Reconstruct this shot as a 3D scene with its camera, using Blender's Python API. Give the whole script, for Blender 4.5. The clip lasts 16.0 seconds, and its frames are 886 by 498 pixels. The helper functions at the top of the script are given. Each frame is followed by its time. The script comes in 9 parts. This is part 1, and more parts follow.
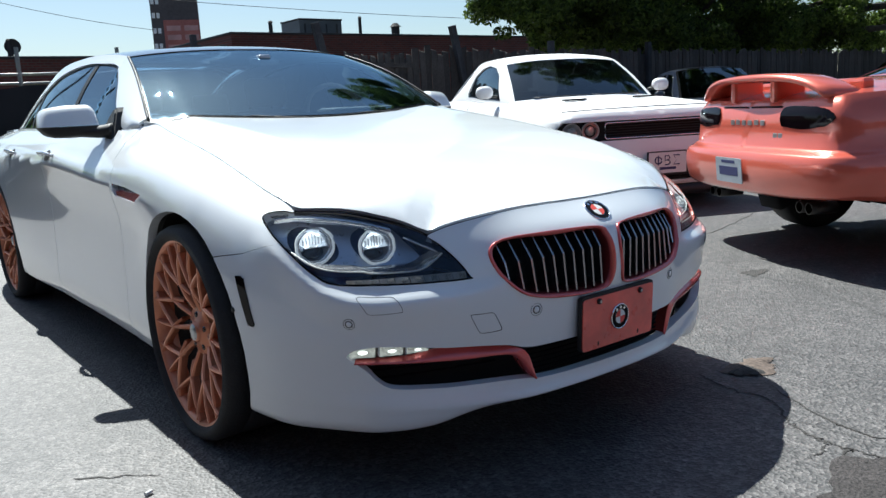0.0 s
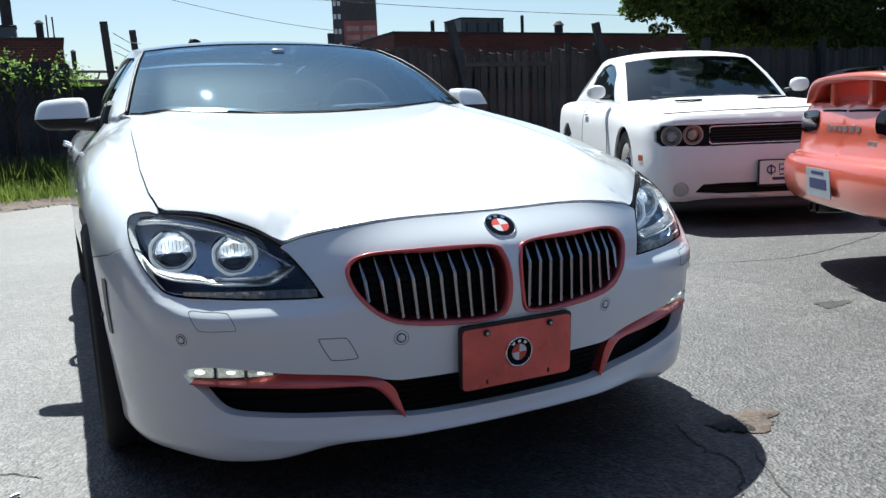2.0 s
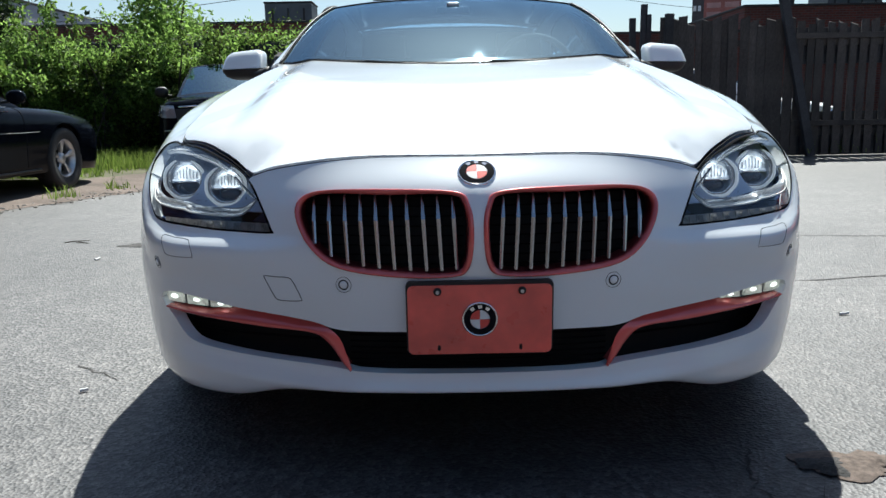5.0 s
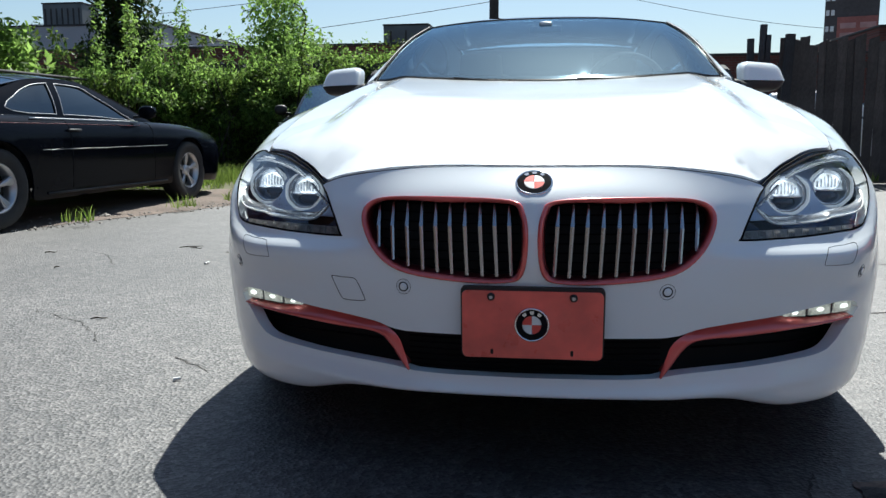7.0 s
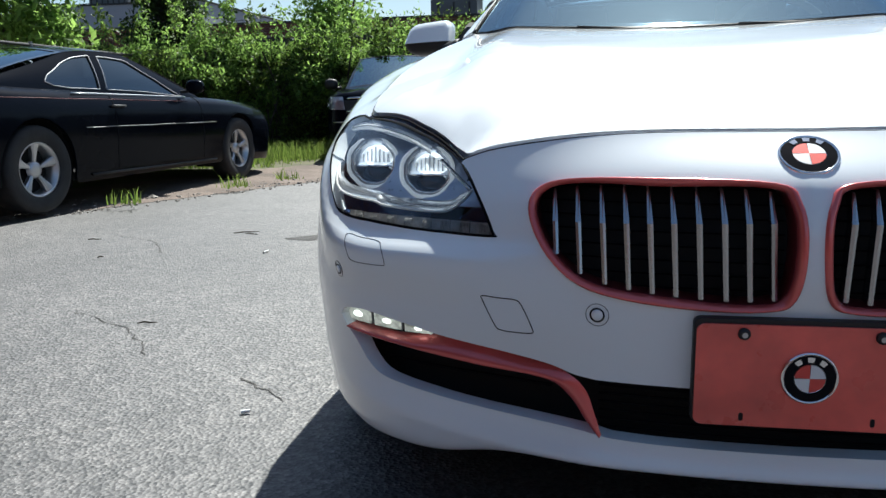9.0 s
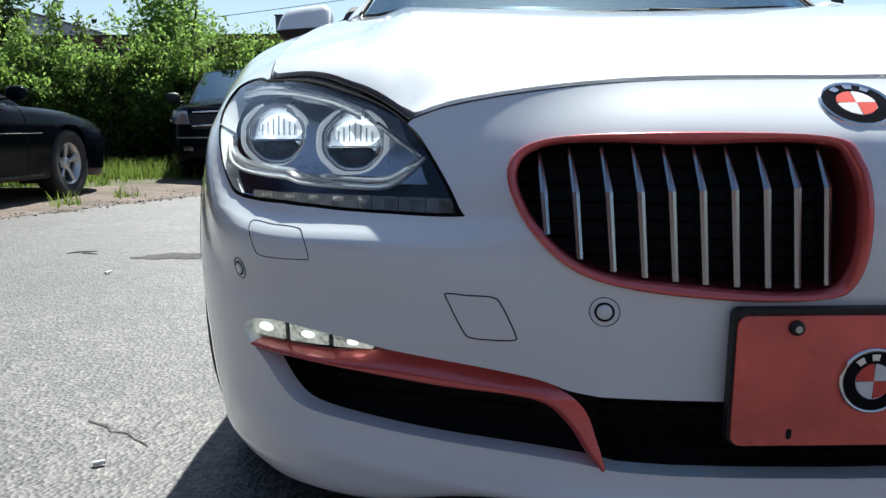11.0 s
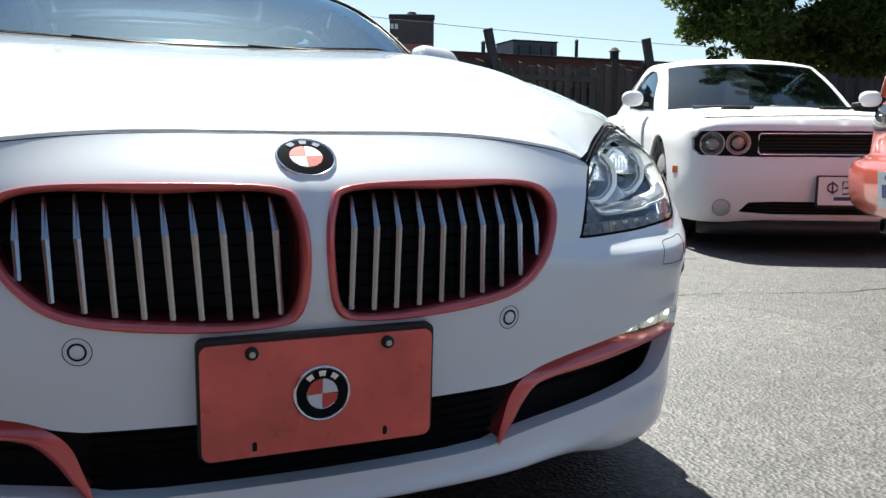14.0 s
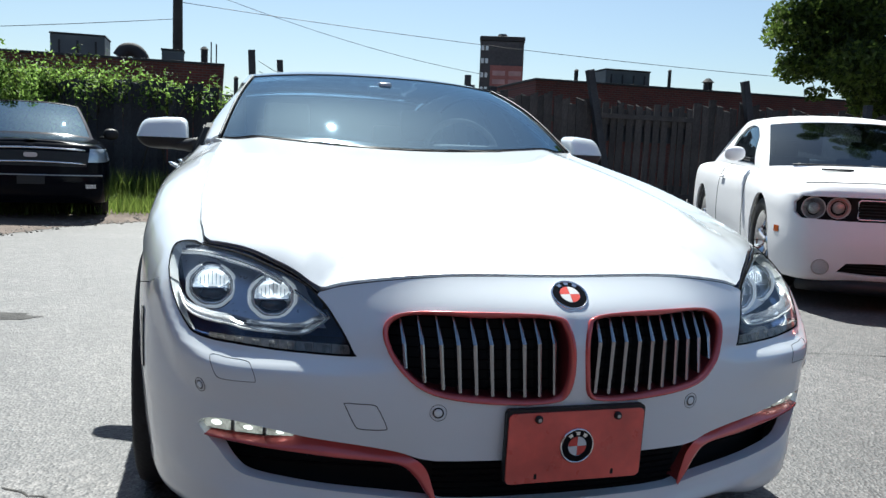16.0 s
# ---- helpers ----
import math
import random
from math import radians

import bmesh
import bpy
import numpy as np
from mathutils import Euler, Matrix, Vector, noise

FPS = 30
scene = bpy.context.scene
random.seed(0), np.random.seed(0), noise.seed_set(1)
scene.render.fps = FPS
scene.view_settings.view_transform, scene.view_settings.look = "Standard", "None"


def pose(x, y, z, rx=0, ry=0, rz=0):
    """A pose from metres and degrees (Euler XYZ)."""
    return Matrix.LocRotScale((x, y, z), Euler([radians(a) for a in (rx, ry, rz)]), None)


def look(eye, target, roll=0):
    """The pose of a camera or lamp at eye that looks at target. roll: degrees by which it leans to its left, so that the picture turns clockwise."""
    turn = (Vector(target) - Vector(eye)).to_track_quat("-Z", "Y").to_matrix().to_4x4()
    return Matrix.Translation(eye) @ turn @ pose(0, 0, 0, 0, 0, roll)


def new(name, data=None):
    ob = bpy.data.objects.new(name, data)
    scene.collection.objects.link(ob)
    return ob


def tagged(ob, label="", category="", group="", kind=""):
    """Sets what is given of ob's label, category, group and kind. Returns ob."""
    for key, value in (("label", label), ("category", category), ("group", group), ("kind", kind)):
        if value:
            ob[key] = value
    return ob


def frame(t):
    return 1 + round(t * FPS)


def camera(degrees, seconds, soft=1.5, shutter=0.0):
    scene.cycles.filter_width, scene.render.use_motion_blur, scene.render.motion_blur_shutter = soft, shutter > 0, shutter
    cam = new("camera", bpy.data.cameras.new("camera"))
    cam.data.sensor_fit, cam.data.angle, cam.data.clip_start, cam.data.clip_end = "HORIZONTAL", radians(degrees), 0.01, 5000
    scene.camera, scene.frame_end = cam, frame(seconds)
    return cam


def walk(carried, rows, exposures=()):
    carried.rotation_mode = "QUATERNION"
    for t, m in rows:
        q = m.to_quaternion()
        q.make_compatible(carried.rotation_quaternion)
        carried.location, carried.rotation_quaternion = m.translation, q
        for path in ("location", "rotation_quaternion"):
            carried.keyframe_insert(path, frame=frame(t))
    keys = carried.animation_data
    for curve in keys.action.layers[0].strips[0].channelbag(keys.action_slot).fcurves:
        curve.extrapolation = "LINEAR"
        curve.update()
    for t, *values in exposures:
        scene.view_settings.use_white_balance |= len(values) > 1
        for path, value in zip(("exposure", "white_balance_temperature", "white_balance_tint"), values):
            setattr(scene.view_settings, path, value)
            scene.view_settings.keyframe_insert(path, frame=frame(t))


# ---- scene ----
cam = camera(58.0, 16.0, soft=1.45)
PATH = [
    (0, (-1.752, -1.464, 1.014), (-0.554, 0.099, 0.662), -3.1),
    (0.5, (-1.555, -1.547, 1.010), (-0.467, 0.098, 0.682), -4.5),
    (1, (-1.368, -1.638, 1.007), (-0.330, 0.042, 0.686), -3.1),
    (1.5, (-1.154, -1.622, 0.975), (-0.197, 0.104, 0.654), -2.0),
    (2, (-0.958, -1.632, 0.972), (-0.123, 0.154, 0.639), -2.3),
    (2.5, (-0.756, -1.691, 0.967), (-0.052, 0.159, 0.685), -2.5),
    (3, (-0.577, -1.672, 0.943), (0.066, 0.200, 0.653), -1.1),
    (3.5, (-0.407, -1.587, 0.916), (0.116, 0.320, 0.614), -0.9),
    (4, (-0.290, -1.547, 0.875), (0.034, 0.399, 0.550), -1.4),
    (4.2, (-0.235, -1.547, 0.862), (-0.010, 0.409, 0.508), -1.0),
    (6.3, (0.049, -1.810, 0.827), (-0.098, 0.156, 0.488), -1.8),
    (6.5, (0.066, -1.794, 0.829), (-0.129, 0.169, 0.499), -1.5),
    (7, (0.038, -1.699, 0.814), (-0.229, 0.261, 0.516), -0.3),
    (7.5, (-0.067, -1.551, 0.805), (-0.299, 0.405, 0.459), -0.1),
    (8, (-0.159, -1.407, 0.798), (-0.416, 0.545, 0.448), -0.6),
    (8.5, (-0.214, -1.230, 0.775), (-0.560, 0.709, 0.427), -1.1),
    (8.7, (-0.246, -1.189, 0.779), (-0.625, 0.743, 0.423), -1.1),
    (10.8, (-0.495, -0.850, 0.668), (-0.535, 1.128, 0.368), -0.3),
    (11, (-0.479, -0.848, 0.671), (-0.469, 1.128, 0.373), -0.4),
    (11.5, (-0.412, -0.861, 0.673), (-0.273, 1.114, 0.382), -0.3),
    (12, (-0.340, -0.873, 0.668), (-0.102, 1.090, 0.378), -0.1),
    (12.5, (-0.282, -0.886, 0.660), (0.083, 1.063, 0.389), 0.0),
    (13, (-0.224, -0.913, 0.672), (0.241, 1.012, 0.393), 0.1),
    (13.5, (-0.200, -0.947, 0.680), (0.388, 0.946, 0.417), 0.4),
    (14, (-0.222, -0.994, 0.714), (0.501, 0.852, 0.454), 0.3),
    (14.5, (-0.274, -1.120, 0.767), (0.412, 0.744, 0.534), 0.6),
    (15, (-0.357, -1.257, 0.836), (0.270, 0.628, 0.595), 0.4),
    (15.5, (-0.505, -1.360, 0.909), (0.070, 0.540, 0.674), 1.0),
    (16, (-0.722, -1.462, 0.974), (-0.179, 0.449, 0.748), 2.3),
]
walk(cam, [(t, look(eye, target, roll)) for t, eye, target, roll in PATH], ((0.0, 0.93, 5980, 3), (4.0, 0.93, 6080, 3), (6.5, 0.91, 6120, 3), (8.5, 1.00, 6100, 3), (11.0, 1.10, 6180, 3), (12.0, 1.16, 6350, 3), (13.0, 1.23, 6450, 3), (14.5, 1.24, 6450, 3), (15.5, 1.09, 6250, 3), (16.0, 0.99, 6080, 3)))

# ---- light ----
SUN_EL, SUN_AZ = 56.0, 7.0  # degrees: height, and turn from +y towards +x
sun_dir = Vector((math.sin(radians(SUN_AZ)) * math.cos(radians(SUN_EL)), math.cos(radians(SUN_AZ)) * math.cos(radians(SUN_EL)), math.sin(radians(SUN_EL))))
world = bpy.data.worlds.new("sky")
scene.world = world
world.use_nodes = True
wn = world.node_tree.nodes
sky = wn.new("ShaderNodeTexSky")
sky.sky_type = "NISHITA"
sky.sun_disc = False
sky.sun_elevation = radians(SUN_EL)
sky.sun_rotation = radians(SUN_AZ)
sky.air_density, sky.dust_density, sky.ozone_density = 1.0, 1.0, 1.4
wn["Background"].inputs["Strength"].default_value = 0.060
world.node_tree.links.new(sky.outputs[0], wn["Background"].inputs["Color"])
sun_data = bpy.data.lights.new("sun", "SUN")
sun_data.energy, sun_data.angle, sun_data.color = 5.0, radians(0.55), (1.0, 0.95, 0.88)
sun = new("sun", sun_data)
sun.matrix_world = look(sun_dir * 40, (0, 0, 0))

# ---- tools ----
def mesh_ob(name, verts, faces, mat=None, parent=None, smooth=False, label="", normals=None):
    me = bpy.data.meshes.new(name)
    me.from_pydata([tuple(map(float, v)) for v in verts], [], [tuple(map(int, f)) for f in faces])
    me.update()
    if smooth:
        me.polygons.foreach_set("use_smooth", [True] * len(me.polygons))
    if normals is not None:
        me.normals_split_custom_set_from_vertices([tuple(map(float, n)) for n in normals])
    if mat:
        me.materials.append(mat)
    ob = new(name, me)
    if parent:
        ob.parent = parent
    if label:
        tagged(ob, label)
    return ob


def part(name, bm, mat, parent=None, label="", smooth=False):
    me = bpy.data.meshes.new(name)
    bm.to_mesh(me)
    bm.free()
    if smooth:
        me.polygons.foreach_set("use_smooth", [True] * len(me.polygons))
    if mat:
        me.materials.append(mat)
    ob = new(name, me)
    if parent:
        ob.parent = parent
    if label:
        tagged(ob, label)
    return ob


def thing(name, label, category, m=None, group="", kind=""):
    ob = new(name)
    ob.empty_display_size = 0.1
    if m is not None:
        ob.matrix_world = m
    return tagged(ob, label, category, group, kind)


def box(bm, x0, x1, y0, y1, z0, z1, m=None, bevel=0.0):
    r = bmesh.ops.create_cube(bm, size=1.0)
    vs = r["verts"]
    for v in vs:
        v.co = Vector(((x0 + x1) / 2 + v.co.x * (x1 - x0), (y0 + y1) / 2 + v.co.y * (y1 - y0), (z0 + z1) / 2 + v.co.z * (z1 - z0)))
    if bevel:
        es = list({e for v in vs for e in v.link_edges})
        g = bmesh.ops.bevel(bm, geom=es, offset=bevel, segments=2, affect="EDGES", profile=0.6)
        vs = list({v for f in g["faces"] for v in f.verts} | {v for v in vs if v.is_valid})
    if m is not None:
        bmesh.ops.transform(bm, matrix=m, verts=vs)
    return vs


def cyl(bm, r0, r1, p0, p1, seg=16, caps=True):
    p0, p1 = Vector(p0), Vector(p1)
    d = p1 - p0
    m = Matrix.Translation((p0 + p1) / 2) @ d.to_track_quat("Z", "Y").to_matrix().to_4x4()
    return bmesh.ops.create_cone(bm, cap_ends=caps, cap_tris=False, segments=seg, radius1=r0, radius2=r1, depth=d.length, matrix=m)["verts"]


def spline(pts, n, closed=False):
    """Catmull-Rom through the points, n steps a span."""
    p = np.array(pts, float)
    k = len(p)
    out = []
    spans = k if closed else k - 1
    for i in range(spans):
        if closed:
            a, b, c, d = p[(i - 1) % k], p[i], p[(i + 1) % k], p[(i + 2) % k]
        else:
            b, c = p[i], p[i + 1]
            a = p[i - 1] if i else 2 * b - c
            d = p[i + 2] if i + 2 < k else 2 * c - b
        for s in range(n):
            t = s / n
            out.append(0.5 * (2 * b + (c - a) * t + (2 * a - 5 * b + 4 * c - d) * t * t + (3 * b - a - 3 * c + d) * t ** 3))
    if not closed:
        out.append(p[-1])
    return np.array(out)


def smooth_at(xs, ys, x):
    """Monotone-ish cubic through (xs, ys), ys may have columns; x an array."""
    xs, ys, x = np.array(xs, float), np.array(ys, float), np.atleast_1d(np.array(x, float))
    d = (ys[1:].T - ys[:-1].T) / np.diff(xs)
    d = d.T
    w = np.diff(xs)
    m = np.empty_like(ys)
    m[0], m[-1] = d[0], d[-1]
    mid = ((d[:-1].T * w[1:] + d[1:].T * w[:-1]) / (w[1:] + w[:-1])).T
    m[1:-1] = mid
    i = np.clip(np.searchsorted(xs, x, side="right") - 1, 0, len(xs) - 2)
    h = w[i]
    t = (x - xs[i]) / h
    sh = (lambda a: a[:, None]) if ys.ndim > 1 else (lambda a: a)
    return (sh(2 * t ** 3 - 3 * t ** 2 + 1) * ys[i] + sh((t ** 3 - 2 * t ** 2 + t) * h) * m[i]
            + sh(-2 * t ** 3 + 3 * t ** 2) * ys[i + 1] + sh((t ** 3 - t ** 2) * h) * m[i + 1])


def inside(poly, q):
    poly, q = np.asarray(poly), np.asarray(q)
    x, y = q[:, 0], q[:, 1]
    c = np.zeros(len(q), bool)
    for (x0, y0), (x1, y1) in zip(poly, np.roll(poly, -1, 0)):
        if y0 != y1:
            c ^= ((y0 > y) != (y1 > y)) & (x < (x1 - x0) * (y - y0) / (y1 - y0) + x0)
    return c


def dense(poly, step):
    poly = np.asarray(poly, float)
    out = []
    for a, b in zip(poly, np.roll(poly, -1, 0)):
        k = max(1, int(np.ceil(np.linalg.norm(b - a) / step)))
        out += [a + (b - a) * i / k for i in range(k)]
    return np.array(out)


def fill(outer, holes, step):
    """Points and triangles of a flat region with holes; the rims keep their own points."""
    from mathutils.geometry import delaunay_2d_cdt
    rims = [dense(outer, step)] + [dense(h, step) for h in holes]
    lo, hi = rims[0].min(0), rims[0].max(0)
    gx, gy = np.meshgrid(np.arange(lo[0], hi[0], step), np.arange(lo[1], hi[1], step), indexing="ij")
    gx = gx + (np.arange(gx.shape[1]) % 2)[None, :] * step / 2
    g = np.stack([gx.ravel(), gy.ravel()], 1)
    ok = inside(rims[0], g)
    for h in rims[1:]:
        ok &= ~inside(h, g)
    g = g[ok]
    for r in rims:
        for i in range(0, len(r), 200):
            if len(g):
                g = g[(((g[:, None] - r[None, i:i + 200]) ** 2).sum(-1)).min(1) > (0.55 * step) ** 2]
    pts, edges = [], []
    for r in rims:
        k = len(pts)
        pts += list(r)
        edges += [(k + i, k + (i + 1) % len(r)) for i in range(len(r))]
    pts += list(g)
    v, e, f, *_ = delaunay_2d_cdt([Vector(p) for p in pts], edges, [], 0, 1e-6)
    v = np.array([tuple(p) for p in v])
    f = np.array([t for t in f if len(t) == 3])
    mid = v[f].mean(1)
    ok = inside(rims[0], mid)
    for h in rims[1:]:
        ok &= ~inside(h, mid)
    f = f[ok]
    a, b, c = v[f[:, 0]], v[f[:, 1]], v[f[:, 2]]
    area = (b[:, 0] - a[:, 0]) * (c[:, 1] - a[:, 1]) - (b[:, 1] - a[:, 1]) * (c[:, 0] - a[:, 0])
    f[area < 0] = f[area < 0][:, ::-1]
    return v, f[np.abs(area) > 1e-10]


def normals_of(S, uv, e=1e-3):
    du = S(uv + np.array([e, 0])) - S(uv - np.array([e, 0]))
    dv = S(uv + np.array([0, e])) - S(uv - np.array([0, e]))
    n = np.cross(du, dv)
    return n / np.maximum(np.linalg.norm(n, axis=1), 1e-9)[:, None]


def panel(name, S, outer, holes, mat, parent=None, step=0.03, depth=0.012, label="", flip=False, lift=0.0, shallow=None):
    """A sheet on the surface S(u, v) inside the outline, with edges turned inwards by depth."""
    uv, f = fill(outer, holes, step)
    p = S(uv)
    n = normals_of(S, uv)
    if flip:
        n, f = -n, f[:, ::-1]
    p = p + n * lift
    verts, nor, faces = list(p), list(n), [tuple(t) for t in f]
    if depth:
        cnt = {}
        for t in f:
            for a, b in ((t[0], t[1]), (t[1], t[2]), (t[2], t[0])):
                cnt[(a, b)] = 1
        for (a, b) in [e for e in cnt if (e[1], e[0]) not in cnt]:
            d = p[b] - p[a]
            out = np.cross(d, n[a])
            out = out / max(np.linalg.norm(out), 1e-9)
            k = len(verts)
            h = depth if shallow is None or not shallow(p[a]) else .007
            verts += [p[a], p[b], p[b] - n[b] * h, p[a] - n[a] * h]
            nor += [out] * 4
            faces.append((k + 1, k, k + 3, k + 2))
    return mesh_ob(name, verts, faces, mat, parent, True, label, nor)


def tube(name, pts, radius, mat, parent=None, closed=False, seg=8, label="", squash=1.0):
    """A round bar along points; radius a number or one for each point."""
    p = np.asarray(pts, float)
    k = len(p)
    r = np.full(k, radius) if np.isscalar(radius) else np.asarray(radius)
    tan = np.roll(p, -1, 0) - np.roll(p, 1, 0) if closed else np.gradient(p, axis=0)
    tan /= np.maximum(np.linalg.norm(tan, axis=1), 1e-9)[:, None]
    ref = np.array([0, 0, 1.0]) if abs(tan[:, 2]).mean() < 0.8 else np.array([0, 1.0, 0])
    side = np.cross(tan, ref)
    side /= np.maximum(np.linalg.norm(side, axis=1), 1e-9)[:, None]
    up = np.cross(side, tan)
    a = np.linspace(0, 2 * np.pi, seg, endpoint=False)
    v = (p[:, None] + r[:, None, None] * (np.cos(a)[None, :, None] * side[:, None] + squash * np.sin(a)[None, :, None] * up[:, None])).reshape(-1, 3)
    f = []
    for i in range(k if closed else k - 1):
        j = (i + 1) % k
        for s in range(seg):
            t = (s + 1) % seg
            f.append((i * seg + s, i * seg + t, j * seg + t, j * seg + s))
    if not closed:
        f += [tuple(range(seg))[::-1], tuple((k - 1) * seg + s for s in range(seg))]
    return mesh_ob(name, v, f, mat, parent, True, label)


def lathe(prof, seg=48, axis="x"):
    """Verts and faces of a turned shape: prof is a list of (radius, offset along the axis)."""
    prof = np.array(prof, float)
    a = np.linspace(0, 2 * np.pi, seg, endpoint=False)
    r, h = prof[:, 0][:, None], prof[:, 1][:, None]
    if axis == "x":
        v = np.stack([h + 0 * a, r * np.cos(a), r * np.sin(a)], -1)
    elif axis == "y":
        v = np.stack([r * np.cos(a), h + 0 * a, r * np.sin(a)], -1)
    else:
        v = np.stack([r * np.cos(a), r * np.sin(a), h + 0 * a], -1)
    f = [(i * seg + s, (i + 1) * seg + s, (i + 1) * seg + (s + 1) % seg, i * seg + (s + 1) % seg) for i in range(len(prof) - 1) for s in range(seg)]
    return v.reshape(-1, 3), f

# ---- materials ----
def pbr(name, color, rough=0.5, metal=0.0, vary=0.0, scale=8.0, fine=0.0, fine_scale=120.0, bump=0.0, bump_scale=60.0, coat=0.0, coat_rough=0.03, rough_vary=0.0, tint=None, spec=0.5, by_piece=0.0):
    m = bpy.data.materials.new(name)
    m.use_nodes = True
    nt = m.node_tree
    b = nt.nodes["Principled BSDF"]
    b.inputs["Base Color"].default_value = (*color, 1)
    b.inputs["Roughness"].default_value = rough
    b.inputs["Metallic"].default_value = metal
    b.inputs["Coat Weight"].default_value = coat
    b.inputs["Coat Roughness"].default_value = coat_rough
    b.inputs["Specular IOR Level"].default_value = spec
    tc = nt.nodes.new("ShaderNodeTexCoord")

    def noise_at(s, detail=4):
        n = nt.nodes.new("ShaderNodeTexNoise")
        n.inputs["Scale"].default_value = s
        n.inputs["Detail"].default_value = detail
        nt.links.new(tc.outputs["Object"], n.inputs["Vector"])
        return n

    last = None
    for amount, s in ((vary, scale), (fine, fine_scale)):
        if amount:
            n = noise_at(s)
            mr = nt.nodes.new("ShaderNodeMapRange")
            mr.inputs[1].default_value, mr.inputs[2].default_value = 0.3, 0.7
            mr.inputs[3].default_value, mr.inputs[4].default_value = 1 - amount, 1 + amount
            nt.links.new(n.outputs["Fac"], mr.inputs[0])
            mx = nt.nodes.new("ShaderNodeMix")
            mx.data_type, mx.blend_type = "RGBA", "MULTIPLY"
            mx.inputs[0].default_value = 1.0
            if last is None:
                mx.inputs[6].default_value = (*color, 1)
            else:
                nt.links.new(last, mx.inputs[6])
            nt.links.new(mr.outputs[0], mx.inputs[7])
            last = mx.outputs[2]
    if tint is not None:
        n = noise_at(scale * 0.6, 6)
        rp = nt.nodes.new("ShaderNodeValToRGB")
        rp.color_ramp.elements[0].position, rp.color_ramp.elements[1].position = 0.45, 0.65
        mx = nt.nodes.new("ShaderNodeMix")
        mx.data_type = "RGBA"
        nt.links.new(n.outputs["Fac"], rp.inputs[0])
        nt.links.new(rp.outputs[0], mx.inputs[0])
        if last is None:
            mx.inputs[6].default_value = (*color, 1)
        else:
            nt.links.new(last, mx.inputs[6])
        mx.inputs[7].default_value = (*tint, 1)
        last = mx.outputs[2]
    if by_piece:
        oi = nt.nodes.new("ShaderNodeObjectInfo")
        mr = nt.nodes.new("ShaderNodeMapRange")
        mr.inputs[3].default_value, mr.inputs[4].default_value = 1 - by_piece, 1 + by_piece
        nt.links.new(oi.outputs["Random"], mr.inputs[0])
        mx = nt.nodes.new("ShaderNodeMix")
        mx.data_type, mx.blend_type = "RGBA", "MULTIPLY"
        mx.inputs[0].default_value = 1.0
        if last is None:
            mx.inputs[6].default_value = (*color, 1)
        else:
            nt.links.new(last, mx.inputs[6])
        nt.links.new(mr.outputs[0], mx.inputs[7])
        last = mx.outputs[2]
    if last is not None:
        nt.links.new(last, b.inputs["Base Color"])
    if rough_vary:
        n = noise_at(scale * 3)
        mr = nt.nodes.new("ShaderNodeMapRange")
        mr.inputs[3].default_value, mr.inputs[4].default_value = max(0, rough - rough_vary), min(1, rough + rough_vary)
        nt.links.new(n.outputs["Fac"], mr.inputs[0])
        nt.links.new(mr.outputs[0], b.inputs["Roughness"])
    if bump:
        n = noise_at(bump_scale, 6)
        bp = nt.nodes.new("ShaderNodeBump")
        bp.inputs["Strength"].default_value = bump
        bp.inputs["Distance"].default_value = 0.01
        nt.links.new(n.outputs["Fac"], bp.inputs["Height"])
        nt.links.new(bp.outputs[0], b.inputs["Normal"])
    return m


def glass(name, tint=(0.6, 0.65, 0.65), gloss=1.0, ior=1.5, sheen=(1.0, 1.0, 1.0)):
    """Thin clear or tinted pane: it lets light straight through and mirrors by its angle."""
    m = bpy.data.materials.new(name)
    m.use_nodes = True
    nt = m.node_tree
    nt.nodes.remove(nt.nodes["Principled BSDF"])
    out = nt.nodes["Material Output"]
    tr, gl, mix, fr = (nt.nodes.new("ShaderNode" + k) for k in ("BsdfTransparent", "BsdfGlossy", "MixShader", "Fresnel"))
    tr.inputs[0].default_value = (*tint, 1)
    gl.inputs["Roughness"].default_value = 0.035
    gl.inputs["Color"].default_value = (gloss * sheen[0], gloss * sheen[1], gloss * sheen[2], 1)
    fr.inputs["IOR"].default_value = ior
    nt.links.new(fr.outputs[0], mix.inputs[0])
    nt.links.new(tr.outputs[0], mix.inputs[1])
    nt.links.new(gl.outputs[0], mix.inputs[2])
    nt.links.new(mix.outputs[0], out.inputs["Surface"])
    return m


def glow(name, color, strength):
    m = pbr(name, color, 0.3)
    b = m.node_tree.nodes["Principled BSDF"]
    b.inputs["Emission Color"].default_value = (*color, 1)
    b.inputs["Emission Strength"].default_value = strength
    return m


M_WHITE = pbr("white_car_paint", (0.80, 0.835, 0.86), 0.32, vary=0.015, scale=2.0, coat=1.0, coat_rough=0.04, bump=0.008, bump_scale=900, rough_vary=0.05)
M_WHITE2 = pbr("white_coupe_paint", (0.80, 0.80, 0.81), 0.5, vary=0.02, scale=2.0, coat=0.12, coat_rough=0.1, spec=0.25)
M_BLACKPAINT = pbr("black_car_paint", (0.003, 0.004, 0.007), 0.16, coat=0.03, coat_rough=0.03, spec=0.06, vary=0.1, scale=3)
M_DARKPAINT = pbr("dark_blue_paint", (0.012, 0.018, 0.035), 0.3, coat=0.5, coat_rough=0.05, vary=0.1, scale=3)
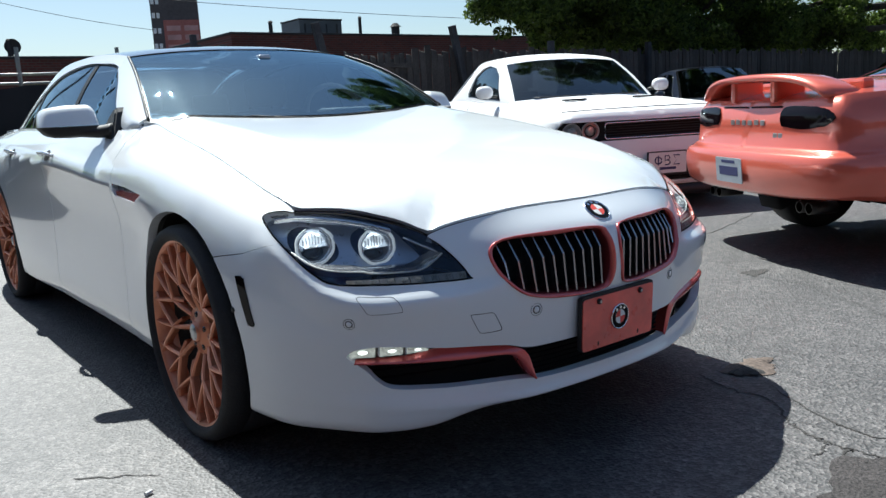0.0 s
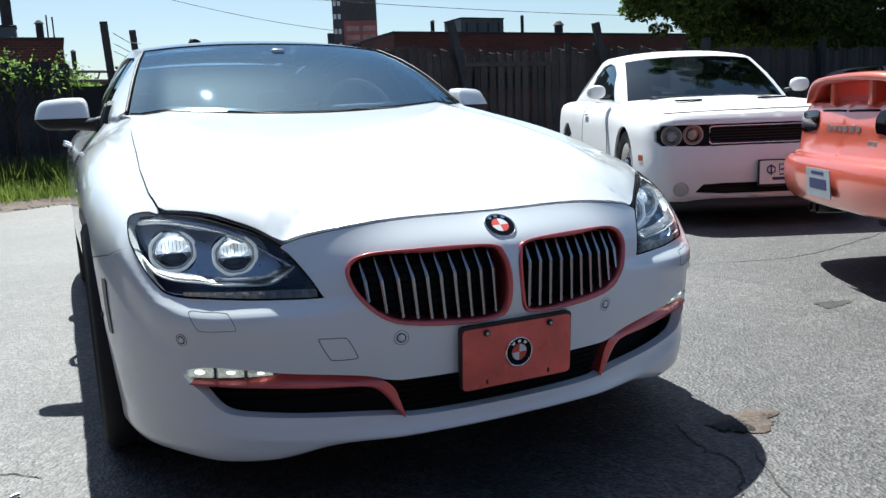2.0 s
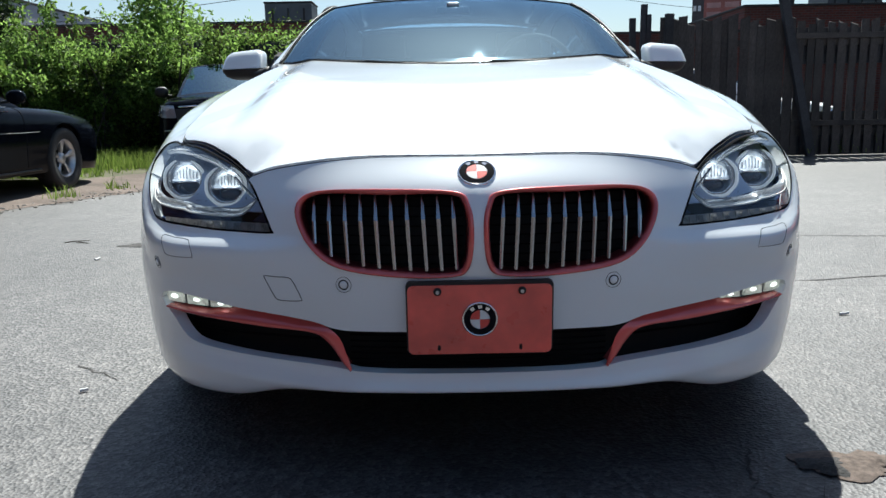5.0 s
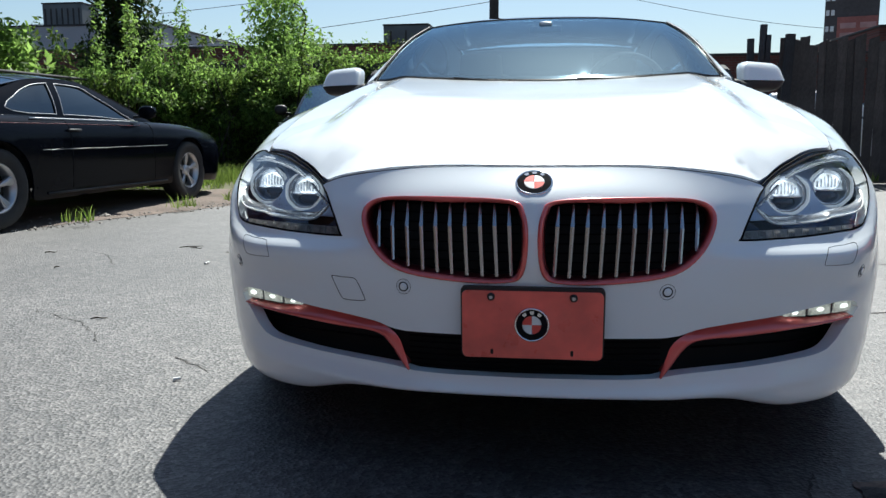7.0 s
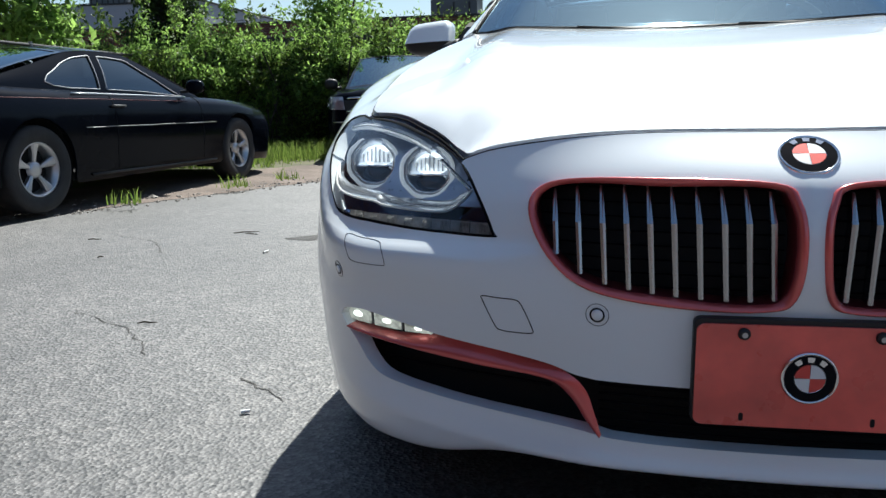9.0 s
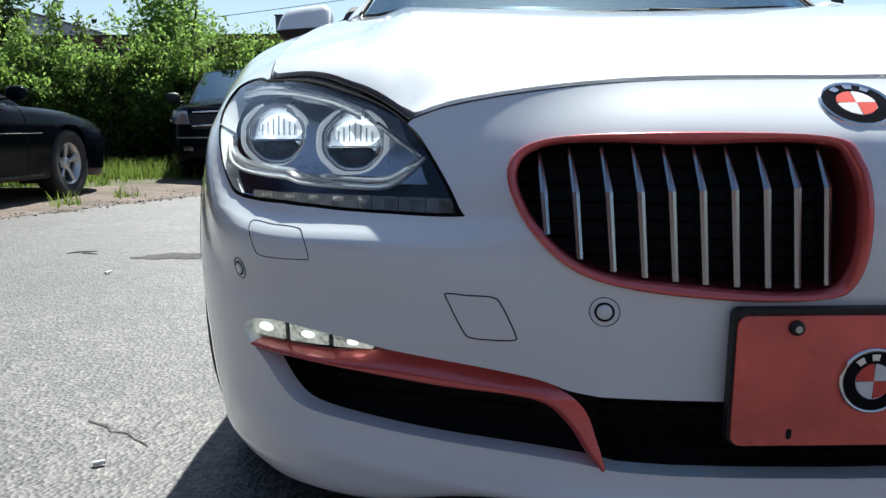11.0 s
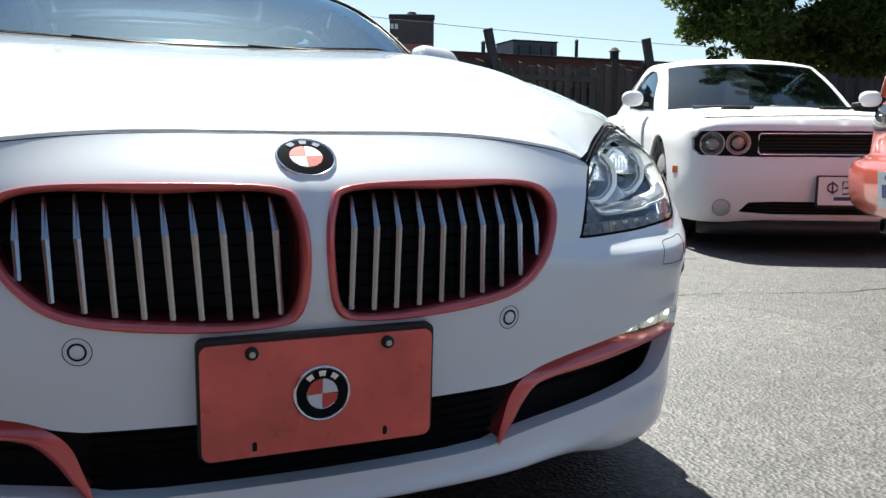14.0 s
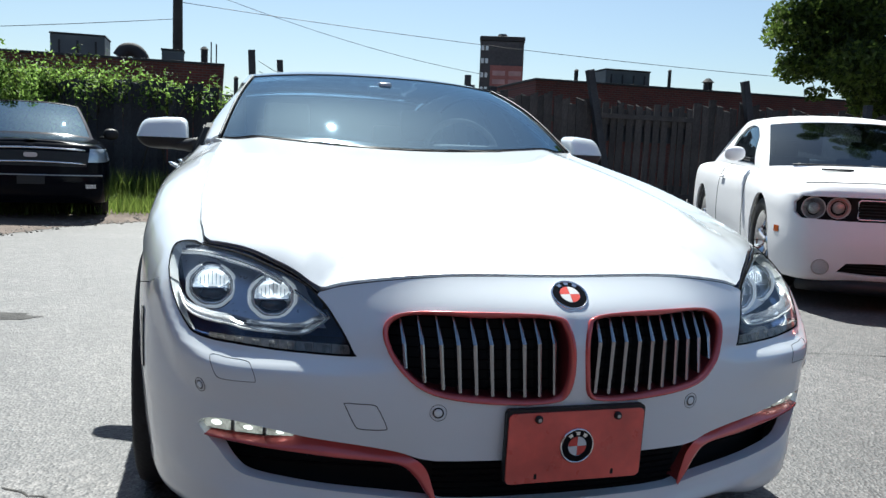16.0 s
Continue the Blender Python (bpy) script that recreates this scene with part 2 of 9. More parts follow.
M_ORANGE = pbr("orange_pearl_paint", (0.70, 0.138, 0.088), 0.28, metal=0.3, vary=0.05, scale=2, fine=0.06, fine_scale=900, coat=1.0, coat_rough=0.04)
M_RED = pbr("salmon_red_trim", (0.66, 0.115, 0.11), 0.24, metal=0.4, vary=0.06, scale=15, coat=0.9, coat_rough=0.08)
# The plate's strong mottling paints cloudy reflections into its base colour.
M_PLATE = pbr("salmon_red_plate", (0.80, 0.115, 0.088), 0.30, vary=0.24, scale=8, fine=0.05, fine_scale=40, coat=0.6, coat_rough=0.12, rough_vary=0.1)
M_MAROON = pbr("dark_maroon_plastic", (0.13, 0.016, 0.018), 0.35, vary=0.1, scale=20)
M_COPPER = pbr("copper_rim_paint", (0.74, 0.30, 0.17), 0.34, metal=0.4, vary=0.1, scale=12, rough_vary=0.1)
M_BLACK = pbr("black_plastic", (0.012, 0.012, 0.013), 0.55, vary=0.15, scale=30, bump=0.05, bump_scale=400)
M_GLOSSBLACK = pbr("gloss_black", (0.008, 0.008, 0.01), 0.12, vary=0.05, scale=10, coat=0.5)
# Near-black for cavities: the shade inside them is put into the colour.
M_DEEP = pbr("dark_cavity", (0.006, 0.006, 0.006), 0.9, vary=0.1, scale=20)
M_CHROME = pbr("chrome", (0.78, 0.79, 0.81), 0.1, metal=1.0, rough_vary=0.05, scale=20)
M_SILVER = pbr("satin_silver", (0.5, 0.51, 0.53), 0.3, metal=0.9, rough_vary=0.08, scale=25)
M_BAR = pbr("bright_grille_bar", (0.46, 0.47, 0.49), 0.26, metal=1.0)
M_ALLOY = pbr("alloy_wheel", (0.55, 0.55, 0.56), 0.35, metal=0.85, vary=0.08, scale=12, rough_vary=0.1)
M_DUSTYALLOY = pbr("dusty_alloy_wheel", (0.30, 0.30, 0.31), 0.5, metal=0.6, vary=0.15, scale=14, rough_vary=0.1)
M_TYRE = pbr("tyre_rubber", (0.018, 0.018, 0.019), 0.75, vary=0.25, scale=14, fine=0.15, fine_scale=160, bump=0.2, bump_scale=120)
M_DISC = pbr("brake_disc", (0.25, 0.24, 0.23), 0.4, metal=0.8, vary=0.15, scale=20)
M_WINDSHIELD = glass("windshield_glass", (0.15, 0.22, 0.28), 1.0, 3.6, (0.58, 0.83, 1.0))
M_WINDSHIELD.node_tree.nodes["Glossy BSDF"].inputs["Roughness"].default_value = 0.012
M_TINT = glass("tinted_glass", (0.05, 0.055, 0.06), 1.0, 1.95, (0.72, 0.88, 1.0))
M_LENS = glass("clear_lens", (0.93, 0.95, 0.96))
M_SMOKE = glass("smoked_lens", (0.04, 0.035, 0.035))
def facet_glow(name, color, strength, scale):
    """A lit lamp whose cut glass shows brighter and dimmer facets."""
    m = glow(name, color, strength)
    nt = m.node_tree
    tc, vo, mr = (nt.nodes.new("ShaderNode" + k) for k in ("TexCoord", "TexVoronoi", "MapRange"))
    vo.inputs["Scale"].default_value = scale
    mr.inputs[3].default_value, mr.inputs[4].default_value = strength * .15, strength * 2.0
    nt.links.new(tc.outputs["Object"], vo.inputs["Vector"])
    nt.links.new(vo.outputs["Color"], mr.inputs[0])
    nt.links.new(mr.outputs[0], nt.nodes["Principled BSDF"].inputs["Emission Strength"])
    return m


M_LED = facet_glow("led_light", (0.92, 0.92, 0.82), 0.15, 220)
M_LEDSPOT = glow("led_spot", (0.95, 0.97, 0.90), 0.75)
M_LED.node_tree.nodes["Principled BSDF"].inputs["Base Color"].default_value = (0.30, 0.30, 0.26, 1)
M_RING = glow("light_ring", (0.74, 0.78, 0.82), 0.16)
M_HLDARK = pbr("headlamp_inner_blue_black", (0.035, 0.065, 0.16), 0.18, vary=0.1, scale=40, coat=0.5)
M_HLSILVER = pbr("headlamp_silver", (0.62, 0.64, 0.68), 0.18, metal=0.95, rough_vary=0.06, scale=60)
M_SEAM = pbr("panel_gap", (0.012, 0.012, 0.014), 0.8, vary=0.1, scale=20, spec=0.08)
M_CREAM = pbr("cream_leather", (0.22, 0.20, 0.165), 0.55, vary=0.08, scale=12, bump=0.1, bump_scale=200)
M_DASH = pbr("dark_dashboard", (0.03, 0.03, 0.032), 0.7, vary=0.1, scale=12, bump=0.1, bump_scale=300)
M_WHITEENAMEL = pbr("white_enamel", (0.75, 0.75, 0.74), 0.25, vary=0.03, scale=60, coat=0.5)
M_BADGEBLACK = pbr("badge_black", (0.010, 0.010, 0.012), 0.2, vary=0.1, scale=60, spec=0.03)
M_BADGERED = pbr("badge_red", (0.72, 0.10, 0.08), 0.45, vary=0.05, scale=60, spec=0.2)
M_BADGEWHITE = pbr("badge_white", (0.76, 0.76, 0.75), 0.45, vary=0.03, scale=60, spec=0.2)
M_INDICATOR = pbr("grey_indicator_lens", (0.27, 0.26, 0.24), 0.5, vary=0.3, scale=90, coat=0.15)
M_HLLENS = pbr("dark_projector_lens", (0.03, 0.032, 0.04), 0.08, vary=0.2, scale=60, coat=1.0)
M_SIGNAL = pbr("amber_reflector", (0.45, 0.10, 0.02), 0.2, vary=0.1, scale=60, coat=0.6)
M_TAILRED = pbr("dark_red_lens", (0.004, 0.002, 0.003), 0.08, vary=0.1, scale=40, spec=0.2)
M_BEZEL = pbr("blue_silver_bezel", (0.46, 0.52, 0.64), 0.30, metal=0.6, rough_vary=0.08, scale=30)
M_SEALBLACK = pbr("dull_black_seal", (0.006, 0.006, 0.007), 0.8, vary=0.2, scale=30, spec=0.04)
M_BOWL = pbr("lamp_bowl_silver", (0.62, 0.66, 0.72), 0.22, metal=0.65, vary=0.04, scale=25)
M_PEARL = facet_glow("lit_projector_lens", (0.88, 0.92, 0.95), 0.50, 70)
M_OLIVE = pbr("fog_lamp_inside", (0.20, 0.20, 0.17), 0.35, metal=0.4, vary=0.2, scale=80)
M_TANHOOD = pbr("tan_dash_leather", (0.42, 0.38, 0.32), 0.6, vary=0.1, scale=14, bump=0.1, bump_scale=250)

# ---- setting ----
def asphalt():
    m = bpy.data.materials.new("grey_asphalt")
    m.use_nodes = True
    nt = m.node_tree
    L, N = nt.links, nt.nodes
    b = N["Principled BSDF"]
    tc = N.new("ShaderNodeTexCoord")

    def noise_at(s, d=6, r=0.6):
        n = N.new("ShaderNodeTexNoise")
        n.inputs["Scale"].default_value, n.inputs["Detail"].default_value, n.inputs["Roughness"].default_value = s, d, r
        L.new(tc.outputs["Object"], n.inputs["Vector"])
        return n.outputs["Fac"]

    def ramp(src, p0, c0, p1, c1):
        r = N.new("ShaderNodeValToRGB")
        r.color_ramp.elements[0].position, r.color_ramp.elements[0].color = p0, (*c0, 1)
        r.color_ramp.elements[1].position, r.color_ramp.elements[1].color = p1, (*c1, 1)
        L.new(src, r.inputs[0])
        return r.outputs[0]

    def mul(a, c):
        x = N.new("ShaderNodeMix")
        x.data_type, x.blend_type = "RGBA", "MULTIPLY"
        x.inputs[0].default_value = 1.0
        L.new(a, x.inputs[6])
        L.new(c, x.inputs[7])
        return x.outputs[2]

    base = ramp(noise_at(.5), .35, (.0395, .0378, .0386), .68, (.0650, .0622, .0630))
    base = mul(base, ramp(noise_at(3.5), .3, (.74, .74, .75), .7, (1.18, 1.17, 1.16)))
    vor = N.new("ShaderNodeTexVoronoi")
    vor.inputs["Scale"].default_value = 95
    L.new(tc.outputs["Object"], vor.inputs["Vector"])
    base = mul(base, ramp(vor.outputs["Color"], .1, (.24, .24, .25), .9, (2.0, 1.96, 1.92)))
    base = mul(base, ramp(noise_at(260, 3), .34, (.45, .45, .45), .66, (1.52, 1.52, 1.52)))
    grit = N.new("ShaderNodeTexVoronoi")
    grit.inputs["Scale"].default_value = 38
    L.new(tc.outputs["Object"], grit.inputs["Vector"])
    base = mul(base, ramp(grit.outputs["Color"], .15, (.68, .68, .69), .95, (1.46, 1.45, 1.42)))
    base = mul(base, ramp(noise_at(1.1, 5, .7), .28, (.70, .70, .71), .52, (1.06, 1.06, 1.05)))
    pit = N.new("ShaderNodeTexVoronoi")
    pit.inputs["Scale"].default_value = 17
    L.new(tc.outputs["Object"], pit.inputs["Vector"])
    base = mul(base, ramp(pit.outputs["Distance"], .05, (.30, .29, .28), .13, (1, 1, 1)))
    crk = N.new("ShaderNodeTexVoronoi")
    crk.feature = "DISTANCE_TO_EDGE"
    crk.inputs["Scale"].default_value = .42
    wob = N.new("ShaderNodeMix")
    wob.data_type = "RGBA"
    wob.inputs[0].default_value = .16
    nz = N.new("ShaderNodeTexNoise")
    nz.inputs["Scale"].default_value, nz.inputs["Detail"].default_value = 2.2, 8
    L.new(tc.outputs["Object"], nz.inputs["Vector"])
    L.new(tc.outputs["Object"], wob.inputs[6])
    L.new(nz.outputs["Color"], wob.inputs[7])
    L.new(wob.outputs[2], crk.inputs["Vector"])
    cr = ramp(crk.outputs["Distance"], .0008, (.42, .41, .40), .003, (1, 1, 1))
    base = mul(base, cr)
    L.new(base, b.inputs["Base Color"])
    b.inputs["Roughness"].default_value = .64
    b.inputs["Specular IOR Level"].default_value = 1.0
    bp = N.new("ShaderNodeBump")
    bp.inputs["Strength"].default_value, bp.inputs["Distance"].default_value = .8, .0034
    L.new(vor.outputs["Distance"], bp.inputs["Height"])
    L.new(bp.outputs[0], b.inputs["Normal"])
    return m


M_ASPH = asphalt()
M_WORN = pbr("worn_asphalt", (0.052, 0.046, 0.045), 0.9, vary=0.3, scale=6, fine=0.6, fine_scale=120, bump=1.0, bump_scale=110)
M_DIRT = pbr("brown_dirt", (0.135, 0.104, 0.086), 0.95, vary=0.3, scale=2.5, fine=0.35, fine_scale=60, bump=0.8, bump_scale=50)
M_SOIL = pbr("weedy_soil", (0.09, 0.085, 0.045), 0.95, vary=0.35, scale=1.8, fine=0.3, fine_scale=40, bump=0.7, bump_scale=30, tint=(0.07, 0.10, 0.03))
M_TAR = pbr("dark_patch", (0.045, 0.042, 0.040), 0.85, vary=0.4, scale=12, fine=0.4, fine_scale=150, bump=0.8, bump_scale=90)
M_PLANK = pbr("weathered_plank", (0.054, 0.046, 0.043), 0.9, vary=0.3, scale=4, fine=0.25, fine_scale=45, bump=0.5, bump_scale=40, by_piece=0.3)
M_PLANKDK = pbr("dark_weathered_plank", (0.040, 0.040, 0.045), 0.9, vary=0.3, scale=4, fine=0.25, fine_scale=45, bump=0.5, bump_scale=40, by_piece=0.3)
M_TARP = pbr("black_screen_cloth", (0.012, 0.013, 0.017), 0.8, vary=0.2, scale=2, bump=0.3, bump_scale=9)
M_PIPE = pbr("galvanised_pipe", (0.28, 0.28, 0.27), 0.5, metal=0.7, vary=0.2, scale=8, rough_vary=0.15)
M_POLE = pbr("dark_pole_wood", (0.05, 0.042, 0.038), 0.9, vary=0.3, scale=3, fine=0.2, fine_scale=40)
M_GREYWALL = pbr("grey_painted_wall", (0.36, 0.36, 0.40), 0.8, vary=0.08, scale=0.7, fine=0.05, fine_scale=20)
M_UNIT = pbr("grey_sheet_metal", (0.10, 0.11, 0.12), 0.6, vary=0.15, scale=2, rough_vary=0.1)
M_ROOFTRIM = pbr("dark_roof_trim", (0.035, 0.033, 0.035), 0.8, vary=0.2, scale=2)
M_SIGN = pbr("faded_red_sign", (0.34, 0.12, 0.10), 0.7, vary=0.2, scale=0.8, fine=0.15, fine_scale=12)
M_SIGNBAR = pbr("faded_pink_lettering", (0.45, 0.26, 0.24), 0.7, vary=0.2, scale=1.5)
M_TOWER = pbr("dark_tower_wall", (0.085, 0.075, 0.075), 0.85, vary=0.25, scale=0.5, fine=0.15, fine_scale=6)
M_CABLE = pbr("black_cable", (0.02, 0.02, 0.022), 0.6, vary=0.1, scale=3)


def leaf_mat(name, c0, c1):
    m = bpy.data.materials.new(name)
    m.use_nodes = True
    nt = m.node_tree
    b = nt.nodes["Principled BSDF"]
    g = nt.nodes.new("ShaderNodeNewGeometry")
    r = nt.nodes.new("ShaderNodeValToRGB")
    r.color_ramp.elements[0].color, r.color_ramp.elements[1].color = (*c0, 1), (*c1, 1)
    nt.links.new(g.outputs["Random Per Island"], r.inputs[0])
    nt.links.new(r.outputs[0], b.inputs["Base Color"])
    b.inputs["Roughness"].default_value = 0.5
    t = nt.nodes.new("ShaderNodeBsdfTranslucent")
    nt.links.new(r.outputs[0], t.inputs["Color"])
    mix = nt.nodes.new("ShaderNodeMixShader")
    mix.inputs[0].default_value = 0.70
    nt.links.new(b.outputs[0], mix.inputs[1])
    nt.links.new(t.outputs[0], mix.inputs[2])
    nt.links.new(mix.outputs[0], nt.nodes["Material Output"].inputs["Surface"])
    return m


M_LEAF = leaf_mat("hedge_leaves", (0.075, 0.14, 0.026), (0.31, 0.47, 0.115))
M_LEAFCYP = leaf_mat("dark_conifer_leaves", (0.008, 0.018, 0.006), (0.045, 0.075, 0.018))
M_LEAFDK = leaf_mat("tree_leaves", (0.012, 0.028, 0.006), (0.13, 0.19, 0.035))
M_GRASS = leaf_mat("grass_blades", (0.07, 0.12, 0.02), (0.20, 0.26, 0.06))
M_BARK = pbr("tree_bark", (0.05, 0.04, 0.03), 0.95, vary=0.3, scale=5, fine=0.3, fine_scale=30, bump=0.8, bump_scale=25)

ground = mesh_ob("ground", [(-500, -400, 0), (500, -400, 0), (500, 600, 0), (-500, 600, 0)], [(0, 1, 2, 3)], M_ASPH)
tagged(ground, "weathered grey asphalt parking lot with cracks and patches", "ground", kind="structure")
rng = np.random.default_rng(7)
EDGE = spline([(-5.6, -12), (-5.2, -4), (-4.80, 1.5), (-4.50, 3.8), (-4.12, 4.85), (-3.60, 6.05), (-3.10, 7.2), (-2.4, 8.7), (-1.6, 9.5), (0.2, 10.3), (3.0, 10.6), (3.4, 10.5)], 12)
LINE = EDGE.copy()
EDGE = EDGE + rng.normal(0, .018, EDGE.shape)


def sheet(name, near, far, z0, z1, mat, label):
    """A low bank between two lines, rising from z0 to z1."""
    k, rows = len(near), 6
    v, f = [], []
    for r in range(rows):
        t = r / (rows - 1)
        for i in range(k):
            p = near[i] * (1 - t) + far[i] * t
            v.append((p[0], p[1], z0 + (z1 - z0) * t + (rng.normal(0, .003) if r else 0)))
    for r in range(rows - 1):
        for i in range(k - 1):
            f.append((r * k + i, r * k + i + 1, (r + 1) * k + i + 1, (r + 1) * k + i))
    o = mesh_ob(name, v, f, mat, None, True)
    me = o.data
    if me.polygons[0].normal.z < 0:
        me.flip_normals()
    return tagged(o, label, "ground", kind="structure")


nrm = np.gradient(LINE, axis=0)
nrm = np.c_[-nrm[:, 1], nrm[:, 0]] / np.linalg.norm(nrm, axis=1)[:, None]
strip_far = EDGE + nrm * (1.35 + rng.normal(0, .03, (len(EDGE), 1)))
sheet("dirt_strip", EDGE, strip_far, .004, .055, M_DIRT, "bare brown dirt strip along the edge of the asphalt")
sheet("verge", strip_far - nrm * .03, strip_far + nrm * 6.0, .054, .10, M_SOIL, "weedy soil verge behind the parking lot")

# Broken spot, dark stains and long cracks in the asphalt.
def blot(name, cx, cy, rx, ry, z, mat, label, seed, dish=0.0):
    g = np.random.default_rng(seed)
    n = 40
    a = np.linspace(0, 2 * np.pi, n, endpoint=False)
    wob = 1 + .22 * np.sin(3 * a + g.uniform(0, 6)) + .12 * np.sin(7 * a + g.uniform(0, 6)) + g.normal(0, .06, n)
    v, f = [(cx, cy, z + dish)], []
    for r in (.55, 1.0):
        for t, w in zip(a, wob):
            v.append((cx + rx * r * w * math.cos(t), cy + ry * r * w * math.sin(t), z + (dish if r < .9 else 0)))
    f += [(0, 1 + i, 1 + (i + 1) % n) for i in range(n)]
    f += [(1 + i, 1 + n + i, 1 + n + (i + 1) % n, 1 + (i + 1) % n) for i in range(n)]
    return tagged(mesh_ob(name, v, f, mat, ground, True), label)


blot("broken_patch", .86, .10, .115, .075, .003, M_DIRT, "crumbled brown patch in the asphalt", 3, .010)
blot("broken_patch", .80, .085, .06, .05, .006, M_TAR, "dark hole in the crumbled patch", 4, .008)
blot("worn_patch", 0.22, -0.65, .24, .15, .0025, M_WORN, "rough worn brown patch in the asphalt", 5)
blot("tar_stain", -1.9, 3.4, .20, .10, .0025, M_TAR, "dark stain on the asphalt", 6)
blot("tar_stain", 2.3, .95, .10, .05, .0025, M_TAR, "dark stain on the asphalt", 8)


def crack(pts, w, seed):
    g = np.random.default_rng(seed)
    c = spline(pts, 10)
    c = c + g.normal(0, .007, c.shape)
    d = np.gradient(c, axis=0)
    d = np.c_[-d[:, 1], d[:, 0]] / np.maximum(np.linalg.norm(d, axis=1), 1e-6)[:, None]
    ww = (w * g.uniform(.3, 1.3, len(c)))[:, None]
    ww[0] = ww[-1] = .0005
    v = [(*p, .0022) for p in np.r_[c + d * ww, c - d * ww]]
    k = len(c)
    o = mesh_ob("asphalt_crack", v, [(i + k, i + 1 + k, i + 1, i) for i in range(k - 1)], M_TAR, ground)
    if o.data.polygons[0].normal.z < 0:
        o.data.flip_normals()


crack([(0.66, 0.20), (0.61, 0.03), (0.61, -0.11), (0.51, -0.22), (0.44, -0.32), (0.42, -0.39), (0.41, -0.46), (0.35, -0.48)], .0045, 1)
crack([(0.42, -0.39), (0.36, -0.42), (0.28, -0.42)], .003, 11)
crack([(0.41, -0.46), (0.42, -0.50), (0.42, -0.56)], .003, 12)
crack([(.75, .0), (.55, -.4), (.6, -.8), (.4, -1.2)], .004, 2)
crack([(1.2, 1.9), (2.2, 2.1), (3.2, 1.9), (4.4, 2.2)], .006, 3)
crack([(1.0, 3.2), (2.0, 3.3), (3.2, 3.1)], .008, 4)
crack([(-3.3, 3.4), (-2.9, 3.2), (-2.6, 2.8)], .0035, 5)
crack([(-2.3, 1.6), (-1.9, 1.35), (-1.7, 1.1)], .003, 6)
crack([(-1.3, .95), (-1.1, .78)], .003, 9)
for i, (x, y, a, n) in enumerate(((-1.17, .69, 25, .012), (-2.05, 2.9, 80, .025), (1.5, 1.4, 10, .02))):
    bm = bmesh.new()
    cyl(bm, .006, .005, (-n, 0, .007), (n, 0, .008), 8)
    o = part("litter_stub", bm, M_WHITEENAMEL)
    o.matrix_world = pose(x, y, 0, 0, 0, a)
    tagged(o, "small pale bit of litter on the asphalt", "litter", group="litter")

# Pebbles and crumbs along the edge of the asphalt, and a few dark twigs.
k = rng.integers(2, len(EDGE) - 3, 1100)
off = np.abs(rng.normal(0, .30, 1100)) - .12
pb = EDGE[k] + nrm[k] * off[:, None] + rng.normal(0, .05, (1100, 2))
pv, pf = [], []
for (x, y), o_ in zip(pb, off):
    r_ = rng.gamma(2.0, .0045) + .003
    z_ = .004 + max(0, min(o_, 1.3)) / 1.35 * .05
    d_ = rng.uniform(.6, 1.3, 6) * r_
    a_ = rng.uniform(0, 3)
    ca, sa = math.cos(a_), math.sin(a_)
    b_ = len(pv)
    pv += [(x + ca * d_[0], y + sa * d_[0], z_ + r_ * .2), (x - sa * d_[1], y + ca * d_[1], z_ + r_ * .2), (x - ca * d_[2], y - sa * d_[2], z_ + r_ * .2), (x + sa * d_[3], y - ca * d_[3], z_ + r_ * .2), (x, y, z_ + r_ * .8), (x, y, z_ - r_ * .4)]
    pf += [(b_ + i, b_ + (i + 1) % 4, b_ + 4) for i in range(4)] + [(b_ + (i + 1) % 4, b_ + i, b_ + 5) for i in range(4)]
M_PEBBLE = pbr("pale_pebbles", (0.22, 0.20, 0.18), 0.9, vary=0.4, scale=30)
tagged(mesh_ob("pebbles", pv, pf, M_PEBBLE), "loose pebbles and crumbs along the edge of the asphalt", "pebbles", kind="stuff")
for x, y, a, n in ((-3.30, 3.22, 10, .04), (-2.46, 3.56, 30, .08), (-1.91, 1.47, 15, .035), (-2.90, 2.68, 70, .02), (-2.40, 3.50, -20, .05)):
    tw = tube("dry_twig", [pose(x, y, 0, 0, 0, a) @ Vector(q) for q in ((-n, 0, .004), (-n * .3, .006, .007), (n * .4, -.004, .006), (n, .005, .004))], np.array([.002, .004, .003, .0015]), M_BARK, None, False, 5)
    tagged(tw, "small dark dry twig lying on the asphalt", "twig", group="litter")

# Timber fence, board by board, with posts and rails.
board_meshes = []
for k in range(6):
    g = np.random.default_rng(20 + k)
    bm = bmesh.new()
    vs = box(bm, -.066, .066, -.011, .011, 0, 1.0)
    bmesh.ops.subdivide_edges(bm, edges=[e for e in bm.edges if abs(e.verts[0].co.z - e.verts[1].co.z) > .5], cuts=3)
    for v in bm.verts:
        v.co.x += g.normal(0, .0035)
        v.co.y += g.normal(0, .004)
        if v.co.z > .9:
            v.co.z += g.normal(0, .012)
    me = bpy.data.meshes.new("board")
    bm.to_mesh(me)
    bm.free()
    board_meshes.append(me)


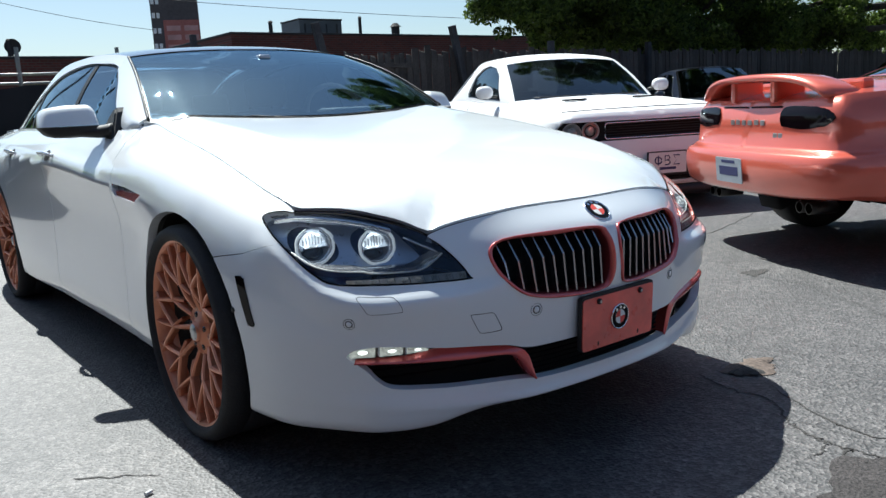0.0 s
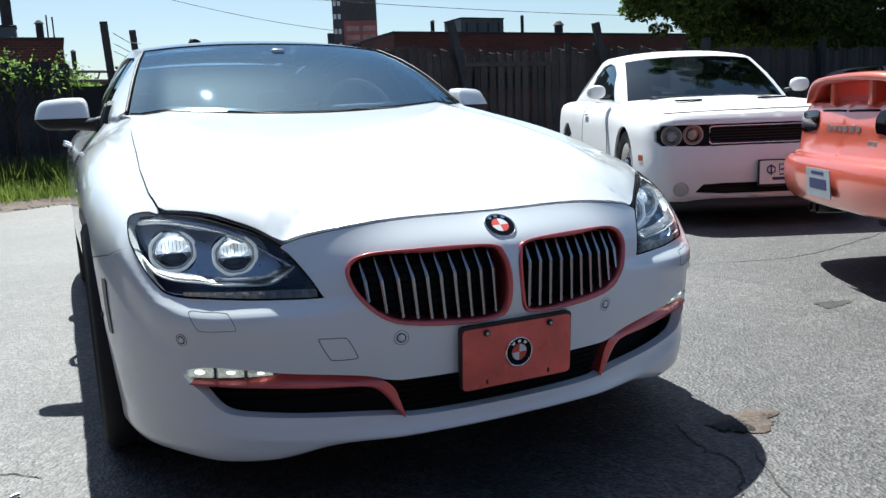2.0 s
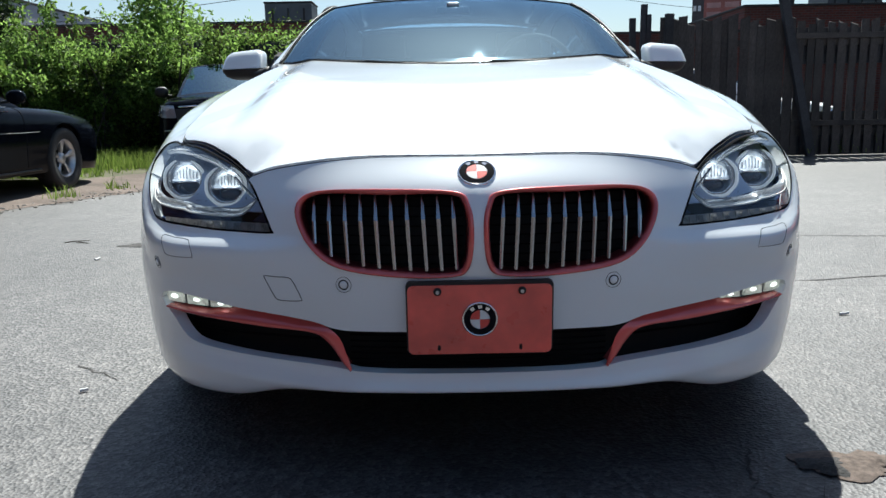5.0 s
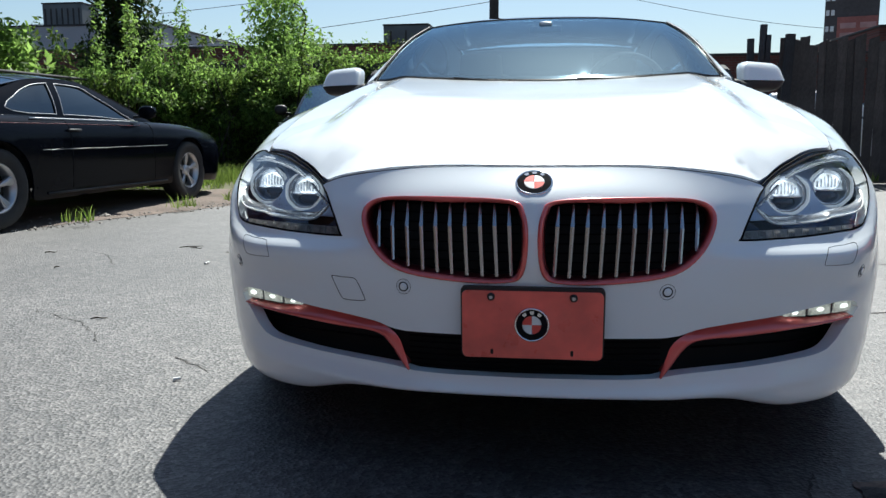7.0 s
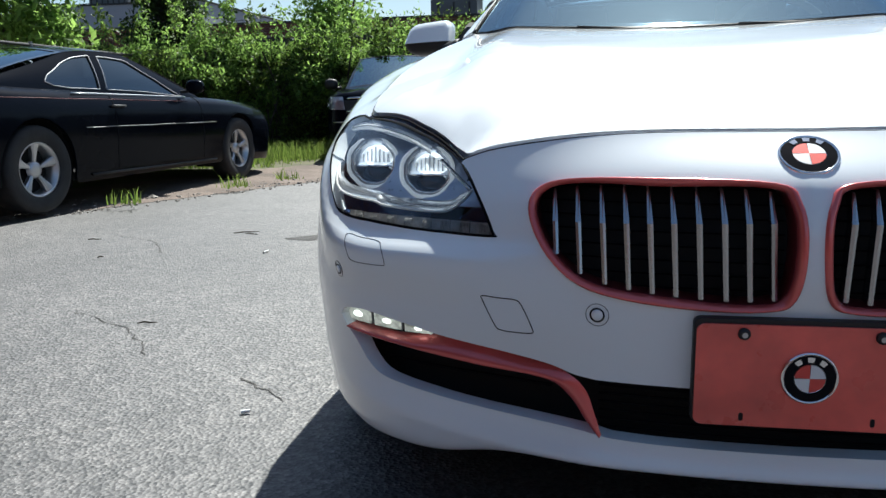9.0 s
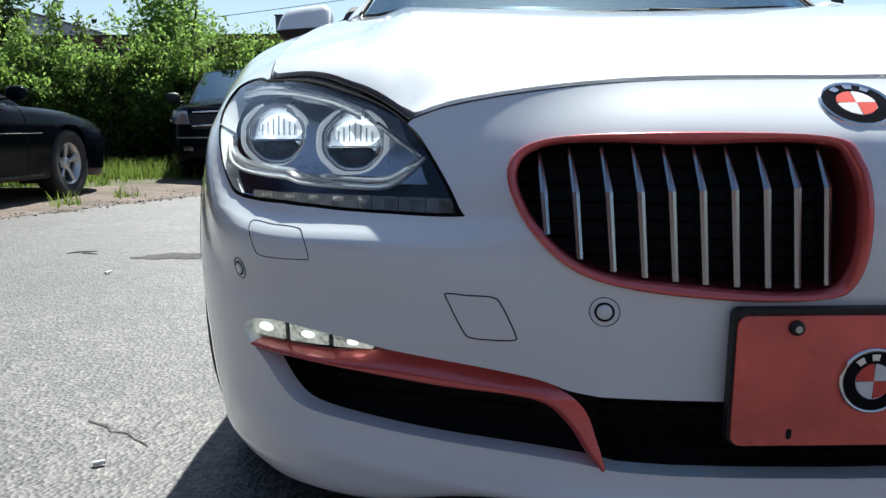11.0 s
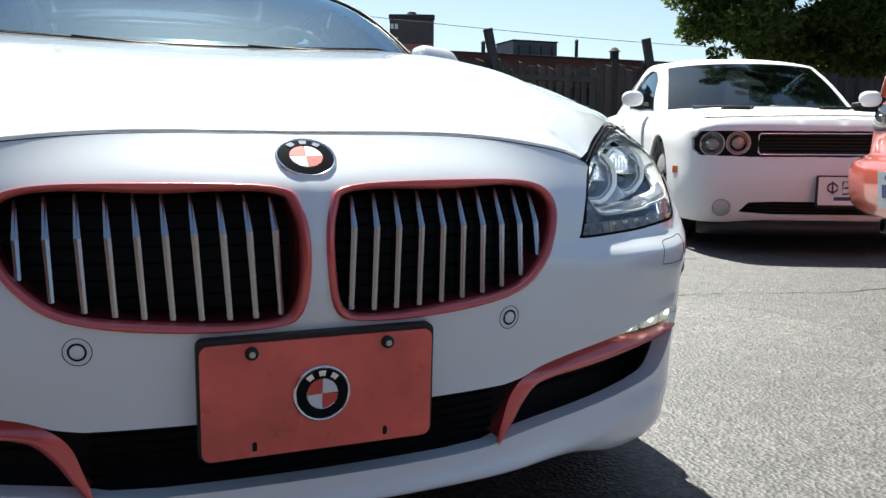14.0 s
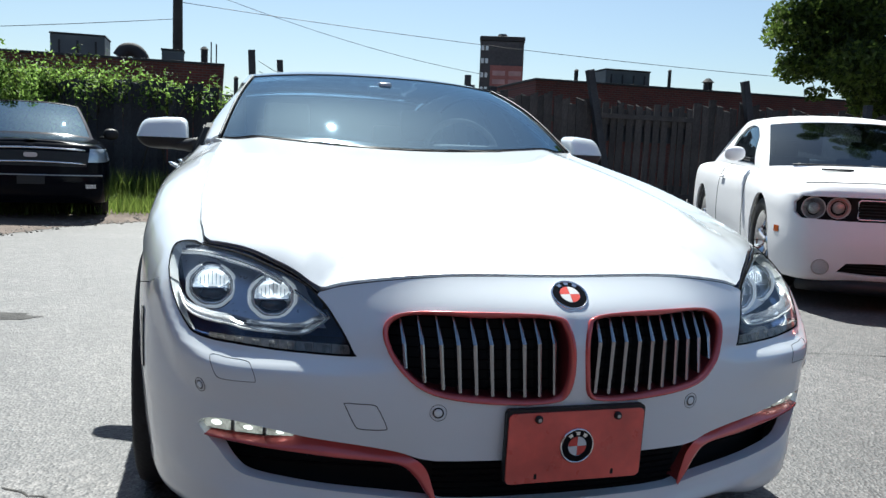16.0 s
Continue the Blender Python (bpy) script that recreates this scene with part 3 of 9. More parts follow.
def fence(name, label, x0, x1, y, height, mat, seed, gaps=(), lean=0.0, gap_w=.006):
    th = thing(name, label, "fence")
    g = np.random.default_rng(seed)
    x = x0
    while x < x1:
        wide = g.uniform(.9, 1.1)
        sparse = any(a < x < b for a, b in gaps)
        me = board_meshes[g.integers(6)]
        if not me.materials:
            me.materials.append(None)
        o = new("board", me)
        o.material_slots[0].link = "OBJECT"
        o.material_slots[0].material = mat
        o.parent = th
        h = height + g.normal(0, .035) - (.05 if sparse else 0)
        o.matrix_local = pose(x + .07, y + g.normal(0, .006), .03, 0, g.normal(0, .5), 0) @ Matrix.Diagonal((wide * (.80 if sparse else 1), 1, h, 1))
        x += .132 * wide + gap_w + (.022 if sparse else 0)
    for z in (.35, height - .30):
        bm = bmesh.new()
        box(bm, x0, x1, y + .018, y + .055, z - .045, z + .045, bevel=.004)
        part("rail", bm, mat, th)
    return th


fence_r = fence("timber_fence", "weathered grey-brown timber board fence with gaps", 3.2, 33.0, 10.45, 1.97, M_PLANK, 31, ((5.15, 6.9),), gap_w=.003)
for x, h, ln in ((5.50, 2.52, 13), (8.36, 2.52, 13), (10.4, 2.2, 1), (13.5, 2.2, 0), (3.25, 2.1, -2)):
    bm = bmesh.new()
    box(bm, -.06, .06, -.05, .05, 0, h, bevel=.008)
    o = part("post", bm, M_PLANKDK, fence_r)
    o.matrix_local = pose(x, 10.36, 0, 0, -ln, 0)
for z in (.45, 1.72):
    bm = bmesh.new()
    box(bm, 5.2, 6.9, 10.40, 10.43, z, z + .08, bevel=.004)
    part("gate_rail", bm, M_PLANK, fence_r)
for z0, z1 in ((.02, .66), (1.36, 1.88)):
    bm = bmesh.new()
    box(bm, 5.15, 6.95, 10.515, 10.54, z0, z1, bevel=.004)
    part("backing_board", bm, M_PLANKDK, fence_r)
fence("dark_fence", "dark weathered timber fence overgrown with vines", -6.2, -.75, 12.4, 1.92, M_PLANKDK, 41, gap_w=.003)

# Chain-link run with black screen cloth.
link = thing("screened_fence", "pipe-framed fence hung with black screen cloth", "fence")
for x in (-.7, .9, 2.4):
    bm = bmesh.new()
    cyl(bm, .032, .032, (x, 12.5, 0), (x, 12.5, 2.25 if x > 0 else 1.9), 12)
    part("post", bm, M_PIPE, link)
for z in (1.72, 1.86):
    tube("top_rail", [(-.7, 12.5, z), (.9, 12.5, z - .02), (2.4, 12.5, z)], .022, M_PIPE, link)
v, f = [], []
for i in range(25):
    for j in range(9):
        x = -.7 + 3.1 * i / 24
        v.append((x, 12.45 + .02 * math.sin(i * 1.3 + j * .4), .15 + 1.50 * j / 8 - .03 * math.sin(i * .8) * (j == 8)))
f = [(i * 9 + j, (i + 1) * 9 + j, (i + 1) * 9 + j + 1, i * 9 + j + 1) for i in range(24) for j in range(8)]
mesh_ob("screen_cloth", v, f, M_TARP, link, True)
posts = thing("bare_posts", "cluster of bare leaning timber posts", "fence")
for x, h, a in ((3.05, 2.30, 1), (2.95, 2.1, -1), (3.15, 2.15, 0)):
    bm = bmesh.new()
    box(bm, -.045, .045, -.04, .04, 0, h, bevel=.006)
    o = part("post", bm, M_PLANKDK, posts)
    o.matrix_local = pose(x, 10.9, 0, 0, a, 0)

# Mesh gate on two tall leaning posts.
gate = thing("mesh_gate", "chain-link gate panel between two tall dark leaning posts", "gate")
ga, gb = np.array([-.21, 9.60]), np.array([.30, 11.55])
for (gx_, gy_), gh_ in ((ga, 2.29), (gb, 2.40)):
    bm = bmesh.new()
    box(bm, -.045, .045, -.045, .045, 0, gh_, bevel=.006)
    o = part("post", bm, M_PLANKDK, gate)
    o.matrix_local = pose(gx_, gy_, 0, 0, -2.5, 0)
for z in (.25, 1.72):
    tube("gate_rail", [(*ga, z), (*gb, z + .05)], .020, M_PIPE, gate)
for z in (1.92, 2.02, 2.15):
    tube("top_wire", [(*ga, z), (*((ga + gb) / 2), z - .02), (*gb, z + .05)], .005, M_PIPE, gate, False, 5)
v, f = [], []
for k in range(-16, 48):
    for s_ in (1, -1):
        t0, t1 = k * .03, k * .03 + s_ * .70
        za, zb = .27, 1.72
        if s_ < 0:
            t0, t1 = t0 + .0, t1
        c0, c1 = max(0, min(1, t0)), max(0, min(1, t1))
        if abs(c1 - c0) < .02:
            continue
        zc = lambda t: za + (zb - za) * (t - t0) / (t1 - t0)
        p, q = ga + (gb - ga) * c0, ga + (gb - ga) * c1
        n0 = len(v)
        v += [(*p, zc(c0) - .004), (*q, zc(c1) - .004), (*q, zc(c1) + .004), (*p, zc(c0) + .004)]
        f.append((n0, n0 + 1, n0 + 2, n0 + 3))
tagged(mesh_ob("wire_mesh", v, f, M_PIPE, gate), kind="stuff")
mast = thing("floodlight_mast", "far floodlight mast with a crown of lamps", "light mast", pose(-6.6, 80, 0))
bm = bmesh.new()
cyl(bm, .35, .22, (0, 0, 0), (0, 0, 8.4), 10)
part("shaft", bm, M_PIPE, mast)
for k in range(4):
    bm = bmesh.new()
    box(bm, -1.15 + k * .62, -.70 + k * .62, -.2, .2, 8.2, 8.9, bevel=.04)
    part("lamp_head", bm, M_UNIT, mast)

# Chain-link by the hedge.
chain = thing("chain_link_fence", "rusty chain-link fence with a top rail, grown through by vines", "fence")
for y in np.arange(0.5, 12.6, 2.4):
    bm = bmesh.new()
    cyl(bm, .025, .025, (-7.0, y, 0), (-7.0, y, 1.62), 10)
    part("post", bm, M_PIPE, chain)
tube("top_rail", [(-7.0, -1.5, 1.58), (-7.0, 12.4, 1.58)], .020, M_ROOFTRIM, chain)
v, f = [], []
for k in range(-10, 130):
    for s in (1, -1):
        y0 = k * .11 - 1.2
        a, b = (-7.0, y0, .08), (-7.0, y0 + s * 1.5, 1.56)
        n0 = len(v)
        v += [(a[0], a[1] - .004, a[2]), (a[0], a[1] + .004, a[2]), (b[0], b[1] + .004, b[2]), (b[0], b[1] - .004, b[2])]
        f.append((n0, n0 + 1, n0 + 2, n0 + 3))
tagged(mesh_ob("wire_mesh", v, f, M_PIPE, chain), kind="stuff")


# Brick blocks behind, with courses that stand proud of their joints.
def brick():
    m = bpy.data.materials.new("dark_red_brick")
    m.use_nodes = True
    nt = m.node_tree
    b = nt.nodes["Principled BSDF"]
    tc = nt.nodes.new("ShaderNodeTexCoord")
    mp = nt.nodes.new("ShaderNodeMapping")
    mp.inputs["Rotation"].default_value = (radians(90), 0, 0)
    br = nt.nodes.new("ShaderNodeTexBrick")
    br.inputs["Scale"].default_value = 1.0
    br.inputs["Color1"].default_value, br.inputs["Color2"].default_value = (.15, .035, .026, 1), (.095, .026, .022, 1)
    br.inputs["Mortar"].default_value = (.11, .075, .065, 1)
    br.inputs["Mortar Size"].default_value = .010
    br.inputs["Brick Width"].default_value, br.inputs["Row Height"].default_value = .215, .075
    nt.links.new(tc.outputs["Object"], mp.inputs["Vector"])
    nt.links.new(mp.outputs[0], br.inputs["Vector"])
    n = nt.nodes.new("ShaderNodeTexNoise")
    n.inputs["Scale"].default_value, n.inputs["Detail"].default_value = .8, 6
    nt.links.new(tc.outputs["Object"], n.inputs["Vector"])
    mr = nt.nodes.new("ShaderNodeMapRange")
    mr.inputs[3].default_value, mr.inputs[4].default_value = .55, 1.35
    nt.links.new(n.outputs["Fac"], mr.inputs[0])
    mx = nt.nodes.new("ShaderNodeMix")
    mx.data_type, mx.blend_type = "RGBA", "MULTIPLY"
    mx.inputs[0].default_value = 1
    nt.links.new(br.outputs["Color"], mx.inputs[6])
    nt.links.new(mr.outputs[0], mx.inputs[7])
    nt.links.new(mx.outputs[2], b.inputs["Base Color"])
    b.inputs["Roughness"].default_value = .9
    bp = nt.nodes.new("ShaderNodeBump")
    bp.inputs["Strength"].default_value, bp.inputs["Distance"].default_value = .5, .01
    nt.links.new(br.outputs["Fac"], bp.inputs["Height"])
    bp.invert = True
    nt.links.new(bp.outputs[0], b.inputs["Normal"])
    return m


M_BRICK = brick()


def block(name, label, x0, x1, y0, y1, h, mat):
    th = thing(name, label, "building")
    t = .25
    for b in ((x0, x1, y0, y0 + t), (x0, x1, y1 - t, y1), (x0, x0 + t, y0 + t, y1 - t), (x1 - t, x1, y0 + t, y1 - t)):
        bm = bmesh.new()
        box(bm, *b, 0, h)
        part("wall", bm, mat, th)
    bm = bmesh.new()
    box(bm, x0 + t, x1 - t, y0 + t, y1 - t, h - .35, h - .25)
    part("roof", bm, M_ROOFTRIM, th)
    bm = bmesh.new()
    box(bm, x0 - .04, x1 + .04, y0 - .04, y0 + t + .04, h, h + .07, bevel=.01)
    box(bm, x0 - .04, x0 + t + .04, y0 + t, y1, h, h + .07, bevel=.01)
    box(bm, x1 - t - .04, x1 + .04, y0 + t, y1, h, h + .07, bevel=.01)
    part("coping", bm, M_ROOFTRIM, th)
    return th


block("brick_building", "long low dark red brick building with flat roof", -22, -.6, 23.6, 34, 3.42, M_BRICK)
block("brick_building", "low dark red brick building behind the fence", 2.4, 9.6, 24.0, 33, 2.95, M_BRICK)
block("brick_building", "long dark red brick building with rooftop units", 9.6, 46, 24.2, 36, 3.72, M_BRICK)
block("distant_building", "far low reddish building seen between the brick blocks", -4, 8, 60, 66, 4.2, M_BRICK)
grey = block("grey_building", "plain grey building beyond the hedge", -34, -14.5, 27, 38, 4.68, M_GREYWALL)


def roof_unit(name, label, x, y, z, w, d, h, slats=0):
    th = thing(name, label, "roof unit", pose(x, y, z))
    bm = bmesh.new()
    box(bm, -w / 2, w / 2, -d / 2, d / 2, 0, h, bevel=.03)
    part("casing", bm, M_UNIT, th)
    bm = bmesh.new()
    box(bm, -w / 2 - .02, w / 2 + .02, -d / 2 - .02, d / 2 + .02, h, h + .05, bevel=.01)
    part("lid", bm, M_ROOFTRIM, th)
    for i in range(slats):
        bm = bmesh.new()
        xx = -w / 2 + w * (i + .5) / slats
        box(bm, xx - .03, xx + .03, -d / 2 - .015, -d / 2 - .004, h * .15, h * .85)
        part("louvre", bm, M_ROOFTRIM, th)
    return th


roof_unit("roof_air_unit", "grey air-conditioning unit on a flat roof", 13.3, 25.4, 3.40, 1.75, 1.4, .90, 4)
roof_unit("roof_air_unit", "grey air-conditioning unit on a flat roof", -4.75, 25.4, 3.10, 1.5, 1.3, 1.05, 3)
roof_unit("roof_air_unit", "pale louvred cooling unit on the grey building", -18.4, 27.9, 4.4, 1.6, 1.2, 1.15, 7)
roof_unit("chimney_block", "brick chimney block on the flat roof", -2.05, 24.4, 3.1, .62, .62, .72)
duct = thing("roof_duct", "curved dark duct on the flat roof", "roof duct", pose(-3.3, 24.9, 3.1))
tube("pipe", spline([(0.35, 0, 0), (.35, 0, .45), (.15, 0, .72), (-.15, 0, .72), (-.32, 0, .50)], 5), .21, M_ROOFTRIM, duct, False, 14)
for x, y, z, h, r in ((-1.15, 24.4, 3.1, .85, .10), (-.95, 24.2, 3.1, 1.05, .02), (-.80, 24.2, 3.1, 1.0, .02), (11.2, 24.5, 3.4, .75, .07), (14.9, 24.6, 3.4, 1.0, .06), (16.5, 24.6, 3.4, .70, .16), (3.0, 24.5, 2.8, .7, .05), (.5, 60.5, 4.0, 2.2, .16)):
    vp = thing("vent_pipe", "thin dark vent pipe on a flat roof", "vent pipe", pose(x, y, z), group="vent pipes")
    bm = bmesh.new()
    cyl(bm, r, r, (0, 0, 0), (0, 0, h), 12)
    part("pipe", bm, M_ROOFTRIM, vp)
    bm = bmesh.new()
    cyl(bm, r * 1.4, r * .5, (0, 0, h), (0, 0, h + r * .9), 12)
    part("cowl", bm, M_ROOFTRIM, vp)
dish = thing("roof_dish", "small dark satellite dish on a mast", "satellite dish", pose(3.10, 24.6, 2.95))
bm = bmesh.new()
cyl(bm, .03, .03, (0, 0, 0), (0, 0, .34), 10)
part("mast", bm, M_ROOFTRIM, dish)
v, f = lathe([(0, 0), (.12, .025), (.22, .085)], 24, "z")
mesh_ob("bowl", [tuple(np.array((p[0], -p[2] - .03, p[1] + .38))) for p in v], f, M_ROOFTRIM, dish, True)

# Tower with a faded sign, far off.
tower = thing("tower", "tall dark tower with a faded red sign, far behind the roofs", "tower", pose(19.2, 55.0, 0, 0, 0, -19))
bm = bmesh.new()
box(bm, -1.55, 1.55, -1.5, 1.5, 0, 9.4, bevel=.08)
part("shaft", bm, M_TOWER, tower)
bm = bmesh.new()
box(bm, -1.62, 1.62, -1.57, 1.57, 9.4, 9.75, bevel=.1)
cyl(bm, .5, .3, (0, 0, 9.75), (0, 0, 10.1), 14)
part("cap", bm, M_ROOFTRIM, tower)
bm = bmesh.new()
box(bm, -.80, 1.5, -1.56, -1.505, 5.0, 7.7, bevel=.02)
sgn = part("sign_board", bm, M_SIGN, tower, "faded red sign board")
for z, w in ((7.15, .9), (6.55, .9), (5.9, .7), (5.4, .8)):
    for x0 in (-.62, .52):
        bm = bmesh.new()
        box(bm, x0, x0 + w, -1.585, -1.565, z - .17, z + .17, bevel=.01)
        part("sign_mark", bm, M_SIGNBAR, sgn)
for z in (8.9, 8.0, 7.0, 6.0):
    for x in (-1.38, -1.08):
        bm = bmesh.new()
        box(bm, x - .10, x + .10, -1.54, -1.505, z - .17, z + .17)
        part("window", bm, M_WHITEENAMEL, tower)

# Poles and cables.
def pole(x, y, h, r, arms=()):
    th = thing("utility_pole", "dark timber utility pole", "utility pole", pose(x, y, 0))
    bm = bmesh.new()
    cyl(bm, r * 1.15, r * .8, (0, 0, 0), (0, 0, h), 14)
    part("shaft", bm, M_POLE, th)
    for z, w in arms:
        bm = bmesh.new()
        box(bm, -w / 2, w / 2, -.06, .06, z - .07, z + .07, bevel=.01)
        part("cross_arm", bm, M_POLE, th)
        for s in (-.42, -.2, .2, .42):
            bm = bmesh.new()
            cyl(bm, .05, .035, (s * w, 0, z + .07), (s * w, 0, z + .24), 8)
            part("insulator", bm, M_UNIT, th)
    return th


pole(-2.05, 27.2, 9.0, .17)
pole(44, 27.5, 8.5, .17)


def cable(a, b, sag, r=.011):
    a, b = np.array(a, float), np.array(b, float)
    t = np.linspace(0, 1, 25)[:, None]
    p = a + (b - a) * t
    p[:, 2] -= (sag * 4 * t * (1 - t))[:, 0]
    tagged(tube("cable", p, r, M_CABLE, None, False, 5), "thin black overhead cable", "cable", group="cables")


cable((-2.05, 27.1, 5.75), (44, 27.5, 5.4), .7)
cable((-2.05, 27.1, 6.3), (-40, 30, 5.2), .8)
cable((-2.05, 27.1, 5.2), (-40, 30, 3.6), .8)
cable((-10, 38.5, 11.2), (17.2, 53.5, 7.0), .9, .016)


# Leaves, made as many small folded blades on a scatter of twigs.
def leaves(name, centres, radii, count, size, mat, parent, seed, droop=0.3, mat2=None, share=.35):
    """centres, radii: clumps (n x 3); leaves lie near the clumps' outer shells."""
    g = np.random.default_rng(seed)
    centres, radii = np.asarray(centres, float), np.asarray(radii, float)
    w = radii.prod(1) ** (2 / 3)
    k = g.choice(len(centres), count, p=w / w.sum())
    d = g.normal(size=(count, 3))
    d /= np.linalg.norm(d, axis=1)[:, None]
    rr = g.uniform(.35, 1.08, count) ** .6
    p = centres[k] + d * radii[k] * rr[:, None]
    p[:, 2] = np.maximum(p[:, 2], .05)
    a = g.normal(size=(count, 3))
    a[:, 2] -= droop
    a /= np.linalg.norm(a, axis=1)[:, None]
    b = np.cross(a, g.normal(size=(count, 3)))
    b /= np.linalg.norm(b, axis=1)[:, None]
    s = size * g.uniform(.55, 1.4, count)[:, None]
    n = np.cross(a, b)
    q = np.stack([p - a * s, p + b * s * .42 + n * s * .10, p + a * s, p - b * s * .42 + n * s * .10], 1).reshape(-1, 3)
    f = np.arange(count * 4).reshape(-1, 4)
    me = bpy.data.meshes.new(name)
    me.from_pydata(q.tolist(), [], f.tolist())
    me.materials.append(mat)
    if mat2:
        me.materials.append(mat2)
        # darker leaves put the shade of hollows into whole clumps
        dark = g.random(len(centres)) < share
        me.polygons.foreach_set("material_index", (dark[k] | (g.random(count) < .15)).astype(np.int32))
    ob = new(name, me)
    if parent:
        ob.parent = parent
    return ob


def hedge(name, label, line, base, height, depth, count, size, mat, seed, jag=.35, spire=.65, mat2=None, sink=0.0):
    th = thing(name, label, "hedge")
    g = np.random.default_rng(seed)
    c = spline(line, 14)
    cs, rs = [], []
    for i, p in enumerate(c):
        low = sink * min(1.0, max(0.0, i / len(c) - .45) / .4)
        for j in range(7):
            h = base + (height * (1 - .12 * low) - base) * g.uniform(0, 1)
            cs.append((p[0] + g.normal(0, depth * .35), p[1] + g.normal(0, .25), h))
            rs.append(g.uniform(.14, .40, 3) * np.array([1, 1, .85]))
        if g.random() < jag:
            top_h = g.uniform(.1, spire) * (1 - low)
            cs.append((p[0] + g.normal(0, depth * .3), p[1] + g.normal(0, .2), height + top_h))
            rs.append((.09 + .08 * g.random(), .09 + .08 * g.random(), .25 + top_h * .3))
    leaves("foliage", cs, rs, count, size, mat, th, seed + 1, .3, mat2, .28)
    # tangled stems
    vs, fs = [], []
    for i in range(0, len(c), 2):
        for j in range(3):
            x, y = c[i] + g.normal(0, .2, 2)
            pts = np.array([(x, y, 0), (x + g.normal(0, .15), y + g.normal(0, .15), height * .5), (x + g.normal(0, .3), y + g.normal(0, .3), height * .95)])
            for a, b in zip(pts[:-1], pts[1:]):
                n0 = len(vs)
                for q in (a, b):
                    vs += [(q[0] - .012, q[1], q[2]), (q[0] + .012, q[1] + .006, q[2]), (q[0], q[1] - .012, q[2])]
                fs += [(n0, n0 + 1, n0 + 4, n0 + 3), (n0 + 1, n0 + 2, n0 + 5, n0 + 4), (n0 + 2, n0, n0 + 3, n0 + 5)]
    tagged(mesh_ob("stem_tangle", vs, fs, M_BARK, th), kind="stuff")
    return th


hedge("hedge", "dense sunlit green vines and bushes along a chain-link fence", [(-6.75, 10.1), (-6.2, 11.0), (-5.2, 11.6), (-4.2, 11.85), (-3.3, 11.95)], .15, 1.72, .7, 120000, .036, M_LEAF, 51, .62, .80, M_LEAFDK, .8)
hedge("bushes", "loose green bushes behind the chain-link fence", [(-8.9, 11.6), (-8.2, 12.4), (-7.4, 12.7), (-6.6, 12.9)], .15, 1.70, .6, 20000, .042, M_LEAF, 52, .55, .6, M_LEAFDK)
hedge("vines", "thin vines climbing low on the chain-link fence", [(-7.05, 5.5), (-7.05, 7.5), (-7.0, 9.6)], .05, .75, .12, 3500, .045, M_LEAF, 57, .3, .35, M_LEAFDK)
hedge("hedge", "green vines hanging over the top of the dark fence", [(-4.2, 12.75), (-3, 12.8), (-1.8, 12.8), (-.7, 12.8)], 1.72, 1.98, .3, 18000, .033, M_LEAF, 53, .6, .3, M_LEAFDK, 1.0)
hedge("far_shrubs", "distant shrubs behind the fence", [(-13, 16), (-11, 18), (-9, 19)], .5, 2.6, 1.5, 6000, .09, M_LEAFDK, 54, .6)


def tree(name, label, x, y, trunk_h, trunk_r, clumps, count, size, mat, seed, limb_to=None):
    th = thing(name, label, "tree", pose(x, y, 0))
    g = np.random.default_rng(seed)
    pts = spline([(0, 0, 0), (g.normal(0, .1), g.normal(0, .1), trunk_h * .5), (g.normal(0, .2), g.normal(0, .2), trunk_h)], 5)
    tube("trunk", pts, np.linspace(trunk_r * 1.25, trunk_r * .7, len(pts)), M_BARK, th, False, 12)
    cs, rs = [], []
    for (cx, cy, cz), (rx_, ry_, rz_), n in clumps:
        start = pts[-2]
        end = np.array([cx, cy, cz])
        lp = spline([start, (start + end) / 2 + g.normal(0, .25, 3), end], 4)
        tube("limb", lp, np.linspace(trunk_r * .5, trunk_r * .12, len(lp)), M_BARK, th, False, 8)
        for _ in range(n):
            d = g.normal(size=3)
            d /= np.linalg.norm(d)
            cs.append(end + d * np.array([rx_, ry_, rz_]) * g.uniform(.35, 1.0))
            rs.append(np.array([.60, .60, .34]) * g.uniform(.45, 1.35))
    leaves("crown", cs, rs, count, size, mat, th, seed + 1)
    return th


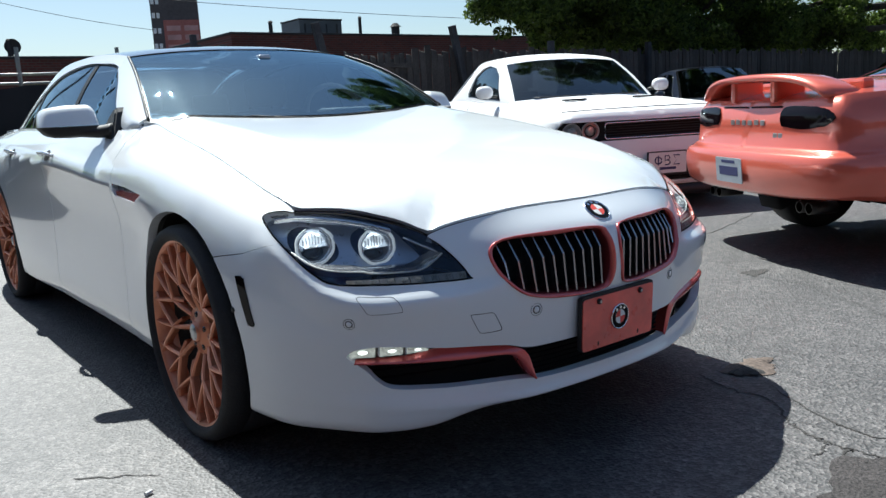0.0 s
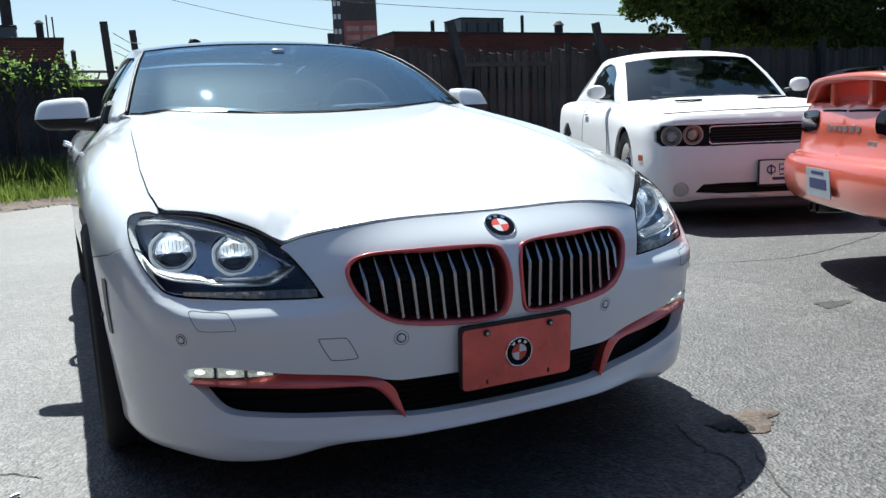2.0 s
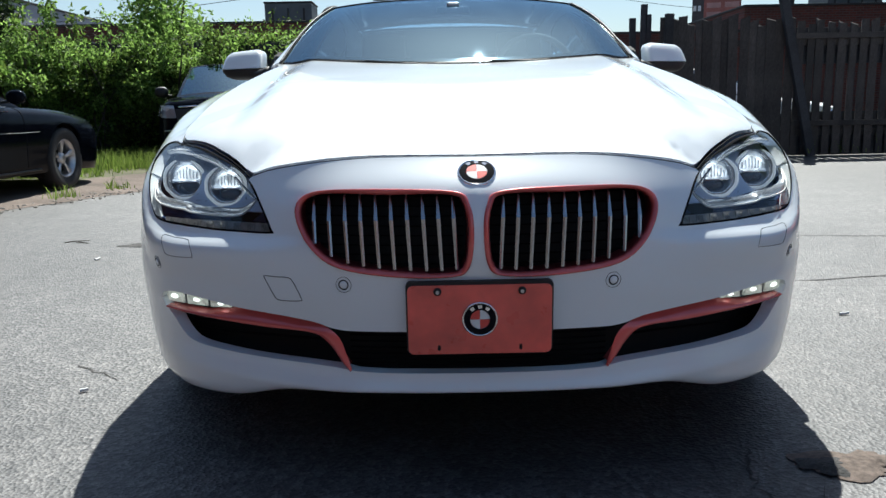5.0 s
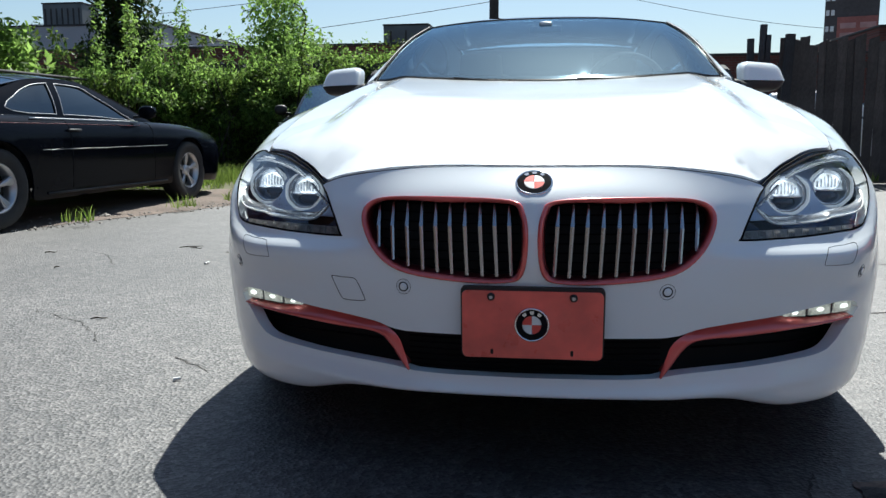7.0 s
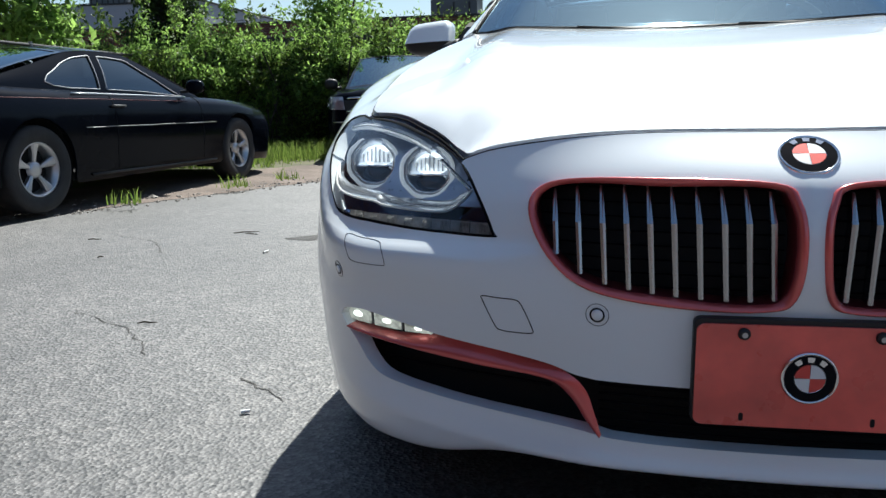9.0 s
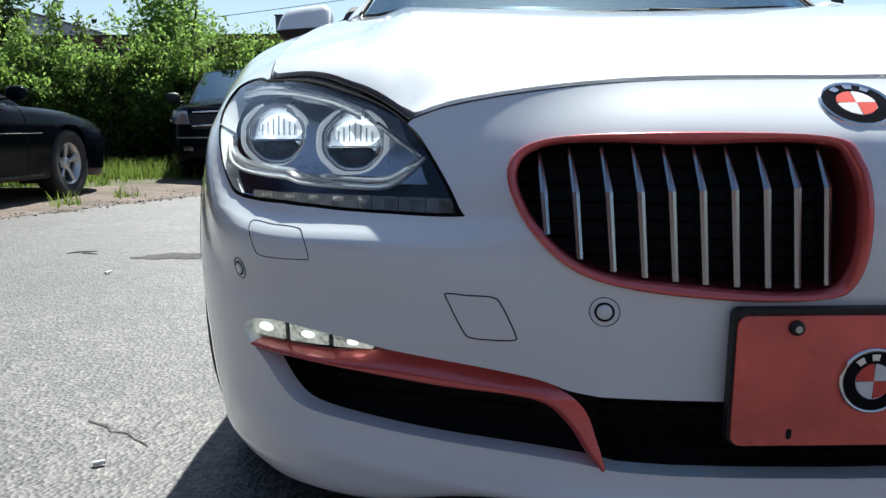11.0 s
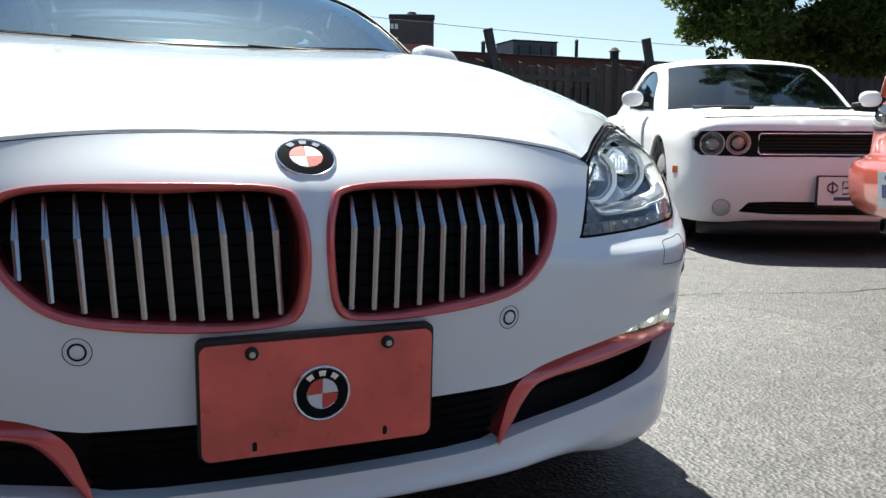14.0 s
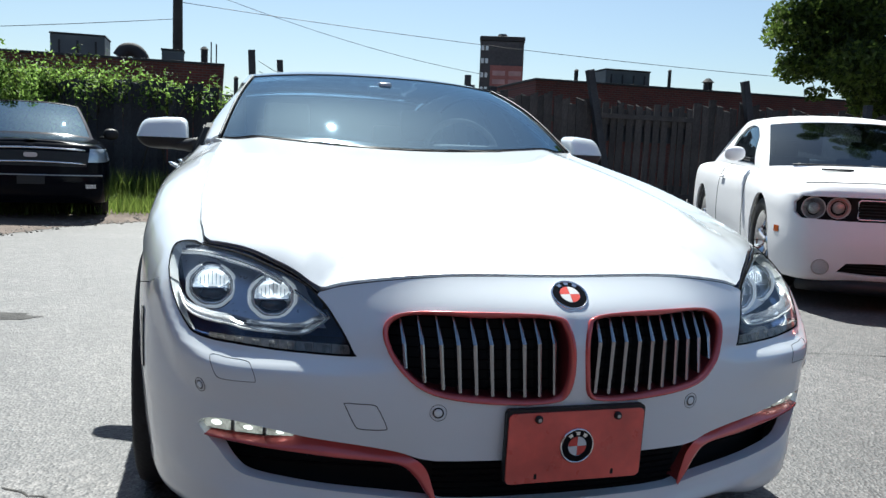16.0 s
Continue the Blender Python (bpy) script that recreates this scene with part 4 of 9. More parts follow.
tree("tree", "large leafy tree with dark crown hanging over the fence", 17.5, 13.5, 3.0, .34,
     [((-6.0, -.6, 3.5), (1.3, 1.5, 1.1), 22), ((-5.0, -.8, 5.0), (2.0, 2.0, 1.6), 26), ((-4.0, -1.0, 2.9), (1.6, 1.2, .7), 22), ((-2.6, -1.6, 3.7), (2.4, 2.0, 1.3), 30), ((-1.0, -1.4, 2.6), (2.2, 1.2, .6), 24), ((1.0, -1.6, 3.6), (2.6, 2.2, 1.4), 30), ((3.0, -1.4, 2.6), (2.4, 1.2, .7), 24), ((5.0, -1.4, 3.6), (2.8, 2.4, 1.6), 30), ((7.5, -1.4, 2.7), (2.6, 1.3, .8), 24), ((-2.0, .8, 6.6), (3.6, 2.6, 2.0), 34), ((3.5, 1.0, 6.8), (3.8, 2.6, 2.2), 34), ((9.5, -1.5, 4.2), (3.0, 2.6, 2.2), 30), ((12.0, -2.0, 2.8), (2.8, 1.6, 1.0), 26), ((13.5, -3.0, 4.6), (3.0, 2.8, 2.2), 30), ((17.5, -3.5, 3.6), (3.0, 2.8, 2.0), 30), ((21.0, -5.0, 4.4), (3.2, 3.0, 2.6), 30), ((-4.5, 0, 8.8), (2.6, 2.4, 1.8), 24), ((0, 0, 10.0), (3.8, 3, 2.2), 30), ((5, 0, 9.5), (3.6, 3, 2.2), 28), ((1, 0, 12.8), (3.4, 3, 2.0), 24), ((-4.5, -4.0, 9.6), (2.8, 2.8, 2.0), 40), ((-1.5, -5.0, 11.6), (3.2, 3.0, 2.2), 40), ((-6.0, -3.5, 12.0), (2.6, 2.8, 1.8), 30), ((1.5, -6.0, 9.2), (3.2, 3.0, 2.2), 26), ((-4.0, -1.5, 12.2), (2.8, 2.8, 2.0), 24)],
     500000, .064, M_LEAFDK, 61)
tree("tree", "second tree whose crown closes the lot's shady side", 27, 5.0, 2.6, .30,
     [((-2.5, .5, 3.6), (2.4, 2.8, 1.6), 22), ((1.5, -2, 4.2), (2.6, 2.8, 2.0), 22), ((0, 2.5, 5.2), (3.2, 2.6, 2.0), 22)], 16000, .12, M_LEAFDK, 63)
tree("young_tree", "young tree with bright green leaves behind the chain-link fence", -10.2, 10.8, 2.0, .09,
     [((.7, .2, 2.3), (.7, .8, .5), 12), ((.0, -.5, 3.0), (.8, .8, .6), 12), ((.5, .6, 3.6), (.7, .7, .6), 12)], 6500, .085, M_LEAF, 65)
tree("cypress", "dark narrow vine-wrapped tree rising from the hedge", -8.5, 13.6, 2.6, .10,
     [((0, 0, 1.4), (.45, .45, .5), 10), ((.05, 0, 2.1), (.38, .38, .5), 10), ((0, .05, 2.8), (.30, .30, .5), 9), ((0, 0, 3.5), (.20, .20, .5), 8), ((0, 0, 4.2), (.12, .12, .5), 6)], 9000, .06, M_LEAFCYP, 67)
tree("sapling", "thin sapling rising above the hedge", -5.25, 13.6, 2.2, .05,
     [((0, 0, 2.1), (.55, .45, .35), 12), ((.30, 0, 2.4), (.35, .35, .30), 8), ((-.05, 0, 2.6), (.34, .34, .35), 8), ((.05, 0, 3.0), (.22, .22, .35), 6), ((-.05, 0, 3.4), (.12, .12, .3), 4)], 6000, .05, M_LEAF, 69)
for i, (x, y, h) in enumerate(((-3.5, 55, 4.2), (-1.0, 56, 4.6), (1.6, 56, 4.0), (-7, 52, 4.4))):
    tree("far_tree", "small distant tree between the buildings", x, y, h * .5, .12, [((0, 0, h * .75), (1.0, 1.0, h * .2), 10), ((.6, 0, h * .6), (.8, .8, .6), 8)], 1500, .16, M_LEAF, 80 + i)


def grass(name, label, pts, seed, h=(.06, .26)):
    g = np.random.default_rng(seed)
    n = len(pts)
    a = g.uniform(0, 2 * np.pi, n)
    hh = g.uniform(*h, n)
    w = g.uniform(.004, .009, n)
    lean = g.normal(0, .35, (n, 2)) * hh[:, None]
    p = np.asarray(pts)
    z = .05 * np.ones(n)
    b0 = np.c_[p[:, 0] - np.cos(a) * w, p[:, 1] - np.sin(a) * w, z]
    b1 = np.c_[p[:, 0] + np.cos(a) * w, p[:, 1] + np.sin(a) * w, z]
    m0 = np.c_[p + lean * .4, z + hh * .6]
    m1 = m0 + np.c_[np.cos(a) * w, np.sin(a) * w, 0 * w]
    tip = np.c_[p + lean, z + hh]
    v = np.stack([b0, b1, m1, m0, tip], 1).reshape(-1, 3)
    i = np.arange(n)[:, None] * 5
    f = (i + np.array([[0, 1, 2, 3]])).tolist() + (i + np.array([[3, 2, 4]])).tolist()
    me = bpy.data.meshes.new(name)
    me.from_pydata(v.tolist(), [], f)
    me.materials.append(M_GRASS)
    return tagged(new(name, me), label, "grass", kind="stuff")


gp = []
k = rng.integers(0, len(EDGE) - 1, 26000)
off = 1.0 + rng.gamma(2.0, .45, 26000)
gp = strip_far[k] * 1.0 + nrm[k] * (off[:, None] - .6) + rng.normal(0, .18, (26000, 2))
gp = gp[(gp[:, 0] > -7.6) & (gp[:, 1] > 2.0) & (gp[:, 1] < 12.2) & ~((gp[:, 0] > -6.0) & (gp[:, 1] < 8.0))]
clump = np.sin(gp[:, 0] * 2.1) + np.sin(gp[:, 1] * 1.7 + 1.0) + rng.normal(0, .9, len(gp))
more = np.c_[rng.uniform(-5.4, 2.4, 24000), rng.uniform(8.4, 12.3, 24000)]
more = more[more[:, 1] > 9.9 + .36 * (more[:, 0] + 2.6) + rng.normal(0, .18, len(more))]
gp, clump = np.r_[gp, more], np.r_[clump, np.ones(len(more))]
grass("grass", "patchy sunlit weeds and grass along the hedge", gp[clump > -.5], 71, (.05, .30))
tall = np.c_[rng.uniform(-4.2, -.2, 5000), 11.0 + 1.25 * rng.beta(2.2, 1.0, 5000)]
grass("tall_grass", "tall lush grass at the foot of the dark fence", tall, 73, (.18, .62))
tuft = np.concatenate([np.array(c) + rng.normal(0, .07, (45, 2)) for c in ((-3.62, 5.9), (-4.3, 8.3), (-3.95, 4.6), (3.9, 10.3), (4.5, 10.3), (3.4, 10.4), (8.1, 10.3), (-2.0, 10.9), (-3.45, 6.7))])
grass("weeds", "small weed tufts at the edge of the asphalt", tuft, 72, (.03, .15))
# Unseen walls added behind and beside the camera; dark brick cuts the fill light.
block("unseen_fill_wall", "unseen dark brick block added behind the camera to cut fill light", -26, 26, -24, -18, 4.0, M_BRICK)
block("unseen_fill_wall", "unseen dark brick block added beside the camera to cut fill light", -13, -9, -17.5, 6.0, 6.5, M_BRICK)

# ---- the white gran coupe ----
# Plan outline of one side, from the middle of the nose round to the middle of the tail.
OUT_X = [0, .15, .29, .43, .58, .70, .77, .83, .875, .905, .925, .935, .93, .925, .93, .940, .947, .93, .87, .74, .45, 0]
OUT_Y = [.02, .026, .045, .090, .145, .205, .270, .360, .470, .610, .780, .950, 1.45, 2.0, 2.7, 3.4, 3.9, 4.4, 4.74, 4.92, 5.0, 5.02]
_o = spline(list(zip(OUT_X, OUT_Y)), 24)
_o[:, 0] = np.maximum(_o[:, 0], 0)
_s = np.r_[0, np.cumsum(np.linalg.norm(np.diff(_o, axis=0), axis=1))]
U_END = _s[-1]


def u_near(x, y):
    return _s[np.argmin((_o[:, 0] - x) ** 2 + (_o[:, 1] - y) ** 2)]


def u_at_y(y):
    i = np.argmax(_o[:, 0] > 0.9)
    k = np.where(_o[:, 0] > 0.86)[0]
    return float(np.interp(y, _o[k, 1], _s[k]))


# Cross-sections: (set-back from the outline, height), eight to a station, bottom to top.
SECT = [
    ((0.0, .02), [(.14, .214), (.035, .214), (.02, .25), (.012, .36), (0, .46), (-.016, .55), (.010, .652), (.100, .729)]),
    ((.29, .045), [(.14, .211), (.035, .211), (.02, .25), (.012, .36), (0, .46), (-.002, .55), (.029, .646), (.112, .722)]),
    ((.45, .098), [(.14, .203), (.038, .203), (.02, .25), (.012, .36), (0, .45), (.012, .54), (.035, .624), (.100, .690)]),
    ((.58, .145), [(.14, .176), (.042, .176), (.02, .25), (.010, .36), (0, .45), (.008, .54), (.050, .62), (.135, .70)]),
    ((.70, .205), [(.15, .172), (.045, .172), (.02, .25), (.008, .36), (0, .45), (.010, .54), (.055, .63), (.150, .73)]),
    ((.80, .310), [(.15, .172), (.045, .175), (.02, .25), (.008, .36), (0, .46), (.015, .56), (.050, .66), (.140, .755)]),
    ((.875, .47), [(.12, .170), (.040, .172), (.018, .25), (.005, .37), (0, .48), (.012, .60), (.045, .70), (.130, .765)]),
    ((.905, .61), [(.10, .180), (.035, .180), (.018, .26), (.005, .38), (0, .50), (.010, .63), (.050, .737), (.145, .805)]),
    ((.935, .95), [(.10, .19), (.040, .19), (.030, .28), (.010, .40), (0, .55), (.008, .715), (.055, .826), (.175, .885)]),
    ((.93, 1.45), [(.12, .19), (.050, .19), (.018, .28), (.020, .42), (.023, .63), (.008, .78), (.050, .884), (.195, .965)]),
    ((.925, 1.80), [(.12, .19), (.050, .19), (.019, .28), (.021, .42), (.025, .64), (.008, .805), (.048, .885), (.140, .985)]),
    ((.93, 2.7), [(.12, .19), (.050, .19), (.020, .28), (.022, .42), (.027, .67), (.010, .855), (.050, .925), (.125, .990)]),
    ((.947, 3.9), [(.10, .20), (.040, .20), (.022, .30), (.005, .42), (0, .60), (.016, .79), (.065, .92), (.170, 1.00)]),
    ((.93, 4.4), [(.12, .24), (.050, .24), (.028, .32), (.008, .42), (0, .60), (.018, .80), (.075, .93), (.200, 1.00)]),
    ((.80, 4.86), [(.16, .24), (.060, .24), (.030, .32), (.006, .42), (0, .60), (.020, .80), (.060, .92), (.150, .985)]),
    ((0.0, 5.02), [(.16, .24), (.060, .24), (.030, .32), (.006, .42), (0, .60), (.020, .80), (.030, .93), (.090, .985)]),
]
S_U = np.array([0.0] + [u_near(*p) for p, _ in SECT[1:-1]] + [U_END])
S_R = np.array([np.array(r).ravel() for _, r in SECT])
VH = 0.70  # height of the unrolled side, metres


DOME = .030  # height of the bonnet's raised middle over the wings


def hood_z(x, y):
    """Height of the bonnet."""
    x, y = np.abs(np.asarray(x, float)), np.asarray(y, float)
    zc = smooth_at([-.2, .0, .12, .22, .35, .5, .75, 1.0, 1.25, 1.5, 1.75, 2.2], [.60, .685, .729, .762, .800, .838, .888, .927, .962, .995, 1.03, 1.09], y.ravel()).reshape(y.shape)
    ze = smooth_at([-.2, .0, .12, .22, .35, .5, .75, .95, 1.45, 1.71, 2.2], [.22, .36, .45, .550, .690, .760, .838, .884, .970, 1.012, 1.075], y.ravel()).reshape(y.shape)
    t = np.clip(x / .755, 0, 1.3)
    # raised middle: it swells towards its edge, then drops into the wings
    w = .555 + .055 * np.clip((y - .2) / 1.4, 0, 1)
    k = np.clip((x - w) / .11 + .5, 0, 1)
    on = np.clip((y - .20) / .35, 0, 1)
    crease = DOME * (x / w) ** 2 * (1 - k * k * (3 - 2 * k)) * on * on * (3 - 2 * on) * (1 - .45 * np.clip((y - .9) / .8, 0, 1))
    # a valley runs back from the sharp corner at the lamp and fades out
    sx, sy = x - .518, y - .214
    along = .15 * sx + .989 * sy
    across = .989 * sx - .15 * sy
    dip = .009 * np.exp(-(across / .038) ** 2) * np.where(along > 0, np.exp(-along / .16), np.exp(along / .03))
    # the edge over the lamp rolls down
    ln = np.clip(.645 * (x - .518) + .765 * (y - .214), -.2, .6) / .366
    d = np.maximum(.765 * (.518 - x) + .645 * (y - .214), 0)
    fade = np.clip((ln + .02) / .18, 0, 1) * np.clip((1.35 - ln) / .40, 0, 1)
    roll = .017 * (1 - np.exp(-d / .032)) * fade * np.exp(-d / .22)
    arc = np.clip(ln, 0, 1)
    bow = .013 * np.sin(np.pi * arc ** .6) * np.exp(-d / .10)
    return zc + (ze - zc) * t ** 3.2 + crease - dip + roll + bow


# Bonnet edge in plan: the front arc, the lamp's upper edge from a sharp corner, then the side.
RIM = np.array([(-.05, .1235), (0, .123), (.10, .126), (.20, .136), (.29, .150), (.37, .166), (.44, .185), (.49, .202), (.518, .214), (.56, .262), (.61, .318), (.665, .385), (.71, .440), (.754, .494),
                (.765, .60), (.765, .80), (.757, .95), (.745, 1.20), (.73, 1.45), (.705, 1.72), (.69, 1.90)])


def rim_setback():
    """Set-back of the bonnet edge from the outline, along the outline's normals."""
    us = np.r_[np.linspace(0, 1.3, 400), np.linspace(1.31, 2.9, 60)]
    out = []
    for u in us:
        c = np.array([np.interp(u, _s, _o[:, 0]), np.interp(u, _s, _o[:, 1])])
        a = np.array([np.interp(abs(u - .02), _s, _o[:, 0]) * (1 if u > .02 else -1), np.interp(abs(u - .02), _s, _o[:, 1])])
        b = np.array([np.interp(u + .02, _s, _o[:, 0]), np.interp(u + .02, _s, _o[:, 1])])
        t = (b - a) / np.linalg.norm(b - a)
        n = np.array([-t[1], t[0]])
        best = None
        for p, q in zip(RIM[:-1], RIM[1:]):
            e = q - p
            det = n[0] * -e[1] + n[1] * e[0]
            if abs(det) < 1e-9:
                continue
            r = p - c
            k = (r[0] * -e[1] + r[1] * e[0]) / det
            w = (n[0] * r[1] - n[1] * r[0]) / det
            if -1e-6 <= w <= 1 + 1e-6 and k > -.02 and (best is None or k < best):
                best = k
        out.append(best if best is not None else out[-1])
    return us, np.array(out)


RIM_U, RIM_D = rim_setback()


# Lower edge of the headlamp and of the intakes along the outline: (u, z).
LEDGE_U = np.array([u_near(*p) for p in ((.34, .06), (.448, .098), (.600, .150), (.752, .250), (.800, .310), (.835, .370), (.872, .46), (.89, .54))])
LEDGE_Z = np.array([.572, .560, .556, .566, .588, .628, .690, .720])
LEDGE_W = np.array([0.0, .75, 1.0, 1.0, .9, .7, .35, 0.0])
LIP_U = np.array([0.0, u_near(.27, .04), u_near(.46, .10), u_near(.57, .14), u_near(.66, .18), u_near(.75, .25), u_near(.83, .36)])
LIP_Z = np.array([.262, .264, .276, .284, .292, .300, .300])
LIP_W = np.array([1.0, 1.0, 1.0, 1.0, .85, .40, 0.0])


def ease(t):
    t = np.clip(t, 0, 1)
    return t * t * (3 - 2 * t)


def relief(a, x, z):
    """Pressed shapes of the skin, outwards: the shelf under the lamps, the chin, the shoulder line."""
    b = np.clip(a, LEDGE_U[0], LEDGE_U[-1])
    s = smooth_at(LEDGE_U, LEDGE_Z, b) - z
    d = .018 * np.clip(smooth_at(LEDGE_U, LEDGE_W, b), 0, 1) * ease((s + .006) / .034) * (1 - ease((s - .026) / .095))
    b = np.clip(a, 0, LIP_U[-1])
    s = smooth_at(LIP_U, LIP_Z, b) - z
    d += .015 * np.clip(smooth_at(LIP_U, LIP_W, b), 0, 1) * ease(s / .060) * (1 - .15 * ease((s - .045) / .03))
    line = np.interp(a, SHOULDER_U, SHOULDER_Z)
    on = ease((a - SHOULDER_U[0]) / .35)
    d += on * np.where(z < line, .007 * np.exp(-(line - z) / .030), .007 * np.exp(-(z - line) / .012))
    return d


SHOULDER_U = np.array([u_at_y(v) for v in (1.05, 1.45, 1.8, 2.7, 3.6, 4.4)])
SHOULDER_Z = np.array([.735, .775, .802, .852, .872, .88])


def body(uv):
    """The wrapped body side: u along the outline (minus: the other side), v up the section."""
    uv = np.atleast_2d(uv)
    u, v = uv[:, 0], np.clip(uv[:, 1] / VH, 0, 1)
    sg, a = np.where(u < 0, -1.0, 1.0), np.clip(np.abs(u), 0, U_END)
    e = 2e-2
    cx, cy = np.interp(a, _s, _o[:, 0]), np.interp(a, _s, _o[:, 1])
    x2, y2 = np.interp(np.minimum(a + e, U_END), _s, _o[:, 0]), np.interp(np.minimum(a + e, U_END), _s, _o[:, 1])
    x1, y1 = np.interp(np.abs(a - e), _s, _o[:, 0]) * np.sign(a - e + 1e-12), np.interp(np.abs(a - e), _s, _o[:, 1])
    x2 = np.where(a + e > U_END, -np.interp(2 * U_END - a - e, _s, _o[:, 0]), x2)
    y2 = np.where(a + e > U_END, np.interp(2 * U_END - a - e, _s, _o[:, 1]), y2)
    tx, ty = x2 - x1, y2 - y1
    ln = np.maximum(np.hypot(tx, ty), 1e-9)
    nx, ny = ty / ln, -tx / ln
    rows = smooth_at(S_U, S_R, a).reshape(-1, 8, 2)
    on_rim = np.clip((1.78 - cy) / .12, 0, 1)
    rows[:, 7, 0] += (np.interp(a, RIM_U, RIM_D) - rows[:, 7, 0]) * on_rim
    rows[:, 7, 1] += (hood_z(cx - nx * rows[:, 7, 0], cy - ny * rows[:, 7, 0]) - .003 - rows[:, 7, 1]) * on_rim
    i = np.clip((v * 7).astype(int), 0, 6)
    t = (v * 7 - i)[:, None]
    k = np.arange(len(a))
    b, c = rows[k, i], rows[k, i + 1]
    p0 = np.where((i > 0)[:, None], rows[k, np.maximum(i - 1, 0)], 2 * b - c)
    p3 = np.where((i < 6)[:, None], rows[k, np.minimum(i + 2, 7)], 2 * c - b)
    q = 0.5 * (2 * b + (c - p0) * t + (2 * p0 - 5 * b + 4 * c - p3) * t * t + (3 * b - p0 - 3 * c + p3) * t ** 3)
    off = q[:, 0] - relief(a, cx - nx * q[:, 0], q[:, 1])
    x, y, z = cx - nx * off, cy - ny * off, q[:, 1]
    return np.stack([sg * x, y, z], 1)


_gu, _gv = np.meshgrid(np.linspace(0, U_END, 900), np.linspace(0, VH, 141), indexing="ij")
_guv = np.stack([_gu.ravel(), _gv.ravel()], 1)
_gp = body(_guv)


def find(pts, axes, lo=0.0, hi=9.0):
    """(u, v) of points given by some of their coordinates on the +x side, u within lo..hi."""
    axes = ["xyz".index(c) for c in axes]
    ok = (_guv[:, 0] >= lo) & (_guv[:, 0] <= hi) & (_guv[:, 1] > VH / 7.5)
    g, w = _gp[ok][:, axes], _guv[ok]
    out = []
    for p in pts:
        d = ((g - np.array(p)) ** 2).sum(1)
        k = np.argsort(d)[:4]
        wt = 1 / (d[k] + 1e-7)
        out.append((w[k] * wt[:, None]).sum(0) / wt.sum())
    out, goal = np.array(out), np.array(pts, float)
    for _ in range(3):
        e = 2e-3
        r = goal - body(out)[:, axes]
        ju = (body(out + np.array([e, 0])) - body(out - np.array([e, 0])))[:, axes] / (2 * e)
        jv = (body(out + np.array([0, e])) - body(out - np.array([0, e])))[:, axes] / (2 * e)
        a, b, c = (ju * ju).sum(1) + 1e-6, (ju * jv).sum(1), (jv * jv).sum(1) + 1e-6
        p, q = (ju * r).sum(1), (jv * r).sum(1)
        det = np.maximum(a * c - b * b, 1e-6)
        step = np.stack([(c * p - b * q) / det, (a * q - b * p) / det], 1)
        out = out + np.clip(step, -.01, .01)
        out[:, 0] = np.clip(out[:, 0], max(lo, 1e-4), min(hi, U_END))
        out[:, 1] = np.clip(out[:, 1], 0, VH)
    return out


def mirror_uv(a):
    return np.asarray(a)[::-1] * np.array([-1, 1])


bmw = thing("luxury_coupe", "white four-door luxury coupe with salmon-red trim, parked on asphalt", "car")
# Openings of the nose.
KIDNEY = spline([(.208, .660), (.330, .657), (.382, .640), (.392, .603), (.362, .545), (.300, .502), (.174, .484), (.062, .483), (.024, .502), (.014, .575), (.022, .632), (.052, .656)], 5, True)
uk = find(KIDNEY, "xz", 0, .62)
HEADLAMP = spline([(.812, .558, .742), (.826, .500, .704), (.814, .415, .650), (.790, .345, .600), (.752, .285, .575), (.600, .180, .565), (.455, .135, .560), (.448, .135, .572), (.478, .160, .625), (.518, .212, .676), (.590, .280, .703), (.665, .365, .730), (.754, .494, .756)], 4, True)
uh = find(HEADLAMP, "xyz", .3, 1.6)
uh[:, 1] = np.minimum(uh[:, 1], VH * .992)
uh[37:49, 1] = VH * .992  # the upper edge lies close under the bonnet's rim
# Lower intakes: outer pockets with lamp strip, and the middle mouth.
POCKET_TOP = [(.760, .392), (.748, .408), (.715, .416), (.680, .415), (.604, .404), (.538, .393), (.428, .381), (.362, .372), (.325, .361), (.290, .356)]
POCKET_LOW = [(.270, .262), (.330, .270), (.462, .276), (.568, .284), (.660, .296), (.695, .318), (.720, .350), (.748, .378)]
top_s, low_s = spline(POCKET_TOP, 4), spline(POCKET_LOW, 4)
ut, ul = find(top_s, "xz", 0, 1.2), find(low_s, "xz", 0, 1.2)
mid_top = find([(x, .356) for x in (.2, .1)], "xz", 0, .5)
mid_low = find([(x, .260) for x in (.1, .2)], "xz", 0, .5)
mouth_half = [(0.0, mid_low[0][1])] + [tuple(p) for p in mid_low] + [tuple(p) for p in ul] + [tuple(p) for p in ut] + [tuple(p) for p in mid_top] + [(0.0, mid_top[-1][1])]
mm = mouth_half + [(-u, v) for u, v in mouth_half[::-1][1:-1]]
# Bumper outline: up to the bonnet edge in front, back to the wheel arch, parted from the wing under the headlamp.
ARCH_C, ARCH_R, AXLE = (.976, .352), .388, 2.968


def arch(cy, a0, a1, n=14, r=ARCH_R):
    return [(cy + r * math.cos(radians(a)), ARCH_C[1] + r * math.sin(radians(a))) for a in np.linspace(a0, a1, n)]


